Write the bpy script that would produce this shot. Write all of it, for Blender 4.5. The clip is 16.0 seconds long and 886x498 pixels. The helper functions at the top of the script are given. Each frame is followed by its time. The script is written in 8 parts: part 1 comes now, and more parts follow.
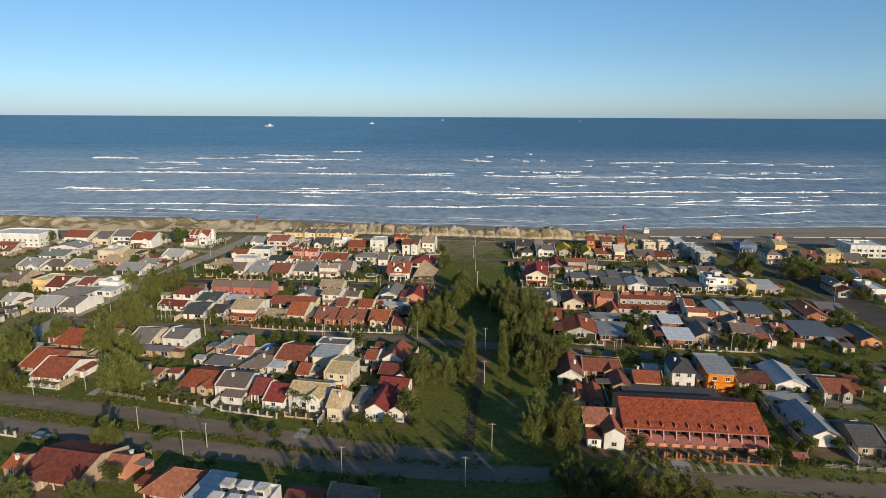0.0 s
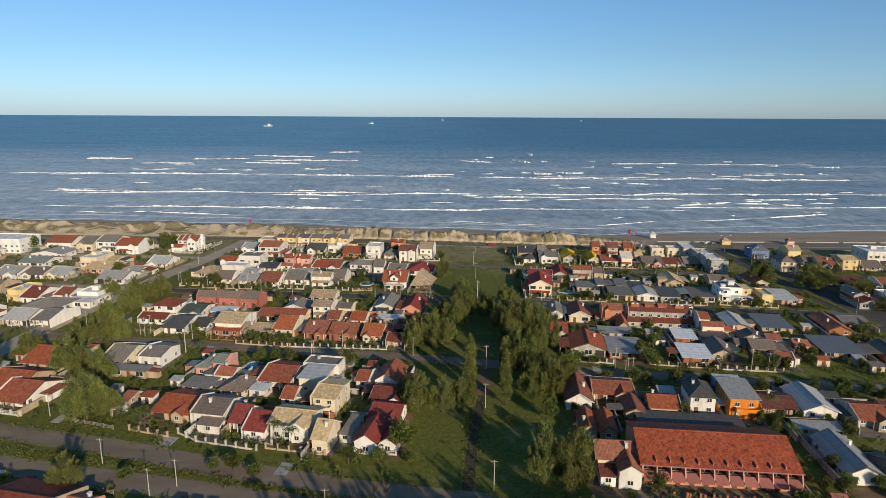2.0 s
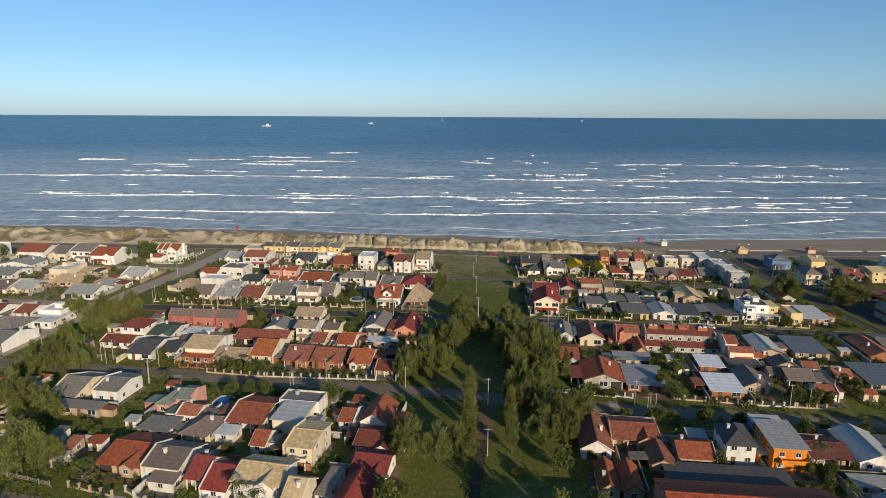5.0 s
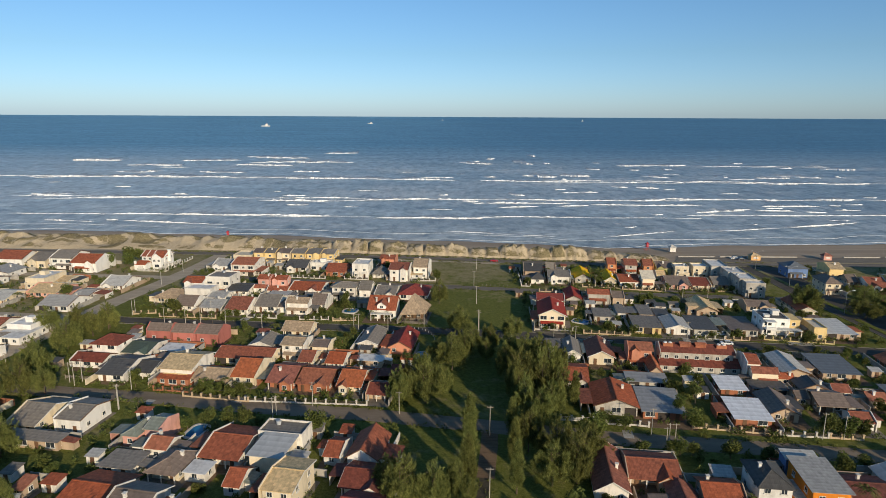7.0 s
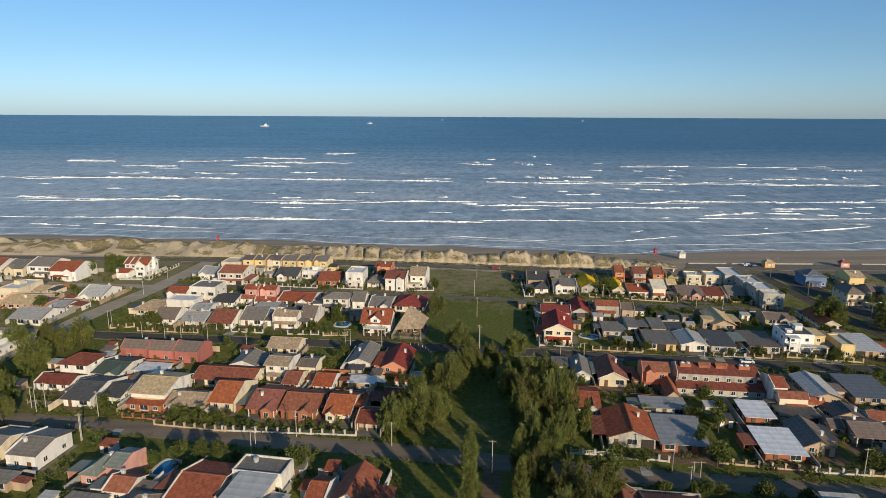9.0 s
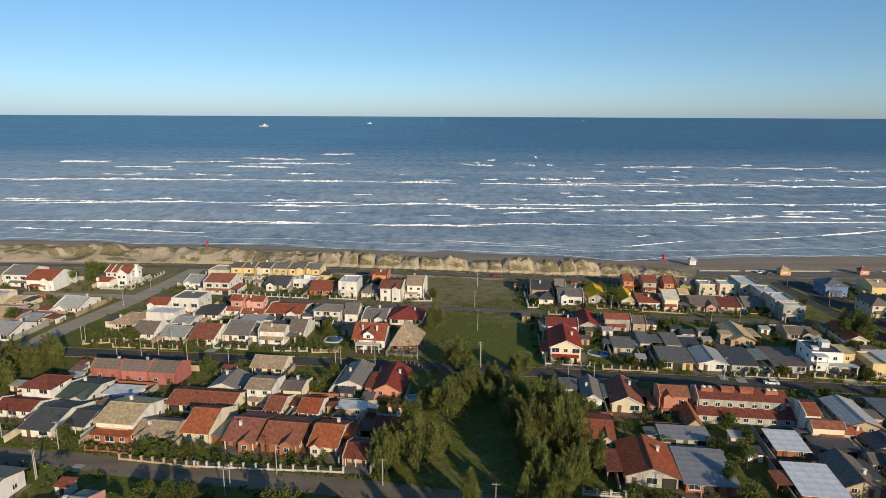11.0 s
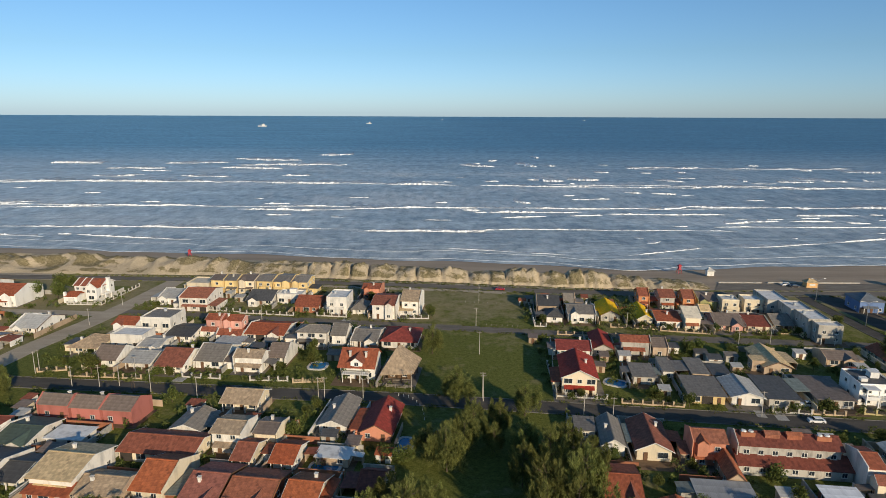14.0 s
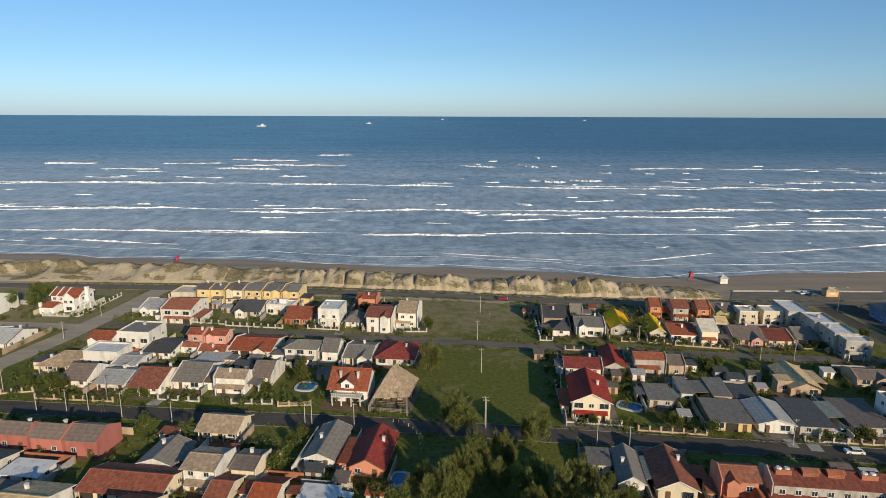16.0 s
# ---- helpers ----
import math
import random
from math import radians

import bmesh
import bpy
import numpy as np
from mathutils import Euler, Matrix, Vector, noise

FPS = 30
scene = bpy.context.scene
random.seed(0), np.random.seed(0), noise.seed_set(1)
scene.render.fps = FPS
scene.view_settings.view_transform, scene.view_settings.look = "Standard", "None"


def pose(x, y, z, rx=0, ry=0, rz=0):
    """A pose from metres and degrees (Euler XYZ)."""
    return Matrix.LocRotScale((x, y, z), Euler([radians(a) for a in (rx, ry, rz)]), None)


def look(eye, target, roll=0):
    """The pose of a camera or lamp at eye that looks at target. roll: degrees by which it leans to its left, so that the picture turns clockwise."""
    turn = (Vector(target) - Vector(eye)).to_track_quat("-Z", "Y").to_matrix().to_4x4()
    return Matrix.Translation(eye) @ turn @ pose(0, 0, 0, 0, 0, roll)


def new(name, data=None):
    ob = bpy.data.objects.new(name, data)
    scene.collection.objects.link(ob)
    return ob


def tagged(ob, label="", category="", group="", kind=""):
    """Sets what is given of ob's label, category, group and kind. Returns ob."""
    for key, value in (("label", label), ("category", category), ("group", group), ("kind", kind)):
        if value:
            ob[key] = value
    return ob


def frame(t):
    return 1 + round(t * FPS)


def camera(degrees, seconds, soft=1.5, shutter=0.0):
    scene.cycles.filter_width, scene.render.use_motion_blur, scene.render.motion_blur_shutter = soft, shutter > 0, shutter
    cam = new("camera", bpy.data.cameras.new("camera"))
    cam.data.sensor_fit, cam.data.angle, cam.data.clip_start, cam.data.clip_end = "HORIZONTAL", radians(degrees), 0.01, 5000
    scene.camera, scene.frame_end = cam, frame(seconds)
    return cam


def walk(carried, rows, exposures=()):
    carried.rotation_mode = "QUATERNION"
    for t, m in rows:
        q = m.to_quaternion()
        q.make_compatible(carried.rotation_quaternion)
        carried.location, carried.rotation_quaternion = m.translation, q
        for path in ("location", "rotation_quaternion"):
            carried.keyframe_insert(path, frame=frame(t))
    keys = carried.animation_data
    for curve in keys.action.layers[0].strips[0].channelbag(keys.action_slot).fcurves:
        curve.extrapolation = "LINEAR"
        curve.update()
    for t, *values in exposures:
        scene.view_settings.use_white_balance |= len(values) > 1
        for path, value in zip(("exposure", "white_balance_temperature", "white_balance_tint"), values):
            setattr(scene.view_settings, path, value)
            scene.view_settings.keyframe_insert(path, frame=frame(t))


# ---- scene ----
cam = camera(70.73, 16.0, 0.55)
walk(cam, [
    (0, look((-2.637, 1.132, 79.935), (-3.096, 196.617, 37.683), 0.275)),
    (1, look((-2.294, 9.094, 80.057), (-2.765, 204.577, 37.794), 0.281)),
    (2, look((-1.943, 17.182, 80.169), (-2.426, 212.663, 37.895), 0.286)),
    (3, look((-1.588, 25.378, 80.270), (-2.082, 220.857, 37.985), 0.290)),
    (4, look((-1.231, 33.666, 80.360), (-1.738, 229.141, 38.063), 0.292)),
    (5, look((-0.874, 42.026, 80.437), (-1.395, 237.499, 38.128), 0.292)),
    (6, look((-0.522, 50.442, 80.500), (-1.056, 245.912, 38.179), 0.292)),
    (7, look((-0.177, 58.896, 80.548), (-0.726, 254.363, 38.214), 0.289)),
    (8, look((0.158, 67.371, 80.580), (-0.406, 262.835, 38.233), 0.286)),
    (9, look((0.480, 75.849, 80.595), (-0.099, 271.310, 38.234), 0.281)),
    (10, look((0.787, 84.312, 80.591), (0.191, 279.771, 38.217), 0.274)),
    (11, look((1.074, 92.744, 80.568), (0.461, 288.200, 38.180), 0.266)),
    (12, look((1.339, 101.126, 80.524), (0.709, 296.579, 38.122), 0.257)),
    (13, look((1.580, 109.441, 80.458), (0.931, 304.891, 38.042), 0.246)),
    (14, look((1.793, 117.672, 80.370), (1.125, 313.118, 37.938), 0.234)),
    (15, look((1.975, 125.801, 80.257), (1.288, 321.244, 37.811), 0.221)),
    (16, look((2.123, 133.811, 80.120), (1.416, 329.250, 37.658), 0.206)),
])

# ---- light ----
SUN_AZ = 118.6  # shadows fall this way, degrees from +x
SUN_EL = 16.5
HORIZON_TINT, LOW_TINT, HIGH_TINT = (0.68, 0.98, 1.72), (0.635, 0.89, 1.26), (0.66, 0.99, 1.18)
world = bpy.data.worlds.new("world")
scene.world = world
world.use_nodes = True
wn = world.node_tree
sky = wn.nodes.new("ShaderNodeTexSky")
sky.sky_type = "NISHITA"
sky.sun_disc = False
sky.sun_elevation = radians(SUN_EL)
sky.sun_rotation = radians(90 - (SUN_AZ - 180))
sky.air_density = 1.0
sky.dust_density = 0.3
sky.ozone_density = 2.0
# clear maritime air: the sky is a little bluer than the model's, most of all low down
tc = wn.nodes.new("ShaderNodeTexCoord")
sp = wn.nodes.new("ShaderNodeSeparateXYZ")
wn.links.new(tc.outputs["Generated"], sp.inputs[0])
up = wn.nodes.new("ShaderNodeValToRGB")
up.color_ramp.elements.new(0.5)
for k, (p, c) in enumerate(((0.0, HORIZON_TINT), (0.09, LOW_TINT), (0.35, HIGH_TINT))):
    up.color_ramp.elements[k].position = p
    up.color_ramp.elements[k].color = (*c, 1)
wn.links.new(sp.outputs[2], up.inputs[0])
tint = wn.nodes.new("ShaderNodeMix")
tint.data_type, tint.blend_type = "RGBA", "MULTIPLY"
tint.inputs[0].default_value = 1.0
wn.links.new(sky.outputs[0], tint.inputs[6])
wn.links.new(up.outputs[0], tint.inputs[7])
wn.links.new(tint.outputs[2], wn.nodes["Background"].inputs[0])
wn.nodes["Background"].inputs[1].default_value = 0.098
sun = new("sun", bpy.data.lights.new("sun", "SUN"))
sun.data.energy = 4.6
sun.data.angle = radians(0.5)
sun.data.color = (1.0, 0.83, 0.60)
sd = Vector((-math.cos(radians(SUN_AZ)), -math.sin(radians(SUN_AZ)), math.tan(radians(SUN_EL))))
sun.matrix_world = look(sd * 100, (0, 0, 0))


# ---- materials ----
def nodes_of(name):
    m = bpy.data.materials.new(name)
    m.use_nodes = True
    return m, m.node_tree.nodes, m.node_tree.links, m.node_tree.nodes["Principled BSDF"]


def noise_node(ns, ls, vec, scale, detail=4.0, rough=0.6):
    n = ns.new("ShaderNodeTexNoise")
    n.inputs["Scale"].default_value = scale
    n.inputs["Detail"].default_value = detail
    n.inputs["Roughness"].default_value = rough
    ls.new(vec, n.inputs["Vector"])
    return n.outputs["Fac"]


def ramp(ns, ls, fac, stops):
    r = ns.new("ShaderNodeValToRGB")
    while len(r.color_ramp.elements) < len(stops):
        r.color_ramp.elements.new(0.5)
    for e, (p, c) in zip(r.color_ramp.elements, stops):
        e.position = p
        e.color = (*c, 1) if len(c) == 3 else c
    ls.new(fac, r.inputs[0])
    return r.outputs[0]


def mixc(ns, ls, fac, a, b, how="MIX"):
    n = ns.new("ShaderNodeMix")
    n.data_type = "RGBA"
    n.blend_type = how
    for value, slot in ((fac, n.inputs[0]), (a, n.inputs[6]), (b, n.inputs[7])):
        if isinstance(value, bpy.types.NodeSocket):
            ls.new(value, slot)
        elif slot == n.inputs[0]:
            slot.default_value = value
        else:
            slot.default_value = (*value, 1)
    return n.outputs[2]


def arith(ns, ls, how, a, b=0.0):
    n = ns.new("ShaderNodeMath")
    n.operation = how
    for value, slot in ((a, n.inputs[0]), (b, n.inputs[1])):
        if isinstance(value, bpy.types.NodeSocket):
            ls.new(value, slot)
        else:
            slot.default_value = value
    return n.outputs[0]


def bump(ns, ls, height, bsdf, strength=0.5, dist=0.05):
    b = ns.new("ShaderNodeBump")
    b.inputs["Strength"].default_value = strength
    b.inputs["Distance"].default_value = dist
    ls.new(height, b.inputs["Height"])
    ls.new(b.outputs[0], bsdf.inputs["Normal"])


def scaled(c, k):
    return tuple(min(1.0, v * k) for v in c)


def plaster(name, col, rough=0.85, wear=0.35, scale=0.35):
    """Painted or bare masonry: stains, streaks and grain, a little different from house to house."""
    m, ns, ls, b = nodes_of(name)
    pos = ns.new("ShaderNodeNewGeometry").outputs["Position"]
    mp = ns.new("ShaderNodeMapping")
    mp.inputs["Scale"].default_value = (1, 1, 0.35)
    ls.new(pos, mp.inputs["Vector"])
    big = noise_node(ns, ls, mp.outputs[0], scale, 5)
    fine = noise_node(ns, ls, pos, 6.0, 3)
    c = ramp(ns, ls, big, [(0.32, scaled(col, 1 - wear)), (0.52, col), (0.8, scaled(col, 1.06))])
    c = mixc(ns, ls, 0.25, c, ramp(ns, ls, fine, [(0.3, scaled(col, 0.7)), (0.7, scaled(col, 1.1))]))
    rnd = ns.new("ShaderNodeObjectInfo").outputs["Random"]
    hsv = ns.new("ShaderNodeHueSaturation")
    ls.new(c, hsv.inputs["Color"])
    ls.new(arith(ns, ls, "ADD", arith(ns, ls, "MULTIPLY", rnd, 0.22), 0.88), hsv.inputs["Value"])
    ls.new(hsv.outputs[0], b.inputs["Base Color"])
    b.inputs["Roughness"].default_value = rough
    b.inputs["Specular IOR Level"].default_value = 0.25
    bump(ns, ls, fine, b, 0.3, 0.02)
    return m


def tiles(name, col, dark, moss=0.5, row=0.38, kind="clay"):
    """Roof covering laid in rows up the slope (v) and columns along the eave (u), in metres."""
    m, ns, ls, b = nodes_of(name)
    uv = ns.new("ShaderNodeUVMap").outputs[0]
    pos = ns.new("ShaderNodeNewGeometry").outputs["Position"]
    sep = ns.new("ShaderNodeSeparateXYZ")
    ls.new(uv, sep.inputs[0])
    u, v = sep.outputs[0], sep.outputs[1]
    col_wave = arith(ns, ls, "SINE", arith(ns, ls, "MULTIPLY", u, 2 * math.pi / (0.30 if kind == "clay" else 0.36)))
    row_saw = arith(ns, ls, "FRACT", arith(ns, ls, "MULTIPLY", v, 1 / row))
    height = arith(ns, ls, "ADD", arith(ns, ls, "MULTIPLY", col_wave, 0.5), arith(ns, ls, "MULTIPLY", row_saw, -0.6 if kind == "clay" else -0.15))
    big = noise_node(ns, ls, pos, 0.45, 6, 0.65)
    down = ns.new("ShaderNodeMapping")
    down.inputs["Scale"].default_value = (1.0, 0.3, 1)
    ls.new(uv, down.inputs["Vector"])
    mid = noise_node(ns, ls, down.outputs[0], 1.6, 5, 0.7)
    worn = tuple(0.45 * a + 0.55 * k for a, k in zip(dark, col))
    c = ramp(ns, ls, big, [(0.28, worn), (0.28 + 0.3 * moss, col), (0.75, scaled(col, 1.12))])
    c = mixc(ns, ls, {"clay": 0.38, "sheet": 0.3, "metal": 0.15}[kind], c, ramp(ns, ls, mid, [(0.36, dark), (0.5, col), (0.66, scaled(col, 1.45))]))
    snap = ns.new("ShaderNodeVectorMath")
    snap.operation = "SNAP"
    ls.new(uv, snap.inputs[0])
    snap.inputs[1].default_value = (0.6, row * (2 if kind == "clay" else 1), 1.0)
    each = ns.new("ShaderNodeTexWhiteNoise")
    each.noise_dimensions = "2D"
    ls.new(snap.outputs[0], each.inputs["Vector"])
    lo, hi = {"clay": (0.80, 1.20), "sheet": (0.88, 1.11), "metal": (0.92, 1.07)}[kind]
    c = mixc(ns, ls, 1.0, c, ramp(ns, ls, each.outputs[0], [(0.0, (lo, lo, lo)), (1.0, (hi, hi, hi))]), "MULTIPLY")
    # shade between the rows, painted as a darker lower edge on each
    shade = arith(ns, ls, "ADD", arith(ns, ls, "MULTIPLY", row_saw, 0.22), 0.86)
    rnd = ns.new("ShaderNodeObjectInfo").outputs["Random"]
    hsv = ns.new("ShaderNodeHueSaturation")
    ls.new(c, hsv.inputs["Color"])
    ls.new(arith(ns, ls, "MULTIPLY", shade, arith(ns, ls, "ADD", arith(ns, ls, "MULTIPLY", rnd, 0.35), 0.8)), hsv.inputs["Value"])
    ls.new(arith(ns, ls, "ADD", arith(ns, ls, "MULTIPLY", rnd, 0.16), 0.90), hsv.inputs["Saturation"])
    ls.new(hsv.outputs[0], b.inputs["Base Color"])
    b.inputs["Roughness"].default_value = 0.8 if kind == "clay" else 0.6
    b.inputs["Specular IOR Level"].default_value = 0.25
    bump(ns, ls, height, b, 0.4 if kind == "clay" else 0.28, 0.05)
    return m


def sheet_metal(name, col, rough=0.62):
    m = tiles(name, col, scaled(col, 0.72), 0.35, 2.2, "metal")
    b = m.node_tree.nodes["Principled BSDF"]
    b.inputs["Roughness"].default_value = rough
    b.inputs["Specular IOR Level"].default_value = 0.3
    return m


WALL = {
    "white": plaster("white_plaster", (0.75, 0.71, 0.635), 0.85, 0.45, 0.5),
    # on the far western houses this white also carries the brightness of haze
    "bright": plaster("bright_white_plaster", (0.80, 0.78, 0.73), 0.8, 0.25, 0.4),
    "offwhite": plaster("dim_weathered_off_white_plaster", (0.46, 0.43, 0.375), 0.9, 0.55, 0.6),
    "cream": plaster("cream_plaster", (0.72, 0.62, 0.45)),
    "tan": plaster("tan_plaster", (0.48, 0.36, 0.25)),
    "yellow": plaster("yellow_plaster", (0.76, 0.57, 0.27)),
    "pink": plaster("pink_plaster", (0.68, 0.36, 0.29)),
    "salmon": plaster("salmon_plaster", (0.62, 0.27, 0.17)),
    "rosewall": plaster("rose_plaster", (0.46, 0.165, 0.135)),
    "brick": plaster("brickwork", (0.38, 0.15, 0.08)),
    "orangebrick": plaster("orange_brickwork", (0.58, 0.25, 0.11)),
    "orangewall": plaster("orange_plaster", (0.82, 0.27, 0.03)),
    "bluewall": plaster("blue_plaster", (0.15, 0.23, 0.42)),
    "timber": plaster("dark_timber_boards", (0.17, 0.105, 0.06)),
    "olive": plaster("olive_plaster", (0.42, 0.40, 0.18)),
}
ROOF = {
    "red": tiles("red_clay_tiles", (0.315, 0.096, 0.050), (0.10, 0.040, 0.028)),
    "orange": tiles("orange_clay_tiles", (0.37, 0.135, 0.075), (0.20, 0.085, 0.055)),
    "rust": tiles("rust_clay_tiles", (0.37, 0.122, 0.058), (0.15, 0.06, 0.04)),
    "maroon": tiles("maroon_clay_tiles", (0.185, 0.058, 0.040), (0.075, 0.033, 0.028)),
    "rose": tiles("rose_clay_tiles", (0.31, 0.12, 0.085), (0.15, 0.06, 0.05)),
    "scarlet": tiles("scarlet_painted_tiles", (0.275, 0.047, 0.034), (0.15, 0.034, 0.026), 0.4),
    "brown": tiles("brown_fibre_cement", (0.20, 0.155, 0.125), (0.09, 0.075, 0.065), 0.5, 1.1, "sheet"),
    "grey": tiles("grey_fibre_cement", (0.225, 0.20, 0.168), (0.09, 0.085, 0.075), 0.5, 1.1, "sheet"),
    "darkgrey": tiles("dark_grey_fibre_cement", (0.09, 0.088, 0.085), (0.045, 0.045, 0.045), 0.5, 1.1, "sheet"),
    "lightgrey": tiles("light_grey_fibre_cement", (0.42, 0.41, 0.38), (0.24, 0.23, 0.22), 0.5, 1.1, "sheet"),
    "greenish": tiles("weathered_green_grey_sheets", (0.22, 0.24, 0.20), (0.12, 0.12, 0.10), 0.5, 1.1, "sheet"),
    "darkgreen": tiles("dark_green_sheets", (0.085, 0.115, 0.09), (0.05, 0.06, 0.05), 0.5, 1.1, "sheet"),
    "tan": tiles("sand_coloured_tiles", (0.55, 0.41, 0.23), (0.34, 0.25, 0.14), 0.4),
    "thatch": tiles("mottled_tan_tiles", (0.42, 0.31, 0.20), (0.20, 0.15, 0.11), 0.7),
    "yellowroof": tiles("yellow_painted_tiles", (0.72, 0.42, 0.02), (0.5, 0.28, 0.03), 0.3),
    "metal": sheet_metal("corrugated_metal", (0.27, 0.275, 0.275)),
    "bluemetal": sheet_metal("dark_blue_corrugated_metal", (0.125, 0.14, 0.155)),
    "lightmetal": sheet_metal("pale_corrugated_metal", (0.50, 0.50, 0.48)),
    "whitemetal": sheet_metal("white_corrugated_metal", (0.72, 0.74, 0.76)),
    "white": plaster("white_roof_coating", (0.72, 0.71, 0.68), 0.8, 0.4, 0.5),
    "cream": plaster("cream_roof_coating", (0.70, 0.62, 0.48), 0.8, 0.35, 0.5),
}
ROOF_WORDS = {
    "red": "red clay-tiled", "orange": "orange clay-tiled", "rust": "rust-brown tiled", "maroon": "dark maroon tiled", "rose": "rose-red tiled",
    "scarlet": "bright red painted", "brown": "brown fibre-cement", "grey": "grey fibre-cement", "darkgrey": "dark grey", "lightgrey": "pale grey",
    "greenish": "green-grey weathered", "darkgreen": "dark green", "tan": "sand-coloured tiled", "thatch": "mottled tan tiled",
    "yellowroof": "bright yellow", "metal": "corrugated metal", "bluemetal": "dark blue corrugated metal", "lightmetal": "pale corrugated metal",
    "whitemetal": "white corrugated metal", "white": "white flat", "cream": "cream flat"}
WALL_WORDS = {
    "white": "white", "bright": "bright white", "offwhite": "dimmed weathered off-white", "cream": "cream", "tan": "tan", "yellow": "yellow", "pink": "pink", "salmon": "salmon", "rosewall": "rose-red", "brick": "brick",
    "orangebrick": "orange brick", "orangewall": "bright orange", "bluewall": "blue", "olive": "olive", "timber": "dark timber"}


def plain(name, col, rough=0.6, metal=0.0, spec=0.4, vary=0.25, scale=3.0):
    m, ns, ls, b = nodes_of(name)
    pos = ns.new("ShaderNodeNewGeometry").outputs["Position"]
    n = noise_node(ns, ls, pos, scale, 4)
    ls.new(ramp(ns, ls, n, [(0.3, scaled(col, 1 - vary)), (0.7, scaled(col, 1 + 0.4 * vary))]), b.inputs["Base Color"])
    b.inputs["Roughness"].default_value = rough
    b.inputs["Metallic"].default_value = metal
    b.inputs["Specular IOR Level"].default_value = spec
    return m


GLASS = plain("window_glass", (0.035, 0.045, 0.055), 0.12, 0, 0.5, 0.3)
FRAME = plain("white_painted_frame", (0.70, 0.68, 0.62), 0.6)
WOOD = plain("brown_wood", (0.16, 0.085, 0.045), 0.75)
GREYWOOD = plain("weathered_grey_wood", (0.30, 0.26, 0.21), 0.85)
CONCRETE = plain("concrete", (0.40, 0.38, 0.34), 0.9, 0, 0.2, 0.3, 1.2)
BRICK = plain("fence_brick", (0.36, 0.15, 0.08), 0.9, 0, 0.2)
TANFENCE = plain("tan_fence_paint", (0.52, 0.40, 0.26), 0.85, 0, 0.2)
YELLOWFENCE = plain("yellow_fence_paint", (0.52, 0.43, 0.22), 0.85, 0, 0.2)
WHITEFENCE = plain("white_fence_paint", (0.58, 0.55, 0.49), 0.8, 0, 0.2)
POLEMAT = plain("pole_concrete", (0.45, 0.42, 0.36), 0.85, 0, 0.2)
STEEL = plain("galvanised_steel", (0.42, 0.43, 0.44), 0.4, 0.8)
RUBBER = plain("tyre_rubber", (0.02, 0.02, 0.02), 0.9)
WATER = plain("pool_water", (0.02, 0.17, 0.36), 0.06, 0, 0.5, 0.2, 0.8)
POOLRIM = plain("pool_rim", (0.62, 0.60, 0.55), 0.8)
REDPAINT = plain("red_paint", (0.40, 0.045, 0.06), 0.6)
ORANGEPAINT = plain("orange_paint", (0.72, 0.42, 0.17), 0.6)
BARK = plain("bark", (0.13, 0.095, 0.07), 0.95, 0, 0.1)
TANKMAT = plain("pale_tank_plastic", (0.42, 0.44, 0.45), 0.6)


def foliage(name, dark, light):
    m, ns, ls, b = nodes_of(name)
    geo = ns.new("ShaderNodeNewGeometry")
    rnd = ns.new("ShaderNodeObjectInfo").outputs["Random"]
    n = noise_node(ns, ls, geo.outputs["Position"], 0.5, 4)
    f = arith(ns, ls, "ADD", arith(ns, ls, "MULTIPLY", n, 0.72), arith(ns, ls, "MULTIPLY", geo.outputs["Random Per Island"], 0.28))
    c = ramp(ns, ls, f, [(0.30, dark), (0.70, light)])
    hsv = ns.new("ShaderNodeHueSaturation")
    ls.new(c, hsv.inputs["Color"])
    ls.new(arith(ns, ls, "ADD", arith(ns, ls, "MULTIPLY", rnd, 0.4), 0.8), hsv.inputs["Value"])
    ls.new(arith(ns, ls, "ADD", arith(ns, ls, "MULTIPLY", rnd, 0.03), 0.485), hsv.inputs["Hue"])
    ls.new(hsv.outputs[0], b.inputs["Base Color"])
    b.inputs["Roughness"].default_value = 0.75
    b.inputs["Specular IOR Level"].default_value = 0.15
    # light shines through the thin leaves
    glow = ns.new("ShaderNodeBsdfTranslucent")
    ls.new(hsv.outputs[0], glow.inputs["Color"])
    both = ns.new("ShaderNodeMixShader")
    both.inputs[0].default_value = 0.18
    ls.new(b.outputs[0], both.inputs[1])
    ls.new(glow.outputs[0], both.inputs[2])
    ls.new(both.outputs[0], ns["Material Output"].inputs["Surface"])
    return m


NEEDLES = foliage("casuarina_needles", (0.050, 0.060, 0.017), (0.240, 0.252, 0.072))
LEAVES = foliage("broad_leaves", (0.034, 0.050, 0.013), (0.165, 0.185, 0.048))
WEEDS = foliage("verge_weeds", (0.06, 0.065, 0.016), (0.17, 0.17, 0.045))
FROND = foliage("palm_fronds", (0.05, 0.075, 0.02), (0.17, 0.19, 0.06))
TWIG = foliage("dry_twigs", (0.10, 0.075, 0.05), (0.20, 0.16, 0.11))


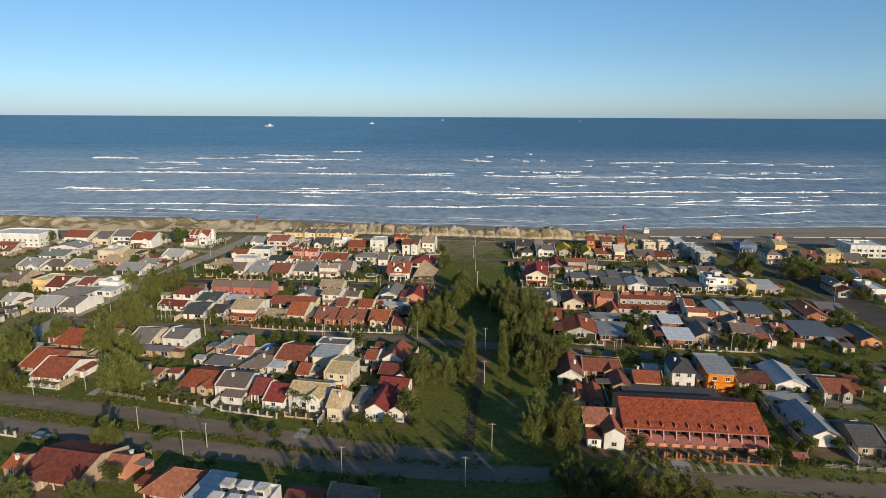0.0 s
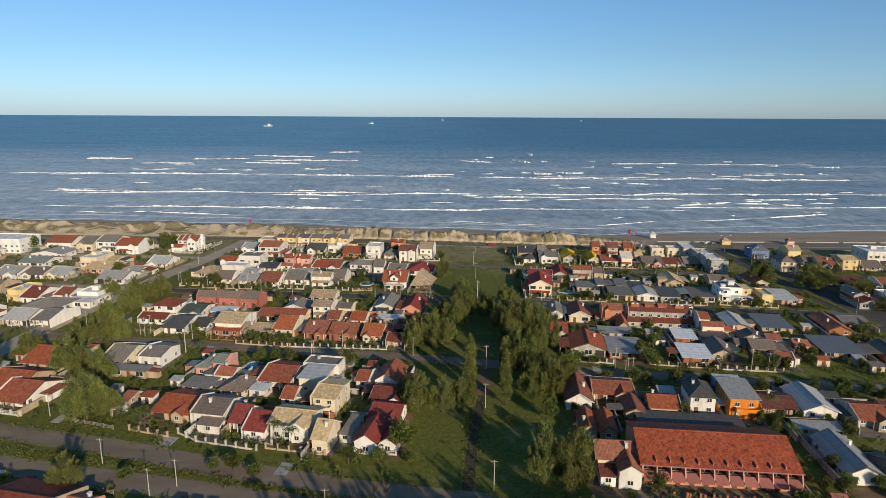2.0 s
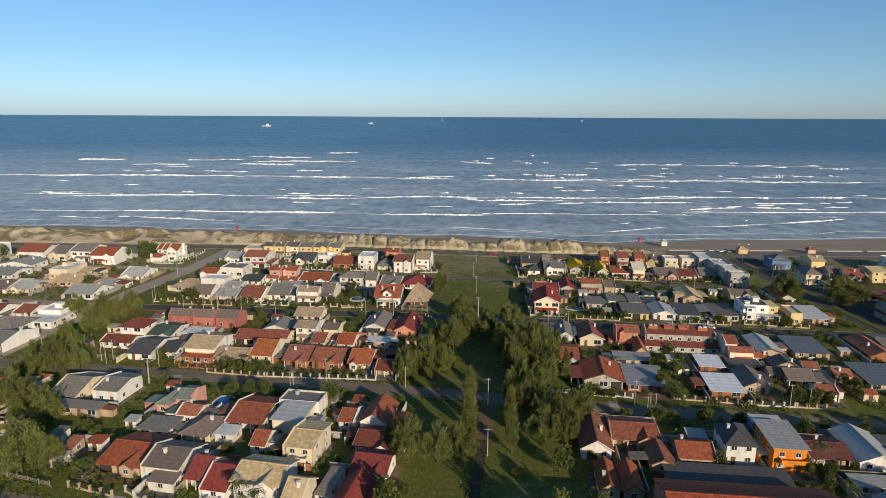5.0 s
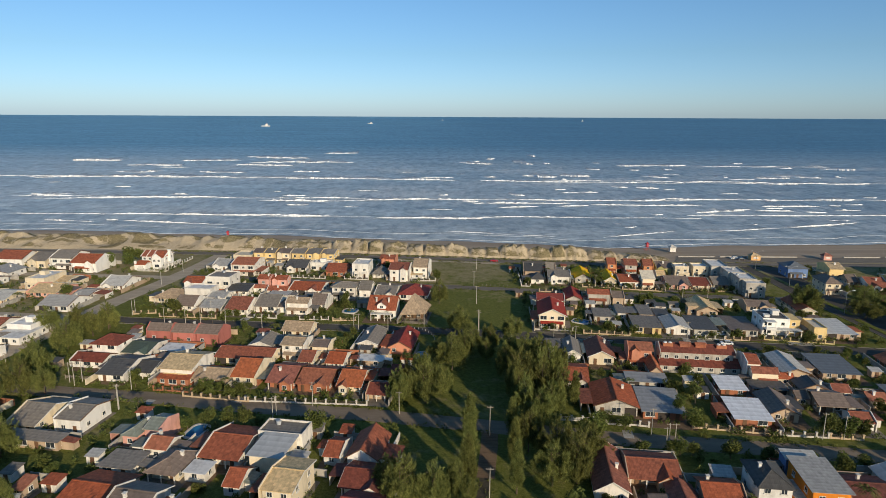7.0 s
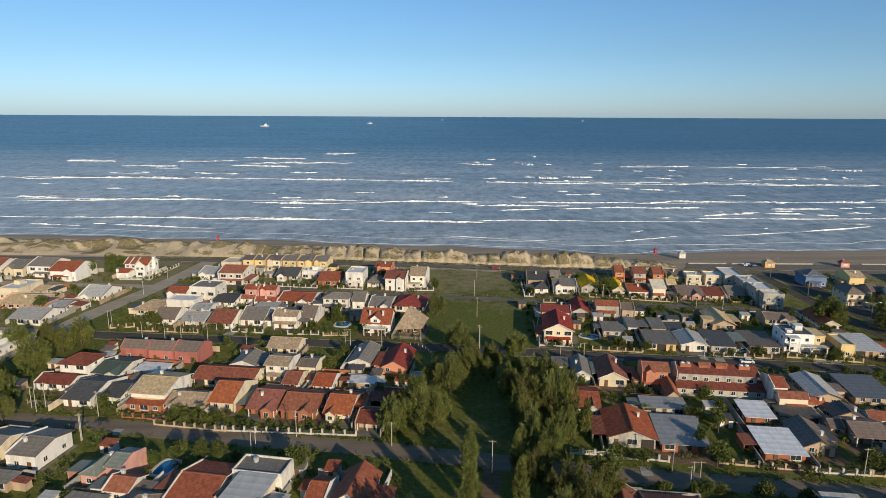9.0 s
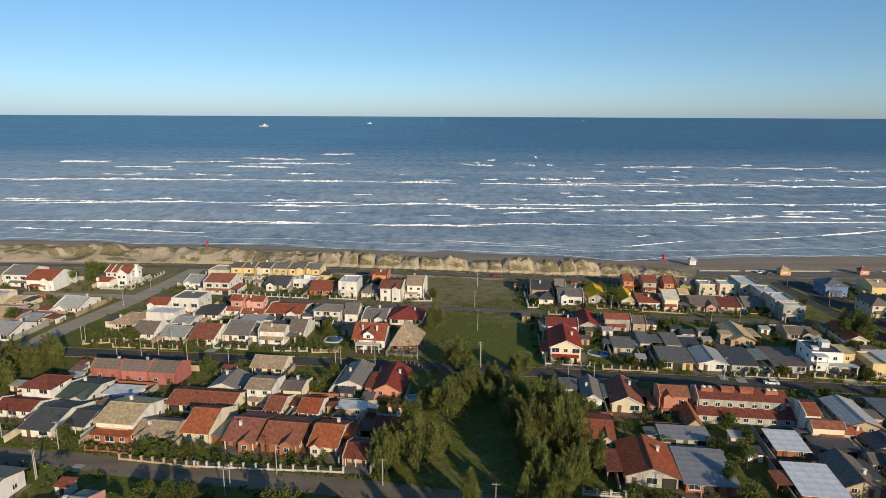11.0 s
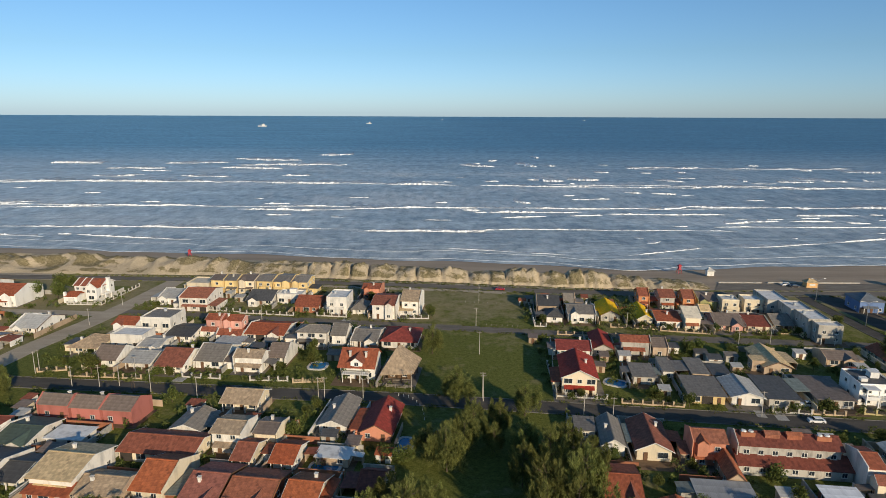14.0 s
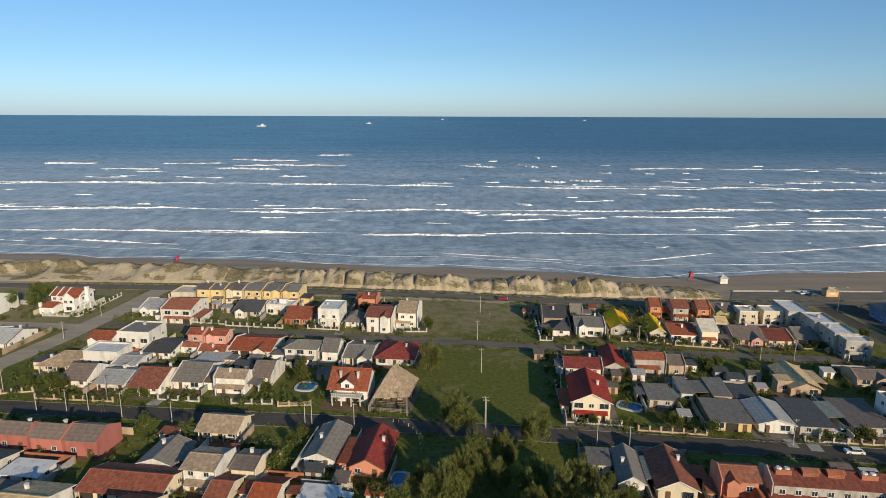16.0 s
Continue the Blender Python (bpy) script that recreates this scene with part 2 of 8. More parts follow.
def ground_material():
    """Mown grass with worn, sandy and dark patches; the open field towards the beach is paler."""
    m, ns, ls, b = nodes_of("grass_and_soil")
    pos = ns.new("ShaderNodeNewGeometry").outputs["Position"]
    big = noise_node(ns, ls, pos, 0.035, 5, 0.6)
    mid = noise_node(ns, ls, pos, 0.22, 6, 0.65)
    fine = noise_node(ns, ls, pos, 2.5, 5, 0.7)
    tuft = noise_node(ns, ls, pos, 0.8, 4, 0.7)
    fine = arith(ns, ls, "ADD", arith(ns, ls, "MULTIPLY", fine, 0.55), arith(ns, ls, "MULTIPLY", tuft, 0.45))
    green = ramp(ns, ls, fine, [(0.34, (0.046, 0.052, 0.012)), (0.5, (0.124, 0.136, 0.029)), (0.66, (0.212, 0.212, 0.062))])
    dry = ramp(ns, ls, fine, [(0.25, (0.14, 0.12, 0.058)), (0.7, (0.34, 0.29, 0.155))])
    sep = ns.new("ShaderNodeSeparateXYZ")
    ls.new(pos, sep.inputs[0])
    north = ns.new("ShaderNodeMapRange")
    ls.new(sep.outputs[1], north.inputs[0])
    north.inputs[1].default_value, north.inputs[2].default_value = 318.0, 372.0
    f = arith(ns, ls, "ADD", arith(ns, ls, "MULTIPLY", big, 0.45), arith(ns, ls, "MULTIPLY", mid, 0.55))
    f = arith(ns, ls, "ADD", f, arith(ns, ls, "MULTIPLY", north.outputs[0], 0.15))
    west = ns.new("ShaderNodeMapRange")
    ls.new(sep.outputs[0], west.inputs[0])
    west.inputs[1].default_value, west.inputs[2].default_value = -130.0, -175.0
    f = arith(ns, ls, "ADD", f, arith(ns, ls, "MULTIPLY", west.outputs[0], 0.17))
    mask = ramp(ns, ls, f, [(0.53, (0, 0, 0)), (0.70, (1, 1, 1))])
    ls.new(mixc(ns, ls, mask, green, dry), b.inputs["Base Color"])
    b.inputs["Roughness"].default_value = 0.95
    b.inputs["Specular IOR Level"].default_value = 0.1
    bump(ns, ls, fine, b, 0.6, 0.15)
    return m


def road_material(name, a, c2, sc=0.25):
    m, ns, ls, b = nodes_of(name)
    pos = ns.new("ShaderNodeNewGeometry").outputs["Position"]
    mp = ns.new("ShaderNodeMapping")
    mp.inputs["Scale"].default_value = (0.25, 1, 1)
    ls.new(pos, mp.inputs["Vector"])
    big = noise_node(ns, ls, mp.outputs[0], sc, 6, 0.65)
    fine = noise_node(ns, ls, pos, 3.0, 5, 0.7)
    c = ramp(ns, ls, big, [(0.32, a), (0.7, c2)])
    c = mixc(ns, ls, 0.3, c, ramp(ns, ls, fine, [(0.3, scaled(a, 0.7)), (0.7, scaled(c2, 1.15))]))
    ls.new(c, b.inputs["Base Color"])
    b.inputs["Roughness"].default_value = 0.92
    b.inputs["Specular IOR Level"].default_value = 0.15
    bump(ns, ls, fine, b, 0.4, 0.05)
    return m


GRASS = ground_material()
LAWN = road_material("mown_lawn", (0.095, 0.112, 0.026), (0.185, 0.19, 0.055), 0.4)
DIRT = road_material("compacted_dirt", (0.15, 0.118, 0.085), (0.285, 0.228, 0.168))
ASPHALT = road_material("worn_asphalt", (0.058, 0.052, 0.045), (0.125, 0.112, 0.095))
GREYROAD = road_material("faded_grey_asphalt", (0.12, 0.105, 0.085), (0.235, 0.205, 0.168))
SANDROAD = road_material("pale_sandy_road", (0.31, 0.26, 0.19), (0.50, 0.42, 0.315))
# soil with the shade of the trees put into its colour
SHADESOIL = road_material("tree_shaded_soil", (0.040, 0.036, 0.026), (0.105, 0.088, 0.060), 0.9)
PATHSOIL = road_material("bare_brown_soil", (0.10, 0.068, 0.043), (0.25, 0.17, 0.105), 0.9)
PAVING = road_material("yard_paving", (0.11, 0.10, 0.082), (0.27, 0.235, 0.19), 0.5)
KERB = plain("kerb_stone", (0.20, 0.19, 0.165), 0.9, 0, 0.2)


def sand_material():
    m, ns, ls, b = nodes_of("dune_sand_and_grass")
    pos = ns.new("ShaderNodeNewGeometry").outputs["Position"]
    at = ns.new("ShaderNodeAttribute")
    at.attribute_name = "cover"
    mid = noise_node(ns, ls, pos, 0.35, 6, 0.75)
    fine = noise_node(ns, ls, pos, 1.3, 5, 0.75)
    sand = ramp(ns, ls, fine, [(0.3, (0.34, 0.275, 0.18)), (0.7, (0.55, 0.455, 0.32))])
    herb = ramp(ns, ls, fine, [(0.34, (0.095, 0.080, 0.040)), (0.48, (0.20, 0.165, 0.088)), (0.64, (0.34, 0.28, 0.165))])
    f = arith(ns, ls, "ADD", at.outputs["Fac"], arith(ns, ls, "MULTIPLY", arith(ns, ls, "SUBTRACT", mid, 0.5), 1.6))
    mask = ramp(ns, ls, f, [(0.40, (0, 0, 0)), (0.62, (1, 1, 1))])
    ls.new(mixc(ns, ls, mask, sand, herb), b.inputs["Base Color"])
    b.inputs["Roughness"].default_value = 0.95
    b.inputs["Specular IOR Level"].default_value = 0.1
    bump(ns, ls, fine, b, 0.5, 0.2)
    return m


DUNE = sand_material()


def beach_material():
    m, ns, ls, b = nodes_of("wet_beach_sand")
    pos = ns.new("ShaderNodeNewGeometry").outputs["Position"]
    mp = ns.new("ShaderNodeMapping")
    mp.inputs["Scale"].default_value = (0.15, 1, 1)
    ls.new(pos, mp.inputs["Vector"])
    n = noise_node(ns, ls, mp.outputs[0], 0.12, 5)
    fine = noise_node(ns, ls, pos, 1.5, 4)
    c = ramp(ns, ls, n, [(0.3, (0.27, 0.205, 0.14)), (0.7, (0.45, 0.345, 0.24))])
    ls.new(mixc(ns, ls, 0.2, c, ramp(ns, ls, fine, [(0.3, (0.17, 0.14, 0.10)), (0.7, (0.38, 0.31, 0.23))])), b.inputs["Base Color"])
    b.inputs["Roughness"].default_value = 0.7
    b.inputs["Specular IOR Level"].default_value = 0.15
    return m


BEACH = beach_material()


def sea_material():
    """Silty surf water near the shore, deep blue-green water beyond, wind streaks, drifting foam lace, and ripples
    painted as light and dark.
    """
    m, ns, ls, b = nodes_of("sea_water")
    pos = ns.new("ShaderNodeNewGeometry").outputs["Position"]
    sep = ns.new("ShaderNodeSeparateXYZ")
    ls.new(pos, sep.inputs[0])

    def stretched(sx, sy, scale, detail=5, rough=0.6):
        mp = ns.new("ShaderNodeMapping")
        mp.inputs["Scale"].default_value = (sx, sy, 1)
        mp.inputs["Rotation"].default_value = (0, 0, radians(2.5))
        ls.new(pos, mp.inputs["Vector"])
        return noise_node(ns, ls, mp.outputs[0], scale, detail, rough)

    depth = ns.new("ShaderNodeMapRange")
    ls.new(sep.outputs[1], depth.inputs[0])
    depth.inputs[1].default_value, depth.inputs[2].default_value = 450.0, 2000.0
    base = ramp(ns, ls, depth.outputs[0], [(0.0, (0.335, 0.39, 0.42)), (0.12, (0.305, 0.39, 0.455)), (0.40, (0.25, 0.355, 0.44)), (0.8, (0.092, 0.225, 0.345))])
    # brighter, hazier west painted in: water colour lightens from east to west
    west_haze = ns.new("ShaderNodeMapRange")
    ls.new(sep.outputs[0], west_haze.inputs[0])
    west_haze.inputs[1].default_value, west_haze.inputs[2].default_value = 350.0, -450.0
    base = mixc(ns, ls, 1.0, base, ramp(ns, ls, west_haze.outputs[0], [(0.0, (0.80, 0.84, 0.87)), (1.0, (1.27, 1.20, 1.14))]), "MULTIPLY")
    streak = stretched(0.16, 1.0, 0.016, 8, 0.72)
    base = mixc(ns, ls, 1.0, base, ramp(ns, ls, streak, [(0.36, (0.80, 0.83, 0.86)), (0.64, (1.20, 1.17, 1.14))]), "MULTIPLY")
    # lit and dark faces of the ripples, multiplied into the water colour
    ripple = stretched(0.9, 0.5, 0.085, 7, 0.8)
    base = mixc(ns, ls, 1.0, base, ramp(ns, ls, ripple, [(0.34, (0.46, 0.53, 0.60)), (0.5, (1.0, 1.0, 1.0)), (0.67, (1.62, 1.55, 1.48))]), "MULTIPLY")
    surf = ramp(ns, ls, depth.outputs[0], [(0.0, (0.5, 0.5, 0.5)), (0.05, (0.65, 0.65, 0.65)), (0.2, (0.95, 0.95, 0.95)), (0.40, (0.9, 0.9, 0.9)), (0.56, (0.0, 0.0, 0.0))])
    lace = stretched(1.0, 0.26, 0.15, 7, 0.8)
    patch = stretched(0.35, 0.8, 0.012, 5, 0.65)
    f = arith(ns, ls, "ADD", lace, arith(ns, ls, "MULTIPLY", arith(ns, ls, "SUBTRACT", patch, 0.5), 0.75))
    foam = ramp(ns, ls, f, [(0.47, (0, 0, 0)), (0.55, (0.30, 0.30, 0.30)), (0.66, (0.85, 0.85, 0.85))])
    mask = arith(ns, ls, "MULTIPLY", foam, surf)
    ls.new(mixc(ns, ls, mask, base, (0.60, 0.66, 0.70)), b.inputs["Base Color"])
    ls.new(arith(ns, ls, "ADD", arith(ns, ls, "MULTIPLY", mask, 0.45), 0.45), b.inputs["Roughness"])
    ls.new(arith(ns, ls, "SUBTRACT", 0.13, arith(ns, ls, "MULTIPLY", mask, 0.13)), b.inputs["Specular IOR Level"])
    chop = arith(ns, ls, "ADD", stretched(0.35, 1.0, 0.16, 5, 0.6), arith(ns, ls, "MULTIPLY", stretched(0.3, 1.0, 0.9, 3), 0.25))
    bump(ns, ls, chop, b, 0.8, 1.6)
    return m


SEA = sea_material()


def foam_material():
    """Churning white water, solid along the middle of a crest (v = 1) and torn to shreds at its edges (v = 0)."""
    m, ns, ls, b = nodes_of("breaking_foam")
    pos = ns.new("ShaderNodeNewGeometry").outputs["Position"]
    n = noise_node(ns, ls, pos, 0.5, 5, 0.7)
    ls.new(ramp(ns, ls, n, [(0.3, (0.50, 0.55, 0.59)), (0.6, (0.90, 0.90, 0.88))]), b.inputs["Base Color"])
    sep = ns.new("ShaderNodeSeparateXYZ")
    ls.new(ns.new("ShaderNodeUVMap").outputs[0], sep.inputs[0])
    torn = noise_node(ns, ls, pos, 0.22, 6, 0.78)
    f = arith(ns, ls, "ADD", torn, arith(ns, ls, "MULTIPLY", sep.outputs[1], 0.34))
    ls.new(ramp(ns, ls, f, [(0.53, (0, 0, 0)), (0.76, (1, 1, 1))]), b.inputs["Alpha"])
    b.inputs["Roughness"].default_value = 0.9
    bump(ns, ls, n, b, 0.6, 0.5)
    return m


FOAM = foam_material()


def wash_material():
    """Thin lace of foam left behind a breaker, denser near the crest (v = 0) than at its tail (v = 1)."""
    m, ns, ls, b = nodes_of("foam_lace")
    pos = ns.new("ShaderNodeNewGeometry").outputs["Position"]
    mp = ns.new("ShaderNodeMapping")
    mp.inputs["Scale"].default_value = (1.0, 0.6, 1)
    ls.new(pos, mp.inputs["Vector"])
    n = noise_node(ns, ls, mp.outputs[0], 0.14, 7, 0.8)
    sep = ns.new("ShaderNodeSeparateXYZ")
    ls.new(ns.new("ShaderNodeUVMap").outputs[0], sep.inputs[0])
    f = arith(ns, ls, "SUBTRACT", n, arith(ns, ls, "MULTIPLY", sep.outputs[1], 0.26))
    ls.new(ramp(ns, ls, f, [(0.24, (0, 0, 0)), (0.38, (0.38, 0.38, 0.38)), (0.56, (0.9, 0.9, 0.9))]), b.inputs["Alpha"])
    b.inputs["Base Color"].default_value = (0.66, 0.71, 0.74, 1)
    b.inputs["Roughness"].default_value = 0.85
    b.inputs["Specular IOR Level"].default_value = 0.1
    return m


WASH = wash_material()


# ---- mesh helpers ----
class Geo:
    """Collects faces, with uv in metres, for one mesh."""

    def __init__(self):
        self.v, self.f, self.uv, self.mi = [], [], [], []

    def face(self, pts, uv=None, mi=0):
        i = len(self.v)
        self.v += [tuple(p) for p in pts]
        self.f.append(tuple(range(i, i + len(pts))))
        self.uv += uv or [(p[0], p[1]) for p in pts]
        self.mi.append(mi)

    def box(self, cx, cy, cz, sx, sy, sz, mi=0, taper=1.0):
        x, y, z = sx / 2, sy / 2, sz / 2
        k = taper
        lo = [(cx - x, cy - y, cz - z), (cx + x, cy - y, cz - z), (cx + x, cy + y, cz - z), (cx - x, cy + y, cz - z)]
        hi = [(cx - x * k, cy - y * k, cz + z), (cx + x * k, cy - y * k, cz + z), (cx + x * k, cy + y * k, cz + z), (cx - x * k, cy + y * k, cz + z)]
        self.prism(lo, hi, mi)

    def prism(self, lo, hi, mi=0):
        n = len(lo)
        self.face(hi, None, mi)
        self.face(lo[::-1], None, mi)
        for a in range(n):
            b = (a + 1) % n
            w = (Vector(lo[b]) - Vector(lo[a])).length
            h = (Vector(hi[a]) - Vector(lo[a])).length
            self.face([lo[a], lo[b], hi[b], hi[a]], [(0, 0), (w, 0), (w, h), (0, h)], mi)

    def slab(self, a, b, c, d, thick, mi=0):
        """A sloping sheet from the eave edge a-b up to the ridge edge d-c, as thick as given, measured down."""
        w = (Vector(b) - Vector(a)).length
        h = ((Vector(d) + Vector(c)) / 2 - (Vector(a) + Vector(b)) / 2).length
        shift = (Vector(d) - Vector(a)).dot((Vector(b) - Vector(a)).normalized()), (Vector(c) - Vector(a)).dot((Vector(b) - Vector(a)).normalized())
        low = [(p[0], p[1], p[2] - thick) for p in (a, b, c, d)]
        self.face([a, b, c, d], [(0, 0), (w, 0), (shift[1], h), (shift[0], h)], mi)
        self.face(low[::-1], None, mi)
        top = [a, b, c, d]
        for i in range(4):
            j = (i + 1) % 4
            self.face([low[i], low[j], top[j], top[i]], None, mi)

    def tube(self, p0, p1, r0, r1, n=6, mi=0):
        a, b = Vector(p0), Vector(p1)
        q = (b - a).to_track_quat("Z", "Y")
        ring = [Vector((math.cos(2 * math.pi * k / n), math.sin(2 * math.pi * k / n), 0)) for k in range(n)]
        self.prism([tuple(a + q @ (r * r0)) for r in ring], [tuple(b + q @ (r * r1)) for r in ring], mi)

    def mesh(self, name, *mats):
        me = bpy.data.meshes.new(name)
        me.from_pydata(self.v, [], self.f)
        layer = me.uv_layers.new(name="UVMap")
        layer.data.foreach_set("uv", [c for p in self.uv for c in p])
        for m in mats:
            me.materials.append(m)
        if len(mats) > 1:
            me.polygons.foreach_set("material_index", self.mi)
        me.update()
        return me


def part(name, me, parent=None, loc=(0, 0, 0), rz=0.0, label="", scale=None):
    ob = new(name, me)
    ob.location = loc
    ob.rotation_euler = (0, 0, radians(rz))
    if scale:
        ob.scale = scale
    ob.parent = parent
    if label:
        ob["label"] = label
    return ob


def empty(name, x, y, z=0.0, rz=0.0, label="", category="", group="", kind=""):
    ob = new(name)
    ob.location = (x, y, z)
    ob.rotation_euler = (0, 0, radians(rz))
    ob.empty_display_size = 0.5
    return tagged(ob, label, category, group, kind)


def structure(name, g, mats, label, category):
    return tagged(new(name, g.mesh(name, *mats)), label, category, "", "structure")


# ---- land, roads, beach and sea ----
def front_y(x):
    """The seaward edge of the town, where the dune or the promenade begins."""
    return float(np.interp(x, [-3000, -220, -104, 0, 60, 110, 170, 3000], [480, 424, 422, 411, 402, 398, 404, 404]))


def shore_y(x):
    return float(np.interp(x, [-3000, -350, -260, -130, 0, 60, 120, 170, 235, 330, 3000], [640, 494, 488, 476, 460, 449, 441, 447, 455, 458, 458])) + 1.8 * math.sin(x * 0.045) + 1.2 * math.sin(x * 0.11 + 1)


g = Geo()
xs = [-3000, -800] + list(range(-450, 451, 25)) + [800, 3000]
ys = [-3000, -400, 0, 100, 200, 300]
for a, b in zip(xs, xs[1:]):
    rows = [(lambda x, v=v: float(v)) for v in ys] + [front_y]
    for lo, hi in zip(rows, rows[1:]):
        g.face([(a, lo(a), 0), (b, lo(b), 0), (b, hi(b), 0), (a, hi(a), 0)])
structure("ground", g, [GRASS], "green mown grass and sandy soil between houses", "ground")

g = Geo()
bx = [-3000, -800] + list(range(-450, 451, 10)) + [800, 3000]
for a, b in zip(bx, bx[1:]):
    steps = []
    for x in (a, b):
        f, s = front_y(x), shore_y(x)
        steps.append([(x, f, 0.0), (x, f + 0.35 * (s - f), -0.2), (x, s - 3, -0.9), (x, s + 25, -2.6)])
    for k in range(3):
        g.face([steps[0][k], steps[1][k], steps[1][k + 1], steps[0][k + 1]])
structure("beach", g, [BEACH], "wide dark wet sand beach along the sea", "beach")

g = Geo()
sx = [-4200, -2000, -900] + list(range(-450, 451, 15)) + [900, 2000, 4200]
sy = [0, 15, 40, 80, 150, 300, 600, 1000, 1500, 1900, 2300, 2700, 3100, 3500, 3900, 4300]


def sea_z(y):
    """The far sea is lifted a little, so that it ends on the true horizon although it is only five kilometres long."""
    return -0.95 + 58.6 * (max(0.0, y - 1500) / 3350) ** 2


for a, b in zip(sx, sx[1:]):
    cols = []
    for x in (a, b):
        s = shore_y(x)
        line = [s + v for v in sy[:-1]] + [4850]
        cols.append([(x, y, sea_z(y)) for y in line])
    for k in range(len(cols[0]) - 1):
        g.face([cols[0][k], cols[1][k], cols[1][k + 1], cols[0][k + 1]])
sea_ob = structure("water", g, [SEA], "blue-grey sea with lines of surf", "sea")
sea_ob.data.polygons.foreach_set("use_smooth", [True] * len(sea_ob.data.polygons))


wrng = random.Random(5)


def swell(x0, y0, x1, y1, w, h):
    """One breaker: a torn ridge of foam with gaps, thick in the middle, thin at its ends, and a thin lace of foam on the water behind it."""
    g = Geo()
    n = max(12, int((x1 - x0) / 1.3))
    seed = wrng.uniform(0, 100)
    long_one = min(1.0, (x1 - x0) / 160)
    edge = (0.75, 1.0, 0.8, 0.1)
    last = trail = None
    for k in range(n + 1):
        t = k / n
        x = x0 + (x1 - x0) * t
        e = min(1.0, 4 * t * (1 - t) * (1.3 + 0.004 * (x1 - x0))) ** 0.6
        body = 0.75 + 1.5 * noise.noise((x * 0.03, seed, 17)) + 0.7 * noise.noise((x * 0.11, seed, 19)) + 0.25 * (1 - long_one)
        e *= max(0.06 + 0.26 * long_one, min(1.2, body))
        yy = y0 + (y1 - y0) * t + (w + 9 * long_one) * 0.75 * noise.noise((x * 0.011, seed, 0)) + w * (0.5 * noise.noise((x * 0.028, seed, 1)) + 0.30 * noise.noise((x * 0.08, seed, 3)) + 0.14 * noise.noise((x * 0.3, seed, 5)))
        yy += w * 0.5 * (2 * t - 1) ** 2 * (1 - long_one)
        wf = w * e * (0.14 + 0.3 * abs(noise.noise((x * 0.33, seed, 7)))) + 0.02
        wb = w * e * (0.45 + 1.1 * abs(noise.noise((x * 0.37, seed, 11))) + 0.8 * max(0.0, noise.noise((x * 0.085, seed, 13)))) + 0.02
        hh = 1.35 * h * e * (0.7 + 0.6 * noise.noise((x * 0.3, seed, 23)))
        z = sea_z(yy)
        row = [(x, yy - wf, z + 0.05), (x, yy - wf * 0.55, z + hh), (x, yy + wb * 0.25, z + hh * 0.8), (x, yy + wb, z + 0.05)]
        tail = w * (2.3 + 1.6 * noise.noise((x * 0.05, seed, 29)) + 0.8 * noise.noise((x * 0.16, seed, 31))) * min(1.0, 5 * t, 5 * (1 - t))
        lace = [(x, yy + wb * 0.5, z + 0.06), (x, yy + wb * 0.5 + max(0.1, tail * 0.5), sea_z(yy + tail * 0.5) + 0.06), (x, yy + wb * 0.5 + max(0.2, tail), sea_z(yy + tail) + 0.06)]
        if last:
            for a in range(3):
                g.face([last[a], row[a], row[a + 1], last[a + 1]], [(0, edge[a]), (0, edge[a]), (0, edge[a + 1]), (0, edge[a + 1])])
            for a in range(2):
                v0, v1 = a * 0.5, a * 0.5 + 0.5
                g.face([trail[a], lace[a], lace[a + 1], trail[a + 1]], [(0, v0), (0, v0), (0, v1), (0, v1)], 1)
        last, trail = row, lace
    words = "long white foaming breaker rolling on the sea" if x1 - x0 > 120 else "short white breaking wave on the sea"
    tagged(new("breaking_wave", g.mesh("breaking_wave", FOAM, WASH)), words, "wave", "breakers")


swell(-252, 1351, -180, 1356, 33.0, 1.71)
swell(-375, 1234, -249, 1214, 26.6, 1.71)
swell(-648, 1151, -554, 1132, 22.8, 1.65)
swell(-455, 1138, -359, 1156, 26.9, 1.75)
swell(-329, 1122, -155, 1120, 29.2, 1.81)
swell(-503, 1038, -413, 1043, 18.6, 1.52)
swell(-339, 1047, -238, 1052, 22.1, 1.62)
swell(-463, 927, -405, 930, 14.5, 1.38)
swell(-347, 933, -274, 929, 14.5, 1.38)
swell(-216, 947, -178, 949, 12.6, 1.33)
swell(-554, 866, -262, 860, 16.3, 1.44)
swell(-262, 860, 23, 841, 13.8, 1.35)
swell(42, 836, 207, 826, 9.4, 1.18)
swell(204, 825, 510, 810, 9.0, 1.17)
swell(-421, 682, -374, 687, 9.6, 1.18)
swell(-403, 657, -225, 670, 6.7, 1.04)
swell(-179, 647, -4, 659, 8.6, 1.14)
swell(-221, 569, -152, 563, 6.1, 1.02)
swell(-156, 563, -94, 556, 4.4, 0.91)
swell(-56, 550, 31, 548, 5.7, 0.99)
swell(-249, 532, -164, 516, 2.5, 0.76)
swell(-310, 532, -266, 525, 2.6, 0.77)
swell(74, 1207, 93, 1221, 17.4, 1.52)
swell(23, 1119, 79, 1100, 21.4, 1.61)
swell(116, 1136, 146, 1104, 36.5, 1.99)
swell(164, 1116, 177, 1117, 14.5, 1.44)
swell(165, 1313, 179, 1299, 40.8, 1.90)
swell(113, 896, 149, 884, 21.9, 1.63)
swell(156, 898, 197, 900, 17.9, 1.49)
swell(278, 1080, 334, 1072, 20.0, 1.57)
swell(349, 1083, 398, 1086, 13.6, 1.41)
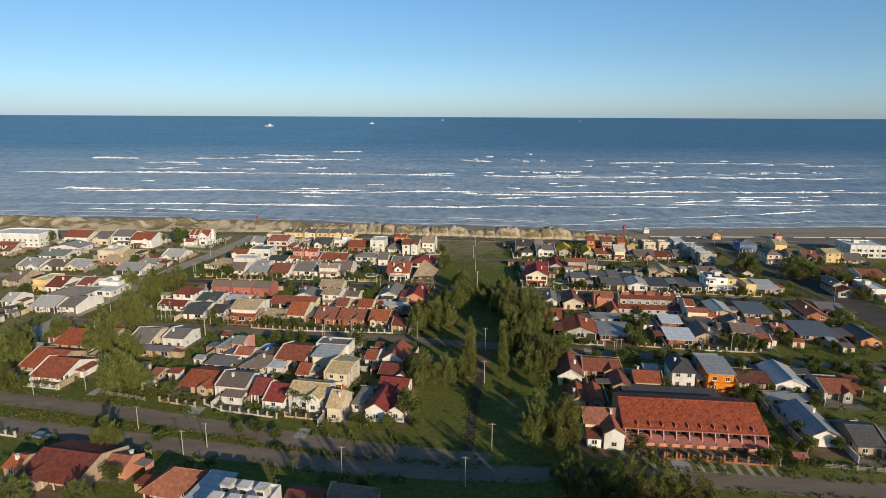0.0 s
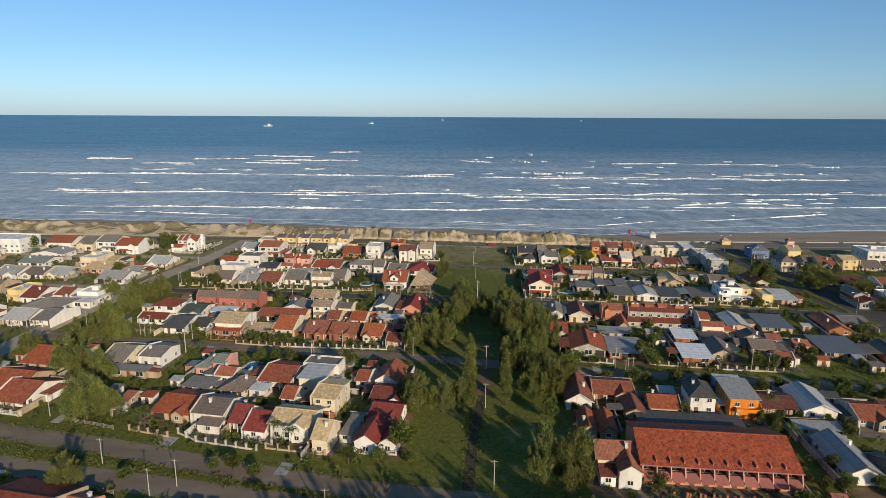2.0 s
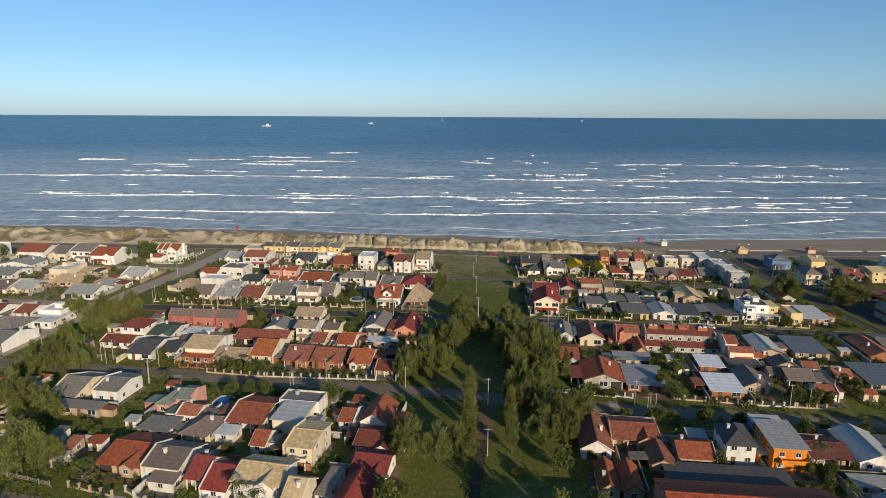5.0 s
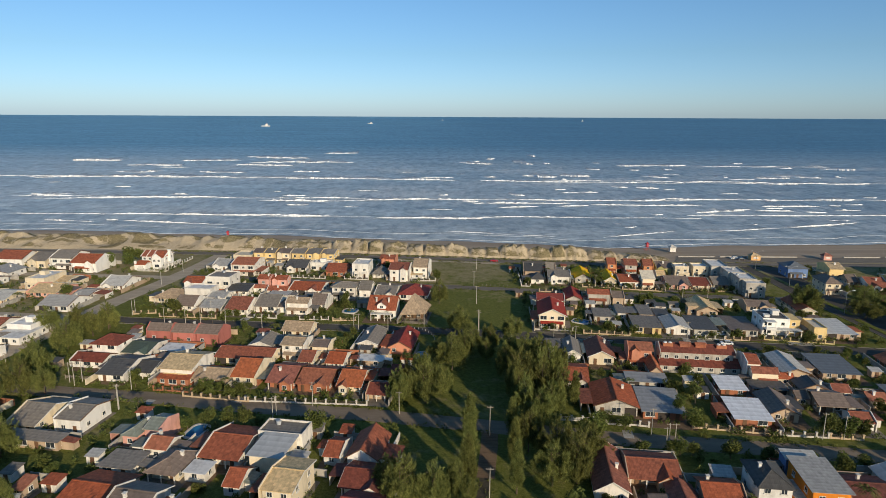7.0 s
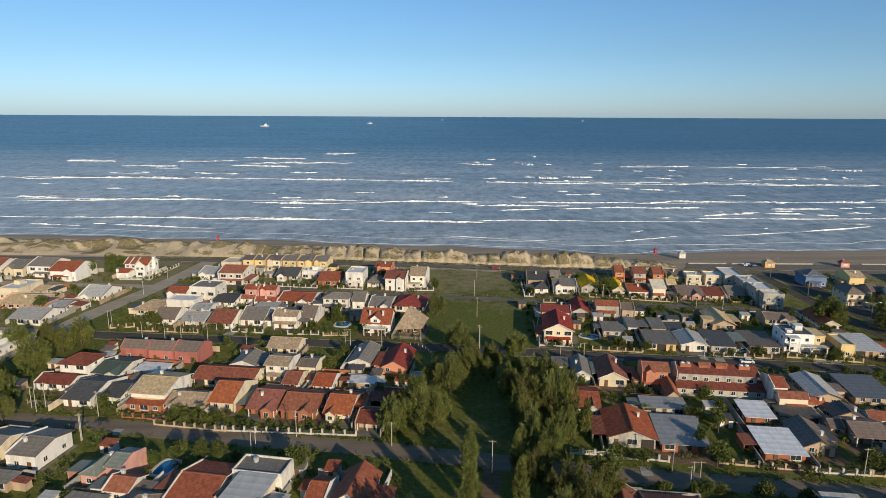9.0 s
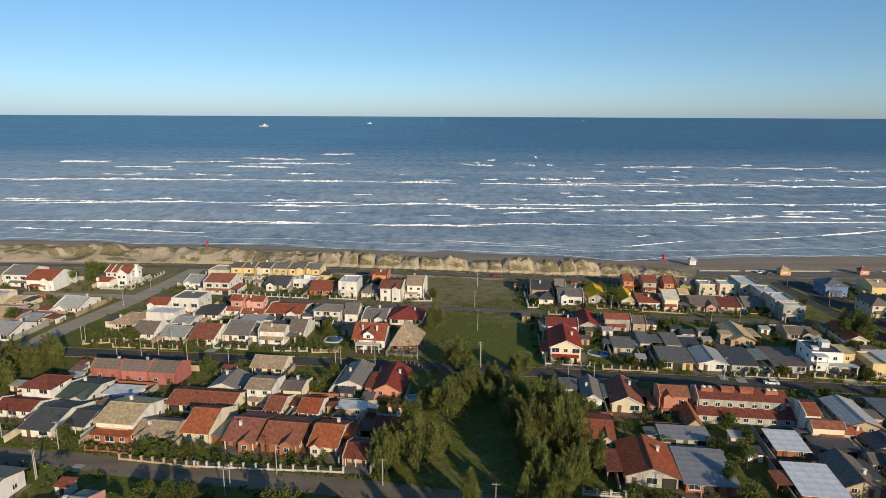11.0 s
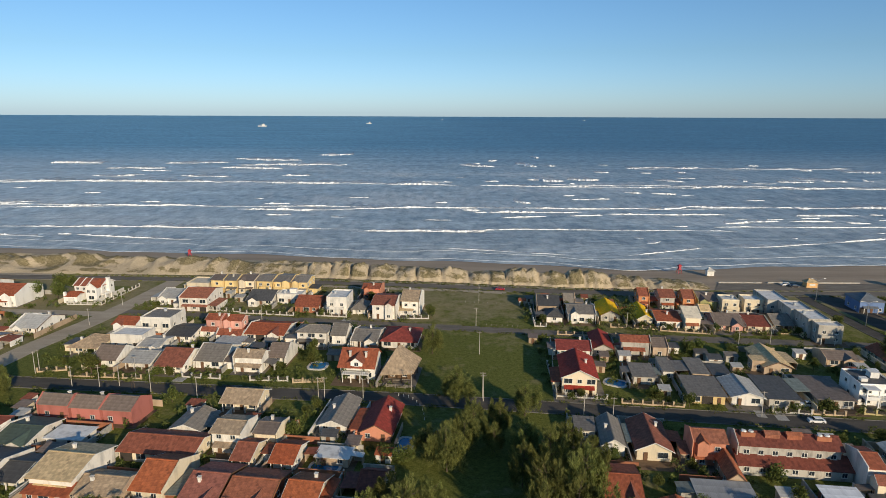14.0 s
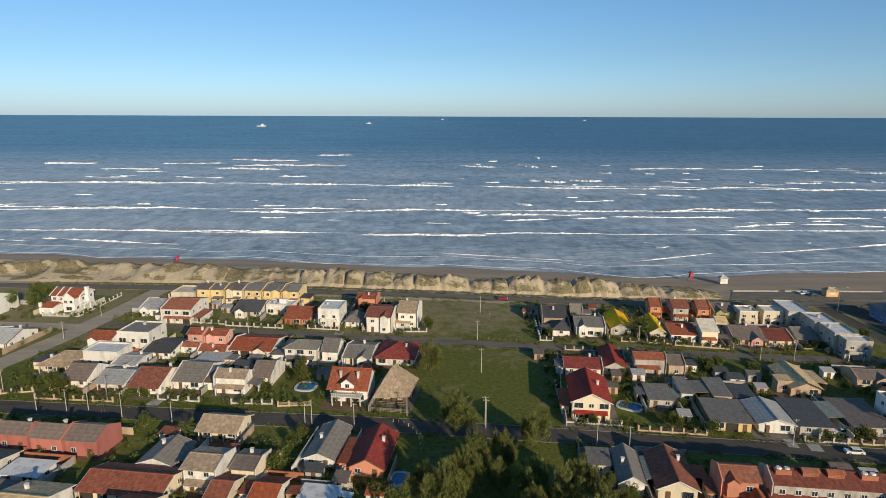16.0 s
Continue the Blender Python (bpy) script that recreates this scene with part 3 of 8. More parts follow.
swell(214, 1010, 235, 1011, 11.6, 1.32)
swell(330, 1007, 344, 1007, 11.5, 1.32)
swell(264, 903, 297, 884, 13.3, 1.34)
swell(367, 901, 379, 894, 13.4, 1.34)
swell(411, 889, 458, 885, 13.0, 1.33)
swell(455, 891, 503, 893, 19.8, 1.56)
swell(520, 907, 536, 888, 15.6, 1.42)
swell(584, 1019, 637, 1031, 24.0, 1.67)
swell(191, 777, 209, 768, 6.4, 1.05)
swell(217, 764, 242, 760, 6.1, 1.04)
swell(65, 702, 82, 695, 10.1, 1.21)
swell(15, 650, 32, 644, 9.4, 1.19)
swell(41, 641, 118, 634, 6.1, 1.01)
swell(46, 611, 84, 618, 3.7, 0.87)
swell(101, 621, 132, 625, 3.8, 0.88)
swell(134, 631, 237, 629, 3.9, 0.89)
swell(179, 655, 218, 670, 8.9, 1.15)
swell(216, 674, 288, 669, 6.9, 1.05)
swell(312, 666, 323, 663, 4.5, 0.93)
swell(369, 668, 408, 673, 11.4, 1.28)
swell(289, 624, 345, 629, 5.8, 0.99)
swell(214, 586, 239, 595, 5.9, 1.00)
swell(237, 595, 263, 598, 4.3, 0.90)
swell(271, 598, 306, 597, 3.5, 0.85)
swell(311, 592, 328, 589, 3.4, 0.84)
swell(130, 529, 135, 527, 2.6, 0.77)
swell(132, 510, 143, 516, 3.6, 0.42)
swell(235, 530, 239, 530, 3.2, 0.82)
swell(172, 495, 246, 513, 2.9, 0.39)
swell(243, 511, 322, 538, 3.2, 0.81)
swell(108, 473, 165, 497, 2.1, 0.36)
swell(0, 493, 77, 477, 1.6, 0.34)
for x0, y0, x1, y1, w in ((-430, 676, -60, 664, 4.2), (-40, 655, 250, 662, 4.0), (240, 676, 520, 668, 4.4), (-360, 566, -60, 556, 2.6), (-70, 553, 210, 560, 2.6), (200, 570, 420, 578, 2.8),
                          (-600, 872, -250, 868, 7.5), (120, 842, 560, 826, 7.0), (280, 1092, 620, 1070, 11.0)):
    swell(x0, y0, x1, y1, w, 0.8)
# small broken crests between the lines of surf
for band, lo, hi, many in ((1, 510, 640, 16), (2, 640, 830, 16), (3, 830, 1000, 12), (4, 1000, 1200, 8)):
    for k in range(many):
        cy = wrng.uniform(lo, hi)
        cx = wrng.uniform(-0.66, 0.70) * (cy - 60)
        ln = wrng.uniform(0.010, 0.036) * cy * wrng.uniform(0.6, 1.6)
        swell(cx, cy, cx + ln, cy + wrng.uniform(-0.05, 0.05) * ln, cy * cy * 7.0e-6 * wrng.uniform(0.5, 1.2), 0.5 + 0.15 * band)

g = Geo()
for off, w, seed in ((6, 0.5, 1.0), (26, 0.6, 8.0)):
    last = None
    for k in range(0, 241):
        x = -420 + 3.5 * k
        lobe = 6.0 * abs(math.sin(x * 0.021 + seed + 1.5 * noise.noise((x * 0.01, seed, 2)))) + 5 * noise.noise((x * 0.025, seed, 1)) + 1.5 * noise.noise((x * 0.09, seed, 3))
        y = shore_y(x) + off + lobe - 6
        ww = w * (0.4 + 1.6 * abs(noise.noise((x * 0.05, seed, 5)))) * max(0.05, min(1.2, 0.6 + 2.4 * noise.noise((x * 0.028, seed, 9))))
        z = -0.86
        row = [(x, y - ww, z), (x, y, z + 0.12), (x, y + ww * 1.5, z)]
        if last:
            for a in range(2):
                g.face([last[a], row[a], row[a + 1], last[a + 1]])
        last = row
tagged(new("swash", g.mesh("swash", FOAM)), "thin white foam lines at the water's edge", "foam", "", "stuff")


def dune(x_from, x_to):
    """One long dune: smooth and wide in the west, cut into uneven buttresses by narrow gullies further east."""
    nx, ny = int((x_to - x_from) / 0.9), 34
    vs, fs, cover = [], [], []
    for i in range(nx + 1):
        x = x_from + (x_to - x_from) * i / nx
        wide = float(np.interp(x, [-3000, -250, -60, 20, 110, 130], [46, 44, 30, 24, 20, 14]))
        end = min(1.0, max(0.0, (128 - x) / 14)) * min(1.0, max(0.0, (x + 470) / 20))
        phase = x / 11.5 + 0.85 * noise.noise((x * 0.045, 2, 0)) + 0.30 * noise.noise((x * 0.17, 5, 0))
        wave = abs(math.sin(math.pi * phase))
        deep = max(0.4, min(1.0, 0.8 + 1.1 * noise.noise((round(phase) * 3.7, 8.5, 0))))
        cell = noise.noise((math.floor(phase) * 5.3, 1.5, 0))
        gull = 1 - deep * (0.62 * math.exp(-(wave / 0.16) ** 2) + 0.38 * (1 - wave ** 0.7))
        rough = float(np.interp(x, [-150, -45], [0.12, 1.0]))
        for j in range(ny + 1):
            t = j / ny
            y = front_y(x) + 0.6 + wide * t
            face = min(1.0, t / float(np.interp(x, [-150, -45], [0.42, 0.27])))
            fall = 1.0 if t < 0.36 else max(0.0, 1 - ((t - 0.36) / 0.64) ** 1.5)
            body = (face ** 0.8) * fall
            rib = 1 - rough * (1 - gull) * (0.85 if t < 0.35 else 0.5)
            hump = 0.84 + (0.45 + 0.3 * (1 - rough)) * noise.noise((x * 0.035, y * 0.05, 3)) + (0.2 + 0.3 * (1 - rough)) * (0.35 - abs(2 * noise.noise((x * 0.075, y * 0.07, 9)))) + 0.20 * rough * cell * min(1.0, wave * 2)
            h = float(np.interp(x, [-250, -60, 60, 128], [6.6, 6.0, 5.8, 4.0]))
            z = h * body * rib * hump * end * (1 + rough * (0.16 * noise.noise((x * 0.4, y * 0.4, 4)) + 0.22 * noise.noise((x * 0.62, y * 0.1, 14)))) + body * (0.5 * (1 - rough) * noise.noise((x * 0.28, y * 0.3, 16)) + 0.34 * noise.noise((x * 0.8, y * 0.8, 6)) + 0.16 * noise.noise((x * 2.1, y * 2.1, 7))) - 0.12
            yy = y + rough * ((1 - gull) * 2.6 + 0.9 * cell * min(1.0, wave * 2) + 1.5 * noise.noise((x * 0.55, y * 0.12, 31)) + 0.7 * noise.noise((x * 1.3, y * 0.2, 32))) * (1 - t)
            vs.append((x, yy, z))
            herb = 0.70 - 1.1 * (1 - gull) - 0.55 * math.exp(-((t - 0.2) / 0.05) ** 2) * (0.5 + noise.noise((x * 0.3, 1, 2)))
            flat = 0.74 + 0.8 * noise.noise((x * 0.04, y * 0.11, 20)) + 0.5 * noise.noise((x * 0.13, y * 0.25, 21)) - 1.3 * max(0.0, 0.17 - abs(noise.noise((x * 0.05 + y * 0.05, y * 0.09 - x * 0.02, 24)))) / 0.17
            c = flat + (herb + 0.35 * noise.noise((x * 0.1, y * 0.1, 22)) - flat) * rough - (0.6 if t < 0.04 else 0)
            if t > 0.75:
                c -= 0.5 * (t - 0.75) / 0.25
            cover.append(c)
    for i in range(nx):
        for j in range(ny):
            a = i * (ny + 1) + j
            fs.append((a, a + ny + 1, a + ny + 2, a + 1))
    me = bpy.data.meshes.new("dune")
    me.from_pydata(vs, [], fs)
    me.attributes.new("cover", "FLOAT", "POINT").data.foreach_set("value", cover)
    me.polygons.foreach_set("use_smooth", [True] * len(fs))
    me.materials.append(DUNE)
    return tagged(new("dune", me), "gullied sand dune with dry tan grass", "dune", "", "structure")


dune(-470, 128)


ROADS, PRINTS, HOMES = [], [], []


def ribbon(name, pts, width, z, mat, label, kerbs=False):
    """A street as one strip with mitred bends; kerbs are raised stones along both sides."""
    g, kg = Geo(), Geo()
    ROADS.append((pts, width))
    P = [Vector((x, y, 0)) for x, y in pts]
    side = []
    for k, p in enumerate(P):
        d = (P[min(k + 1, len(P) - 1)] - P[max(k - 1, 0)]).normalized()
        side.append(Vector((-d.y, d.x, 0)))
    for k in range(len(P) - 1):
        a, b, n0, n1 = P[k], P[k + 1], side[k] * width / 2, side[k + 1] * width / 2
        q = [a - n0, b - n1, b + n1, a + n0]
        g.prism([(v.x, v.y, -0.2) for v in q], [(v.x, v.y, z) for v in q])
        if kerbs:
            for s in (-1, 1):
                e = [a + n0 * s, b + n1 * s, b + n1 * s + side[k + 1] * s * 0.25, a + n0 * s + side[k] * s * 0.25]
                if s < 0:
                    e = e[::-1]
                kg.prism([(v.x, v.y, -0.2) for v in e], [(v.x, v.y, z + 0.12) for v in e])
    ob = structure(name, g, [mat], label, "road")
    if kerbs:
        part("kerb", kg.mesh("kerb", KERB), ob)
    return ob


ribbon("road_1", [(-330, 206), (-200, 181), (-130, 166.5), (-88, 157.5), (-50, 146.5), (-22, 139.5), (8, 134.5)], 7.0, 0.020, DIRT, "pale compacted dirt road beside a grass median")
ribbon("road_2", [(-330, 180), (-200, 162), (-121.6, 151.5), (-80, 143), (-27, 132.5), (0, 129.8), (47.5, 128.2), (95, 122.8), (220, 108)], 7.0, 0.025, DIRT, "wide dirt road with worn wheel tracks")
ribbon("road_3", [(-152, 234.5), (-128.8, 231), (-85, 225.8), (-59, 220.8), (-20, 216), (44, 204), (83, 199.2), (104, 196.2), (164, 189)], 7.0, 0.03, DIRT, "dirt street between rows of houses")
ribbon("road_4", [(-146, 296), (-124, 293.8), (-74, 289.6), (-11, 284.3), (33, 279), (110, 269.8), (162, 263.5)], 7.2, 0.035, ASPHALT, "dark asphalt street between rows of houses", True)
ribbon("road_5", [(-130, 363), (-90, 357.5), (-40, 351.5), (0.7, 346), (44, 339.5), (82, 335.4), (159, 328)], 6.2, 0.03, GREYROAD, "narrow grey street crossing the open field")
ribbon("road_6", [(-460, 428), (-230, 418.5), (-128, 414.6), (-60, 409.5), (0, 403.6), (55, 395.8), (110, 392), (170, 394), (460, 394)], 8.0, 0.045, GREYROAD, "asphalt seafront road behind the dunes", True)
ribbon("verge_1", [(-460, 433.6), (-230, 423.6), (-128, 419.4), (-60, 414.4), (0, 408.6), (55, 400.9), (110, 397)], 2.2, 0.03, SANDROAD, "pale sandy shoulder along the dune foot")
ribbon("verge_2", [(-60, 403.6), (0, 397.9), (30, 393.4)], 3.6, 0.022, SANDROAD, "pale sandy shoulder beside the seafront road")
ribbon("road_7", [(-170, 20), (-160, 150), (-153, 240), (-143, 321), (-136.5, 350), (-132, 380), (-129, 412)], 9.0, 0.04, SANDROAD, "sandy cross street leading to the sea")
ribbon("road_8", [(170, 391), (170, 340), (172.5, 290), (175, 240), (179, 100)], 19.0, 0.04, ASPHALT, "wide dark boulevard towards the sea", True)
ribbon("road_9", [(-230, 305), (-147, 296.2)], 7.0, 0.03, SANDROAD, "sandy street among houses")
ribbon("road_10", [(-300, 372), (-138, 360)], 6.0, 0.03, SANDROAD, "sandy street among houses")
ribbon("road_11", [(183, 327), (330, 312)], 7.0, 0.03, ASPHALT, "dark asphalt side street")
ribbon("path_1", [(9.3, 186), (11.2, 200), (12.2, 212)], 4.2, 0.015, PATHSOIL, "bare brown soil track under the trees")
ribbon("path_2", [(3.0, 136), (6.0, 165), (9.4, 186.6)], 2.6, 0.010, SHADESOIL, "narrow soil track painted dark with tree shade across the park")
g = Geo()
for y0, y1 in ((250, 300), (306, 384)):
    g.prism([(167, y0, -0.1), (169.5, y0, -0.1), (167.8, y1, -0.1), (165.3, y1, -0.1)], [(167, y0, 0.2), (169.5, y0, 0.2), (167.8, y1, 0.2), (165.3, y1, 0.2)])
structure("median", g, [GRASS], "narrow raised grass median of the boulevard", "median")
# promenade and low sea wall
g = Geo()
g.prism([(128, 399.5, -0.2), (420, 399.5, -0.2), (420, 412, -0.2), (135, 412, -0.2)], [(128, 399.5, 0.06), (420, 399.5, 0.06), (420, 412, 0.06), (135, 412, 0.06)])
structure("pavement", g, [PAVING], "paved seafront parking strip", "pavement")
g = Geo()
for k in range(12):
    if k not in (3, 7):
        g.box(146 + 24 * k, 413, 0.2, 21, 0.4, 0.7)
structure("sea_wall", g, [CONCRETE], "low pale concrete wall along the beach", "wall")


# ---- houses ----
def window_meshes(w, h):
    g = Geo()
    t = 0.09
    g.box(0, -0.03, h / 2 - t / 2, w, 0.14, t)
    g.box(0, -0.03, -h / 2 + t / 2, w, 0.14, t)
    for s in (-1, 1):
        g.box(s * (w / 2 - t / 2), -0.03, 0, t, 0.14, h - 2 * t)
    g.box(0, -0.03, 0, 0.06, 0.1, h - 2 * t)
    g.box(0, -0.09, -h / 2 - 0.05, w + 0.24, 0.26, 0.1)
    p = Geo()
    p.box(0, -0.005, 0, w - 2 * t, 0.05, h - 2 * t)
    return g.mesh("window", FRAME), p.mesh("pane", GLASS)


WIN = {"small": window_meshes(1.3, 1.2), "wide": window_meshes(2.5, 1.6)}
g = Geo()
g.box(0, -0.04, 1.05, 1.0, 0.14, 2.1)
for k in range(4):
    g.box(0, -0.13, 0.3 + 0.5 * k, 0.8, 0.05, 0.36)
DOOR = g.mesh("door", WOOD)
g = Geo()
profile = [(0.03, 0.0), (-0.11, 0.0)]
for k in range(6):
    profile += [(-0.11, 0.06 + 0.36 * k), (-0.155, 0.07 + 0.36 * k), (-0.155, 0.33 + 0.36 * k), (-0.11, 0.34 + 0.36 * k)]
profile += [(-0.11, 2.2), (0.03, 2.2)]
g.prism([(-1.3, q[0], q[1]) for q in profile], [(1.3, q[0], q[1]) for q in profile])
GARAGE = g.mesh("garage_door", FRAME)
# framed flat panel, near black to stand for the shade inside a carport
g = Geo()
g.box(0, 0.0, 1.12, 2.7, 0.06, 2.2)
g.box(0, -0.06, 2.28, 3.0, 0.16, 0.16)
for s in (-1, 1):
    g.box(s * 1.42, -0.06, 1.1, 0.14, 0.16, 2.2)
CARPORT = g.mesh("carport", plain("carport_shade_paint", (0.05, 0.042, 0.036), 0.9))
g = Geo()
g.box(0, 0, 0.5, 0.75, 0.75, 1.6)
CHIMNEY = g.mesh("chimney", WALL["white"])
g = Geo()
for a in (-0.3, 0.3):
    for b in (-0.3, 0.3):
        g.box(a, b, 0.12, 0.12, 0.12, 0.24)
g.box(0, 0, 0.31, 1.05, 1.05, 0.14)
CAP = g.mesh("cap", WALL["white"])
g = Geo()
g.tube((0, 0, 0), (0, 0, 0.9), 0.55, 0.68, 12)
g.tube((0, 0, 0.9), (0, 0, 1.05), 0.72, 0.4, 12)
TANK = g.mesh("tank", TANKMAT)
g = Geo()
g.box(0, 0, 1.15, 0.22, 0.22, 2.4)
PILLAR = g.mesh("pillar", WALL["white"])

hrng = random.Random(11)


def roof_gable(g, w, d, z, r, along_x, ov):
    """Two thick slabs and a ridge roll; w, d over all, z the eave, r the rise."""
    x, y, t = w / 2, d / 2, 0.16
    if along_x:
        g.slab((-x, -y, z), (x, -y, z), (x, 0, z + r), (-x, 0, z + r), t)
        g.slab((x, y, z), (-x, y, z), (-x, 0, z + r), (x, 0, z + r), t)
        g.box(0, 0, z + r + 0.02, w + 0.04, 0.32, 0.16)
    else:
        g.slab((-x, y, z), (-x, -y, z), (0, -y, z + r), (0, y, z + r), t)
        g.slab((x, -y, z), (x, y, z), (0, y, z + r), (0, -y, z + r), t)
        g.box(0, 0, z + r + 0.02, 0.32, d + 0.04, 0.16)


def roof_hip(g, w, d, z, r):
    x, y, t = w / 2, d / 2, 0.16
    k = max(0.0, abs(x - y)) if x != y else 0.05
    if x >= y:
        a, b = (-k, 0, z + r), (k, 0, z + r)
        g.slab((-x, -y, z), (x, -y, z), b, a, t)
        g.slab((x, y, z), (-x, y, z), a, b, t)
        g.slab((-x, y, z), (-x, -y, z), a, (a[0], 0.01, a[2]), t)
        g.slab((x, -y, z), (x, y, z), b, (b[0], -0.01, b[2]), t)
        ends = ((a, b), ((-x, -y, z), a), ((x, -y, z), b), ((-x, y, z), a), ((x, y, z), b))
    else:
        a, b = (0, -k, z + r), (0, k, z + r)
        g.slab((-x, y, z), (-x, -y, z), a, b, t)
        g.slab((x, -y, z), (x, y, z), b, a, t)
        g.slab((-x, -y, z), (x, -y, z), a, (-0.01, a[1], a[2]), t)
        g.slab((x, y, z), (-x, y, z), b, (0.01, b[1], b[2]), t)
        ends = ((a, b), ((-x, -y, z), a), ((x, -y, z), a), ((-x, y, z), b), ((x, y, z), b))
    for p, q in ends:
        if (Vector(p) - Vector(q)).length > 0.3:
            g.tube((p[0], p[1], p[2] + 0.03), (q[0], q[1], q[2] + 0.03), 0.12, 0.12, 5)


def house(x, y, w, d, a, z, r, shape, roof, wall, home=None):
    """A house, or a wing of one: centre, size over the eaves, turn, eave height, rise, roof shape and colours."""
    seed = hrng.randint(0, 10 ** 6)
    rg = random.Random(seed)
    # many eastern white walls get a dimmer copy, painting in the weaker light
    if wall == "white" and x > 25 and seed % 5 < 3:
        wall = "offwhite"
    PRINTS.append((x, y, w, d, radians(a)))
    HOMES.append((x, y, w, d, a, z, roof, wall, home))
    words = {"gx": "gabled roof", "gy": "gabled roof", "hip": "hipped roof", "sh": "lean-to roof", "flat": "low roof"}[shape]
    floors = 2 if z >= 4.5 else 1
    if home is None:
        lab = f"{'two-storey' if floors == 2 else 'single-storey'} {WALL_WORDS[wall]} house with {ROOF_WORDS[roof]} {words}"
        root = empty("house", x, y, 0, a, lab, "house", "houses of the town")
        off, turn = (0, 0, 0), 0.0
    else:
        root = home
        q = Matrix.Rotation(-root.rotation_euler.z, 3, "Z") @ (Vector((x, y, 0)) - root.location)
        off, turn = (q.x, q.y, 0), a - math.degrees(root.rotation_euler.z)
    rot = Matrix.Rotation(radians(turn), 3, "Z")

    def put(name, me, p, rz=0.0, par=None, label="", scale=None):
        if par is None:
            v = rot @ Vector(p)
            return part(name, me, root, (v.x + off[0], v.y + off[1], v.z), turn + rz, label, scale)
        return part(name, me, par, p, rz, label, scale)

    parapet = shape == "flat" and roof in ("white", "cream", "darkgrey", "brown", "grey") and z >= 3.1 and r < 0.41
    ov = 0.0 if parapet else min(0.6, 0.07 * min(w, d))
    ww, dd = w / 2 - ov, d / 2 - ov
    veranda = 1.7 if (shape in ("gx", "hip") and z < 4 and d > 8 and home is None and rg.random() < 0.6) else 0.0
    fy = -dd + veranda
    g = Geo()
    zt = z - 0.02
    rr = 0.0
    if shape == "gx":
        rr = r * dd / (d / 2)
        base = z + r - rr - 0.17
        g.prism([(-ww, fy, -0.3), (ww, fy, -0.3), (ww, dd, -0.3), (-ww, dd, -0.3)], [(-ww, fy, base), (ww, fy, base), (ww, dd, base), (-ww, dd, base)])
        for s in (-1, 1):
            p = [(s * ww, -dd, base), (s * ww, dd, base), (s * ww, 0, base + rr)]
            i = [(s * (ww - 0.2), q[1], q[2]) for q in p]
            g.prism(i if s > 0 else p, p if s > 0 else i)
    elif shape == "gy":
        rr = r * ww / (w / 2)
        base = z + r - rr - 0.17
        g.prism([(-ww, -dd, -0.3), (ww, -dd, -0.3), (ww, dd, -0.3), (-ww, dd, -0.3)], [(-ww, -dd, base), (ww, -dd, base), (ww, dd, base), (-ww, dd, base)])
        for s in (-1, 1):
            p = [(-ww, s * dd, base), (ww, s * dd, base), (0, s * dd, base + rr)]
            i = [(q[0], s * (dd - 0.2), q[2]) for q in p]
            g.prism(p, i)
    elif shape in ("sh", "flat") and not parapet:
        lo, hi = z - 0.14, z + r - 0.14
        f0 = lo + (hi - lo) * ov / d
        f1 = hi - (hi - lo) * ov / d
        g.prism([(-ww, -dd, -0.3), (ww, -dd, -0.3), (ww, dd, -0.3), (-ww, dd, -0.3)], [(-ww, -dd, f0), (ww, -dd, f0), (ww, dd, f1), (-ww, dd, f1)])
    else:
        g.box(0, veranda / 2, (zt - 0.45) / 2, 2 * ww, 2 * dd - veranda, zt + 0.15)
    put("wall", g.mesh("wall", WALL[wall]), (0, 0, 0))
    g = Geo()
    if shape == "gx":
        roof_gable(g, w, d, z, r, True, ov)
    elif shape == "gy":
        roof_gable(g, w, d, z, r, False, ov)
    elif shape == "hip":
        roof_hip(g, w, d, z, r)
    elif parapet:
        g.box(0, 0, z - 0.13, w - 0.4, d - 0.4, 0.16)
    else:
        x2, y2 = w / 2, d / 2
        g.slab((-x2, -y2, z), (x2, -y2, z), (x2, y2, z + r), (-x2, y2, z + r), 0.12)
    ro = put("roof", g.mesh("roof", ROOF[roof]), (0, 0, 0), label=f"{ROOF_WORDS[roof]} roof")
    if parapet:
        g = Geo()
        hgt = 0.65
        for s in (-1, 1):
            g.box(s * (w / 2 - 0.1), 0, z - 0.2 + hgt / 2, 0.2, d, hgt)
            g.box(0, s * (d / 2 - 0.1), z - 0.2 + hgt / 2, w - 0.4, 0.2, hgt)
        put("parapet", g.mesh("parapet", WALL[wall]), (0, 0, 0))
    elif shape in ("gx", "gy"):
        for s in (-1, 1):
            if shape == "gx" and (wall == "rosewall" or (seed // 7 + (s > 0)) % 3 == 0):
                # gable wall carried up past the roof
                lift = 0.38
                p = [(s * (w / 2 - 0.12), e * d / 2, zz) for e, zz in ((-1, -0.3), (1, -0.3), (1, z + lift), (0, z + r + lift), (-1, z + lift))]
                q = [(s * (w / 2 + 0.10), v[1], v[2]) for v in p]
                g = Geo()
                g.prism(p if s > 0 else q, q if s > 0 else p)
                put("party_wall", g.mesh("party_wall", WALL[wall]), (0, 0, 0))
                continue
            g = Geo()
            for e in (-1, 1):
                if shape == "gx":
                    o, p = s * (w / 2 + 0.02), s * (w / 2 + 0.07)
                    g.slab((o, e * d / 2, z + 0.02), (p, e * d / 2, z + 0.02), (p, 0, z + r + 0.02), (o, 0, z + r + 0.02), 0.24)
                else:
                    o, p = s * (d / 2 + 0.02), s * (d / 2 + 0.07)
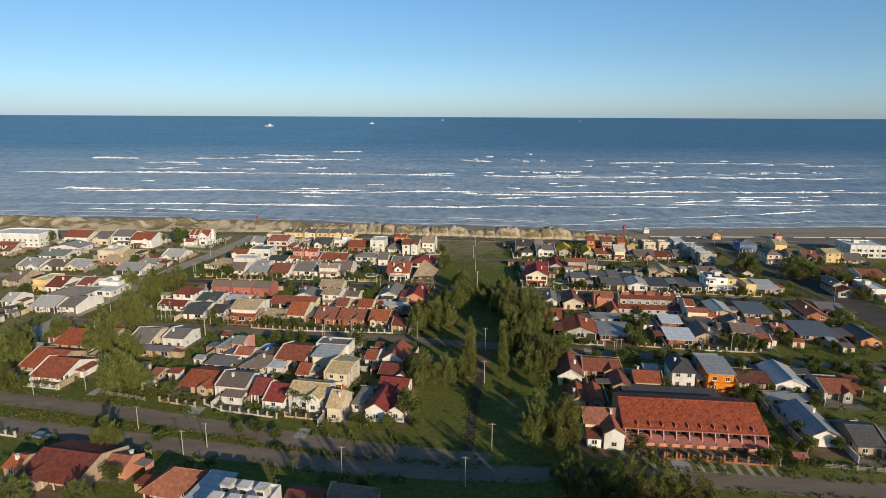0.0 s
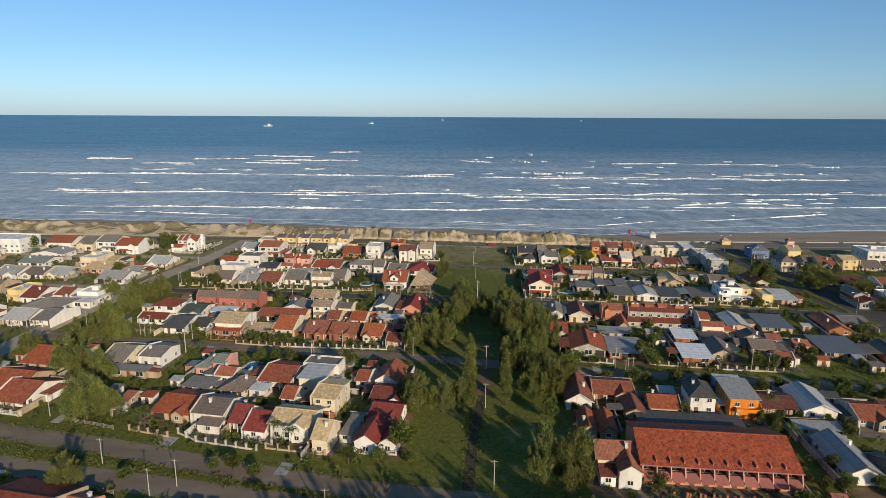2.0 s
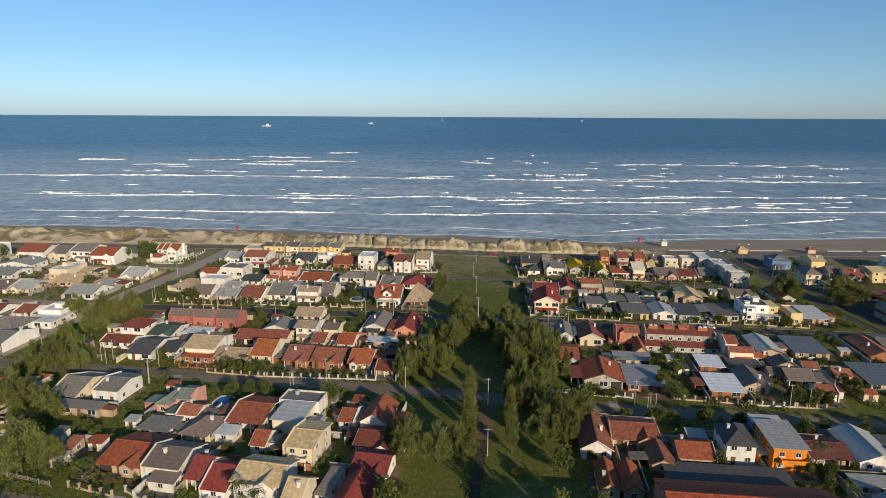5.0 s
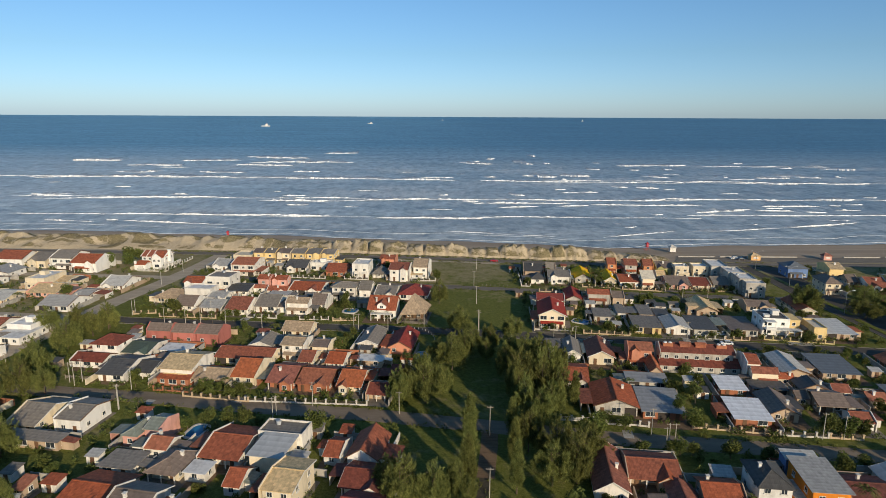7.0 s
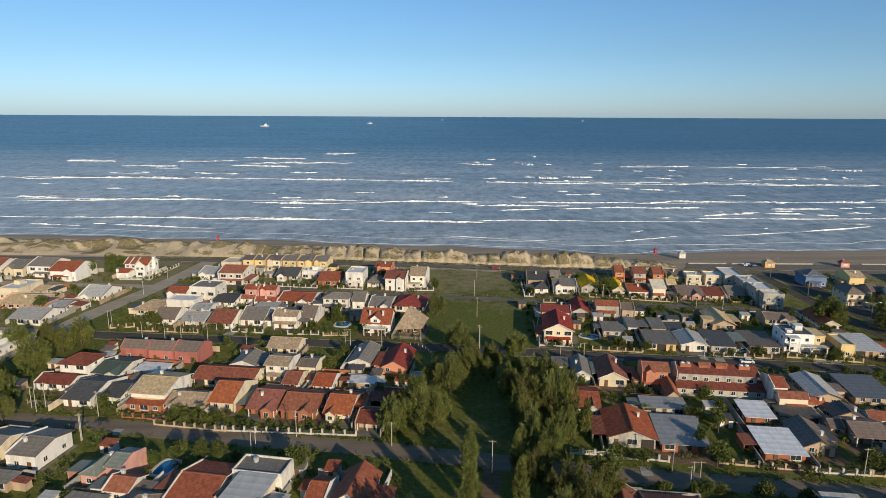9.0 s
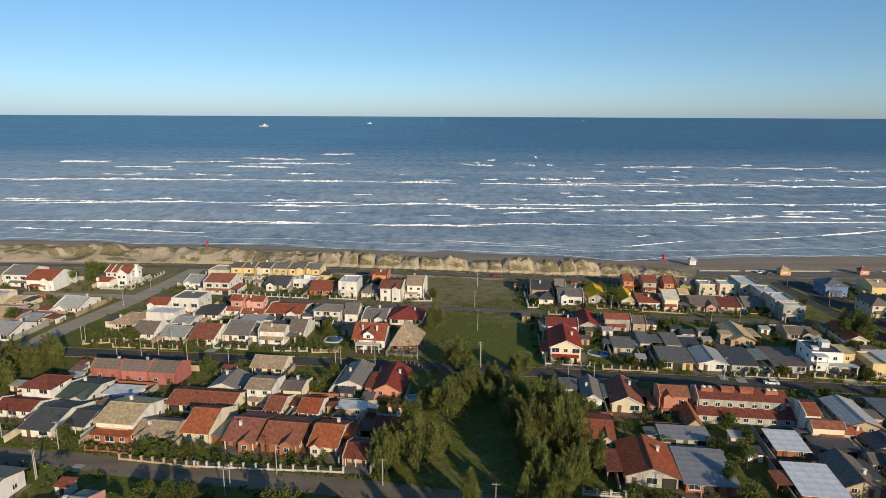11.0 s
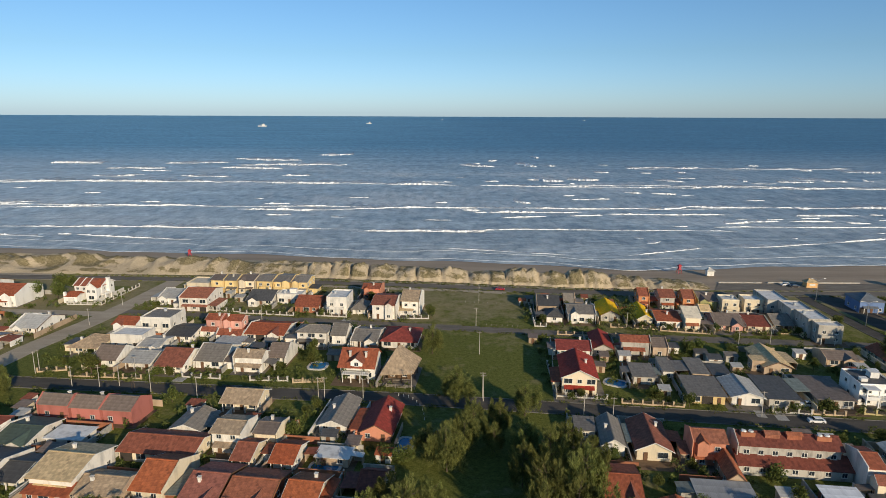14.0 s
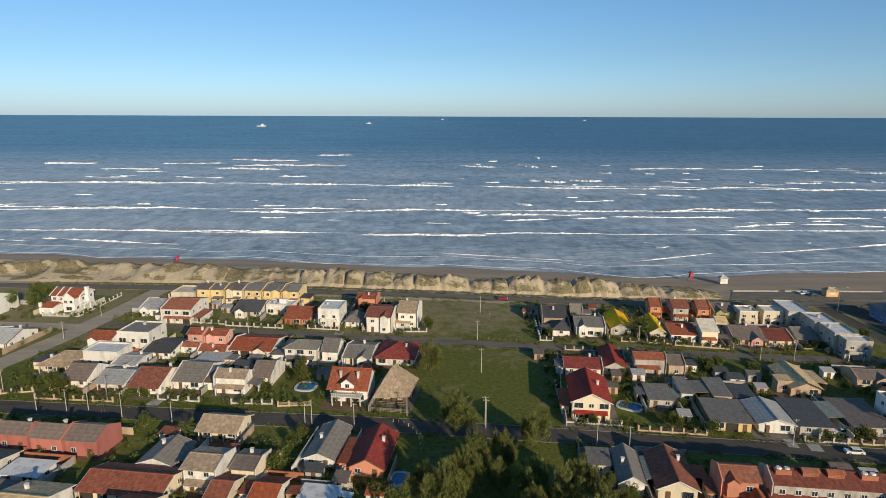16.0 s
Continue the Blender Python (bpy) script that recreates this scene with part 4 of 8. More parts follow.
                    g.slab((e * w / 2, o, z + 0.02), (e * w / 2, p, z + 0.02), (0, p, z + r + 0.02), (0, o, z + r + 0.02), 0.24)
            put("bargeboard", g.mesh("bargeboard", FRAME if wall in ("white", "cream", "yellow", "pink") else WOOD), (0, 0, 0))
        if shape == "gx" and home is None and 7.5 < w < 20 and wall != "rosewall" and rg.random() < 0.42:
            # a cross gable over the front
            gw = min(4.6, rg.uniform(0.34, 0.5) * w)
            gx0, gr = rg.choice((-1, 1)) * w * 0.22, min(r * 0.82, 0.2 + gw * 0.3)
            g = Geo()
            y0, y1 = -d / 2 - 0.9, -d / 2 + d / 2 * gr / r
            for e in (-1, 1):
                q = [(gx0 + e * gw / 2, y1 - (y1 + d / 2) * 1.0, z), (gx0 + e * gw / 2, y0, z), (gx0, y0, z + gr), (gx0, y1, z + gr)]
                g.slab(*(q if e < 0 else (q[1], q[0], q[3], q[2])), 0.14)
            put("front_gable", g.mesh("front_gable", ROOF[roof]), (0, 0, 0.03), label=f"small {ROOF_WORDS[roof]} front gable")
            g = Geo()
            hw = gw / 2 - 0.3
            g.prism([(gx0 - hw, y0 + 0.5, -0.3), (gx0 + hw, y0 + 0.5, -0.3), (gx0 + hw, -d / 2 + 2.5, -0.3), (gx0 - hw, -d / 2 + 2.5, -0.3)],
                    [(gx0 - hw, y0 + 0.5, z - 0.05), (gx0 + hw, y0 + 0.5, z - 0.05), (gx0 + hw, -d / 2 + 2.5, z - 0.05), (gx0 - hw, -d / 2 + 2.5, z - 0.05)])
            pk = z - 0.05 + gr * hw / (gw / 2) - 0.1
            g.prism([(gx0 - hw, y0 + 0.5, z - 0.05), (gx0 + hw, y0 + 0.5, z - 0.05), (gx0, y0 + 0.5, pk)], [(gx0 - hw, y0 + 0.8, z - 0.05), (gx0 + hw, y0 + 0.8, z - 0.05), (gx0, y0 + 0.8, pk)])
            put("front_bay", g.mesh("front_bay", WALL[wall]), (0, 0, 0))
            wi = put("window", WIN["small"][0], (gx0, y0 + 0.5, 1.5))
            part("pane", WIN["small"][1], wi)
    if veranda:
        for k in range(max(2, int(w / 3)) + 1):
            put("pillar", PILLAR, (-ww + 0.12 + (2 * ww - 0.24) * k / max(2, int(w / 3)), -dd + 0.15, 0), scale=(1, 1, (z - 0.05) / 2.35))
    if floors == 2 and home is None and w > 4.6 and seed % 10 < 7 and wall != "rosewall" and w < 20:
        # a tiled porch, or a balcony with a parapet, between the storeys
        pw, pd = w * rg.uniform(0.55, 0.9), rg.uniform(1.3, 2.0)
        px0 = (w - pw) / 2 * rg.uniform(-0.8, 0.8)
        g = Geo()
        if parapet or seed % 3 == 0:
            g.box(px0, -dd - pd / 2, 2.72, pw, pd, 0.2)
            g.box(px0, -dd - pd + 0.07, 3.2, pw, 0.14, 0.8)
            for s in (-1, 1):
                g.box(px0 + s * (pw / 2 - 0.07), -dd - pd / 2 + 0.07, 3.2, 0.14, pd - 0.14, 0.8)
            po = put("balcony", g.mesh("balcony", WALL[wall]), (0, 0, 0))
        else:
            g.slab((px0 - pw / 2, -dd - pd, 2.42), (px0 + pw / 2, -dd - pd, 2.42), (px0 + pw / 2, -dd, 3.0), (px0 - pw / 2, -dd, 3.0), 0.14)
            po = put("porch_roof", g.mesh("porch_roof", ROOF[roof if roof not in ("white", "cream") else "rust"]), (0, 0, 0))
        for s in (-1, 1):
            part("pillar", PILLAR, po, (px0 + s * (pw / 2 - 0.25), -dd - pd + 0.25, 0.0))
    # openings: front (towards -y), both sides, one behind
    for fl in range(floors):
        zc = 1.55 + 2.75 * fl
        if zc + 0.75 > z:
            continue
        n = max(1, int(2 * ww / 3.1))
        door_at = rg.randrange(n) if n > 1 and fl == 0 and home is None else -1
        for k in range(n):
            px = -ww + 2 * ww * (k + 0.5) / n
            if k == door_at:
                put("door", DOOR, (px, fy, 0.0))
                continue
            if fl == 0 and home is None and n > 2 and k == (door_at + 2) % n and rg.random() < 0.6:
                put("carport", CARPORT, (px, fy, 0.0), label="dark panel painted as the shade of a carport bay")
                continue
            kind = "wide" if (9 < w < 20 and k % 2 == seed % 2) else "small"
            wi = put("window", WIN[kind][0], (px, fy, zc))
            part("pane", WIN[kind][1], wi)
        m = max(1, int(2 * dd / 4.2))
        for s, rz in ((1, 90), (-1, -90)):
            if home is None or s == (1 if x < 0 else -1):
                if (s == 1) != (x < 15):
                    continue
                for k in range(m):
                    wi = put("window", WIN["small"][0], (s * ww, -dd + 2 * dd * (k + 0.5) / m, zc), rz)
                    part("pane", WIN["small"][1], wi)
    if shape == "gx" and w > 20 and z > 5:
        # roof boxes with tanks and dormers along the ridge
        for k, fx in enumerate((-0.38, -0.15, 0.06, 0.34)):
            g = Geo()
            g.box(0, 0, 0.35, 3.2, 1.6, 1.3)
            if k in (1, 2):
                g.prism([(-1.8, -1.1, 1.0), (1.8, -1.1, 1.0), (1.8, 1.1, 1.0), (-1.8, 1.1, 1.0)], [(-1.8, -.05, 1.55), (1.8, -.05, 1.55), (1.8, .05, 1.55), (-1.8, .05, 1.55)])
            bx_ = put("roof_box", g.mesh("roof_box", ROOF["rust"] if k in (1, 2) else WALL["brick"]), (fx * w, -0.9, z + r - 0.7), label="small masonry box on the ridge")
            if k in (0, 3):
                for s in (-0.8, 0.8):
                    g = Geo()
                    g.tube((s, 0, 0.95), (s, 0, 1.3), 0.65, 0.5, 10)
                    part("tank_lid", g.mesh("tank_lid", ROOF["white"]), bx_)
    elif shape in ("gx", "gy", "hip") and home is None and rg.random() < 0.45:
        cx, cy = (rg.uniform(-0.3, 0.3) * w, rg.choice((-0.16, 0.2)) * d) if shape == "gx" else (rg.choice((-0.2, 0.22)) * w, rg.uniform(-0.3, 0.3) * d)
        lift = z + r * (1 - abs(cy) / (d / 2)) if shape == "gx" else z + r * (1 - abs(cx) / (w / 2)) if shape == "gy" else z + r * 0.55
        ch = put("chimney", CHIMNEY, (cx, cy, lift - 0.1), scale=(0.8, 0.8, 0.75))
        part("cap", CAP, ch, (0, 0, 1.3))
    elif parapet and rg.random() < 0.7:
        put("water_tank", TANK, (rg.uniform(-0.3, 0.3) * w, rg.uniform(0, 0.3) * d, z - 0.05), label="round pale grey water tank")
        if rg.random() < 0.6:
            g = Geo()
            g.box(0, 0, 0.9, min(3.0, w * 0.3), min(3.0, d * 0.3), 1.9)
            put("roof_cabin", g.mesh("roof_cabin", WALL[wall]), (rg.uniform(-0.2, 0.2) * w, 0.1 * d, z - 0.1))
    HOMES[-1] += (root,)
    return root


house(-21.1, 118.0, 10.4, 5.4, -12.0, 2.4, 1.5, "gx", "brown", "tan")
house(-31.0, 116.6, 8.0, 7.1, -12.0, 2.4, 1.2, "gx", "maroon", "tan")
house(-60.6, 121.6, 9.2, 10.5, -14.0, 2.4, 3.1, "hip", "orange", "tan")
house(-51.6, 119.4, 6.6, 10.5, -12.0, 2.8, 0.4, "flat", "lightmetal", "white")
house(-86.7, 129.5, 15.7, 16.5, -12.0, 2.4, 2.5, "gx", "maroon", "tan")
house(-98.4, 129.6, 4.7, 7.1, -12.0, 2.4, 1.5, "gx", "rust", "tan")
house(-75.5, 129.7, 5.7, 6.9, -12.0, 2.4, 1.5, "gx", "orange", "salmon")
house(100.6, 143.6, 7.3, 13.5, -5.2, 2.7, 2.4, "gx", "darkgrey", "tan")
h = house(37.4, 148.4, 9.4, 9.0, -5.4, 4.6, 2.4, "gx", "orange", "cream")
house(39.2, 142.6, 5.6, 6.4, -5.4, 4.4, 1.7, "gy", "orange", "bright", h)
house(34.6, 142.9, 3.8, 4.6, -5.4, 2.5, 1.0, "sh", "maroon", "bright", h)
house(92.1, 149.9, 8.7, 17.5, -5.4, 2.8, 2.2, "gy", "metal", "bright")
house(-30.8, 157.9, 4.3, 10.0, -11.4, 4, 3.0, "gx", "tan", "cream")
h = house(-19.6, 158.6, 6.6, 11.5, -11.4, 3.3, 2.2, "gy", "scarlet", "bright")
house(-14.6, 157.6, 4.8, 8.6, -11.4, 2.8, 1.8, "gy", "scarlet", "bright", h)
house(-25.4, 163.8, 3.5, 10.8, -11.1, 2.4, 0.3, "flat", "grey", "white")
house(-39.6, 164.7, 11.3, 11.2, -11.1, 4.4, 1.8, "gx", "tan", "white")
house(94.2, 164.9, 11.6, 5.0, -6.1, 2.4, 0.2, "flat", "lightgrey", "white")
house(-48.5, 165.4, 6.1, 11.7, -11.1, 2.6, 2.8, "gx", "scarlet", "bright")
h = house(35.2, 166.2, 4.8, 11.0, -6.0, 2.5, 1.7, "gy", "red", "tan")
house(40.1, 165.6, 4.8, 11.0, -6.0, 2.5, 1.7, "gy", "red", "tan", h)
house(-53.9, 168.0, 5.0, 10.0, -10.9, 2.9, 3.0, "gx", "scarlet", "bright")
house(-16.6, 170.2, 8.6, 11.0, -10.8, 3.2, 2.0, "gx", "scarlet", "bright")
h = house(-62.2, 171.4, 9.3, 11.6, -10.8, 4.1, 2.0, "gx", "brown", "white")
house(-61.8, 164.4, 6.6, 3.4, -10.8, 2.4, 0.8, "sh", "brown", "white", h)
house(111.0, 172.4, 8.6, 12.2, -6.2, 2.9, 1.8, "gx", "red", "white")
house(50.0, 175.7, 6.1, 10.0, -6.3, 2.4, 1.5, "gy", "red", "tan")
house(-73.3, 176.5, 11.3, 14.9, -10.6, 2.4, 2.0, "gx", "red", "tan")
house(58.4, 177.5, 8.6, 9.8, -6.4, 2.9, 1.8, "gx", "red", "tan")
house(79.5, 178.5, 8.4, 13.2, -6.4, 6, 0.6, "flat", "lightgrey", "orangewall")
house(-33.1, 178.5, 7.3, 13.1, -10.5, 5.5, 1.2, "gx", "tan", "cream")
house(-90.2, 178.9, 3.3, 4.5, -10.3, 2.4, 1.0, "sh", "orange", "tan")
house(89.9, 178.9, 9.9, 11.1, -6.4, 2.6, 1.5, "gx", "maroon", "tan")
house(100.2, 179.1, 9.7, 15.4, -6.4, 2.8, 2.0, "gy", "lightmetal", "white")
house(69.4, 180.0, 7.6, 11.0, -6.5, 5.2, 2.2, "hip", "darkgrey", "bright")
# added dark roof that stands for the shaded yard behind the guest house
house(62.0, 166.4, 27.0, 9.0, -6.2, 2.4, 0.35, "flat", "darkgrey", "tan")
house(-45.0, 182.3, 4.2, 8.2, -10.2, 2.4, 2.1, "gx", "red", "white")
house(-16.8, 182.3, 10.2, 10.8, -10.2, 2.8, 1.6, "gx", "maroon", "white")
h = house(-120.7, 183.3, 10.7, 16.5, -10.3, 2.4, 3.0, "gx", "red", "bright")
house(-128.2, 190.4, 12.2, 16.5, -10.0, 2.4, 3.0, "gx", "red", "tan", h)
house(36.5, 185.4, 8.0, 18.0, -6.5, 2.9, 2.4, "gy", "red", "white")
house(-55.2, 185.9, 5.7, 5.2, -9.9, 2.4, 0.2, "flat", "white", "white")
house(46.9, 187.5, 11.7, 12.0, -6.7, 2.6, 1.8, "gx", "red", "tan")
house(-62.0, 187.7, 7.8, 10.7, -10.0, 2.7, 1.8, "hip", "brown", "cream")
house(80.8, 188.1, 7.6, 4.5, -6.8, 5, 0.3, "flat", "lightgrey", "bluewall")
house(-73.8, 188.9, 9.1, 7.3, -9.9, 2.4, 0.3, "flat", "grey", "white")
house(-39.8, 190.9, 8.7, 10.3, -9.8, 5, 0.4, "flat", "lightmetal", "cream")
house(-18.0, 194.6, 8.1, 12.6, -9.7, 3.1, 2.6, "gy", "red", "bright")
house(-25.6, 195.1, 4.4, 9.4, -9.6, 2.4, 1.6, "gx", "red", "white")
house(-67.7, 195.9, 6.0, 7.1, -9.5, 3, 1.4, "gx", "orange", "white")
house(-50.8, 196.3, 10.4, 15.9, -9.7, 2.9, 2.0, "gx", "red", "white")
house(-101.0, 199.4, 15.9, 4.5, -9.3, 2.4, 0.3, "flat", "grey", "tan")
house(-39.1, 199.5, 11.3, 6.5, -9.3, 5, 0.4, "flat", "grey", "white")
house(-76.7, 202.7, 4.5, 8.7, -9.2, 3, 1.2, "hip", "greenish", "pink")
house(-71.8, 204.0, 4.4, 8.7, -9.2, 4, 1.2, "gx", "greenish", "pink")
house(-129.6, 210.1, 12.0, 16.5, -9.1, 2.4, 3.0, "gx", "red", "tan")
house(-95.2, 210.8, 7.6, 12.6, -9.0, 4.0, 1.4, "gx", "grey", "bright")
house(110.1, 212.2, 5.6, 7.5, -7.2, 2.4, 1.4, "gx", "red", "white")
house(-107.2, 212.2, 8.7, 15.7, -9.0, 2.4, 2.6, "gx", "grey", "cream")
house(82.3, 216.1, 10.2, 12.8, -7.2, 2.4, 0.5, "flat", "whitemetal", "brick")
house(149.6, 217.5, 8.0, 15.2, -7.2, 2.4, 1.6, "gy", "darkgrey", "orangebrick")
house(92.1, 219.5, 8.2, 13.5, -7.2, 2.4, 2.0, "gy", "brown", "tan")
house(60.1, 221.2, 11.9, 15.1, -7.1, 2.4, 0.5, "flat", "metal", "brick")
house(107.4, 222.3, 8.4, 11.4, -7.1, 2.9, 1.6, "gx", "brown", "tan")
house(134.1, 223.0, 14.2, 17.0, -7.1, 2.4, 0.4, "flat", "bluemetal", "tan")
house(47.9, 223.7, 12.5, 15.2, -7.1, 2.7, 2.3, "gy", "red", "white")
house(122.5, 224.7, 5.6, 6.8, -7.1, 2.4, 1.2, "gx", "orange", "tan")
house(101.7, 225.6, 3.6, 6.4, -7.1, 2.4, 1.2, "gx", "brown", "tan")
house(-18.9, 228.0, 6.0, 8.9, -8.1, 2.4, 1.6, "gx", "maroon", "tan")
house(115.6, 229.8, 5.1, 5.7, -7.0, 2.4, 1.4, "gx", "red", "white")
house(95.5, 231.6, 10.2, 6.4, -7.0, 2.4, 0.3, "flat", "darkgrey", "tan")
house(108.6, 231.7, 8.8, 6.9, -7.0, 2.4, 1.8, "gy", "darkgrey", "tan")
house(85.1, 233.0, 8.2, 9.9, -7.0, 2.4, 0.4, "flat", "whitemetal", "brick")
house(-27.1, 235.2, 7.7, 13.8, -7.9, 2.6, 2.4, "gx", "rust", "cream")
house(61.2, 236.5, 12.4, 6.8, -6.9, 2.4, 0.4, "flat", "metal", "white")
house(-38.0, 236.5, 10.5, 14.2, -7.9, 2.6, 2.2, "gx", "rust", "brick")
house(96.9, 236.7, 7.9, 3.7, -6.9, 4.6, 1.4, "gx", "red", "cream")
house(104.0, 237.9, 4.9, 3.8, -6.9, 2.4, 1.2, "gx", "red", "cream")
house(-70.3, 238.0, 11.0, 9.7, -7.7, 2.4, 1.8, "gx", "thatch", "tan")
house(-48.0, 238.2, 8.6, 15.5, -7.8, 2.6, 2.4, "gx", "rose", "brick")
house(40.0, 239.4, 8.2, 13.6, -6.9, 2.9, 1.6, "gx", "red", "white")
house(-13.5, 239.4, 5.5, 10.0, -7.7, 2.4, 2.5, "gx", "maroon", "tan")
h = house(-80.9, 243.2, 11.2, 15.2, -7.7, 4.5, 2.0, "gx", "tan", "white")
house(-81.5, 235.5, 10.6, 4.5, -7.7, 2.4, 0.8, "sh", "red", "brick", h)
house(-92.6, 243.8, 6.4, 11.5, -7.6, 2.4, 1.6, "gx", "darkgrey", "white")
house(95.8, 244.0, 4.1, 10.0, -6.9, 6, 1.3, "gx", "red", "white")
house(-101.0, 244.2, 9.4, 16.5, -7.7, 2.4, 2.0, "gx", "darkgrey", "white")
house(146.3, 246.2, 9.0, 18.0, -6.9, 2.4, 2.0, "gy", "orange", "brick")
house(109.8, 247.5, 8.7, 16.2, -6.9, 2.8, 1.4, "gy", "lightgrey", "tan")
house(124.3, 248.0, 12.1, 16.0, -6.9, 2.4, 0.5, "flat", "bluemetal", "tan")
house(-164.7, 249.8, 11.3, 14.7, -7.5, 2.9, 2.7, "gx", "lightgrey", "bright")
house(-154.3, 250.8, 8.1, 16.5, -7.5, 2.9, 2.0, "gx", "grey", "bright")
house(-34.7, 250.9, 6.2, 10.8, -7.4, 2.6, 1.8, "gx", "red", "white")
house(-24.0, 251.0, 8.5, 5.4, -7.3, 2.4, 0.1, "flat", "white", "tan")
house(-44.2, 251.2, 5.1, 10.3, -7.3, 2.9, 1.9, "gx", "red", "cream")
h = house(81.5, 251.4, 23.2, 8.0, -6.8, 6, 1.8, "gx", "maroon", "offwhite")
house(81.3, 246.9, 25.0, 4.5, -6.8, 2.5, 1.7, "sh", "maroon", "white", h)
house(157.0, 251.9, 10.4, 14.6, -6.8, 2.4, 1.2, "gx", "grey", "tan")
h = house(64.1, 253.5, 8.0, 7.8, -6.7, 6, 1.6, "gx", "rust", "salmon")
house(61.9, 253.2, 8.6, 5.0, -6.7, 2.4, 0.8, "sh", "rust", "tan", h)
house(66.3, 246.5, 4.1, 14.0, -6.9, 2.8, 1.8, "gy", "rust", "tan", h)
h = house(-65.1, 254.7, 19.4, 11.4, -7.3, 2.7, 1.8, "gx", "red", "cream")
house(-60.0, 241.9, 7.9, 15.2, -7.7, 2.7, 3.0, "gx", "rust", "cream", h)
house(-184.3, 255.4, 6.2, 11.2, -7.2, 2.7, 2.5, "gx", "lightgrey", "bright")
h = house(-112.6, 258.6, 10.2, 9.4, -7.2, 5.2, 2.2, "hip", "maroon", "bright")
house(-114.6, 250.4, 11.4, 8.0, -7.4, 2.4, 1.4, "gx", "maroon", "bright", h)
house(-50.1, 258.6, 8.2, 9.8, -7.1, 5.4, 1.2, "gx", "thatch", "white")
house(52.4, 259.1, 9.2, 15.5, -6.7, 2.8, 2.2, "gy", "red", "cream")
house(-91.1, 259.5, 10.2, 6.9, -7.0, 2.4, 0.1, "flat", "white", "white")
house(-102.3, 260.3, 9.8, 13.7, -7.1, 2.6, 1.4, "gx", "darkgreen", "white")
house(-41.5, 260.7, 6.2, 8.9, -7.0, 4, 1.0, "gx", "brown", "cream")
house(43.3, 260.8, 6.0, 14.2, -6.7, 2.7, 1.8, "gy", "grey", "white")
house(37.7, 264.8, 5.5, 7.4, -6.6, 2.8, 0.3, "flat", "grey", "white")
house(-164.7, 265.0, 15.7, 15.0, -7.0, 3, 2.4, "hip", "grey", "bright")
house(-62.7, 265.8, 9.1, 10.9, -6.9, 2.6, 1.6, "gy", "grey", "white")
house(-14.5, 268.0, 9.0, 17.0, -6.9, 2.4, 2.4, "gy", "scarlet", "salmon")
house(-26.0, 271.4, 8.0, 16.4, -6.8, 2.4, 1.6, "gy", "grey", "white")
house(-83.7, 272.3, 9.1, 9.3, -6.7, 4.2, 2.0, "gx", "brown", "rosewall")
house(-92.8, 272.6, 9.0, 7.5, -6.7, 4.2, 2.0, "gx", "brown", "rosewall")
house(-102.2, 273.5, 9.3, 5.6, -6.6, 4.2, 2.0, "gx", "brown", "rosewall")
h = house(-154.8, 279.4, 9.7, 9.4, -6.5, 4.4, 0.2, "flat", "white", "bright")
house(-154.4, 273.8, 12.1, 15.3, -6.5, 2.9, 0.2, "flat", "white", "bright", h)
house(193.3, 279.1, 7.0, 17.0, -6.5, 4, 0.2, "flat", "white", "white")
h = house(179.8, 279.4, 10.2, 18.0, -6.5, 2.8, 1.6, "gy", "maroon", "white")
house(179.0, 283.4, 6.2, 12.6, -6.4, 4.5, 1.4, "gy", "grey", "white", h)
house(-53.8, 279.6, 11.0, 10.5, -6.5, 2.9, 2.2, "gx", "thatch", "cream")
house(-178.6, 280.3, 8.2, 16.4, -6.5, 2.9, 2.9, "gx", "maroon", "bright")
house(-186.3, 281.2, 6.8, 12.1, -6.5, 5, 0.2, "flat", "cream", "yellow")
house(138.0, 281.4, 4.4, 10.8, -6.5, 4.5, 0.2, "flat", "cream", "yellow")
house(-167.2, 282.6, 7.1, 12.7, -6.4, 2.9, 1.9, "gx", "red", "bright")
house(146.9, 284.7, 11.3, 17.0, -6.5, 2.4, 0.5, "flat", "lightmetal", "tan")
house(88.1, 287.3, 9.8, 13.7, -6.4, 2.6, 1.5, "gy", "lightgrey", "white")
house(112.3, 287.5, 10.8, 17.0, -6.4, 2.75, 0.0, "flat", "brown", "offwhite")
house(98.0, 287.7, 9.4, 17.0, -6.4, 2.75, 0.0, "flat", "darkgrey", "offwhite")
house(77.1, 288.0, 10.8, 13.4, -6.4, 2.7, 0.5, "flat", "grey", "yellow")
house(-204.9, 290.9, 9.3, 16.5, -6.2, 2.7, 2.8, "gx", "brown", "tan")
house(42.1, 295.6, 11.1, 18.0, -6.3, 5.4, 2.6, "gy", "scarlet", "cream")
house(63.1, 299.6, 7.4, 10.4, -6.2, 2.6, 0.4, "flat", "grey", "white")
house(87.4, 300.9, 6.1, 9.2, -6.2, 2.4, 0.2, "flat", "darkgrey", "tan")
house(81.0, 302.5, 5.7, 12.3, -6.2, 2.9, 0.4, "flat", "grey", "tan")
house(71.5, 303.6, 3.6, 11.3, -6.2, 2.9, 0.4, "flat", "grey", "white")
house(-59.9, 305.4, 9.6, 6.8, -5.8, 5, 1.6, "gx", "thatch", "white")
house(209.7, 307.0, 11.9, 16.5, -6.2, 2.4, 2.3, "gx", "red", "white")
house(-83.8, 308.0, 9.7, 16.5, -5.9, 2.9, 3.0, "gx", "red", "white")
house(-95.7, 309.8, 9.5, 12.7, -5.8, 2.4, 1.9, "gx", "lightgrey", "white")
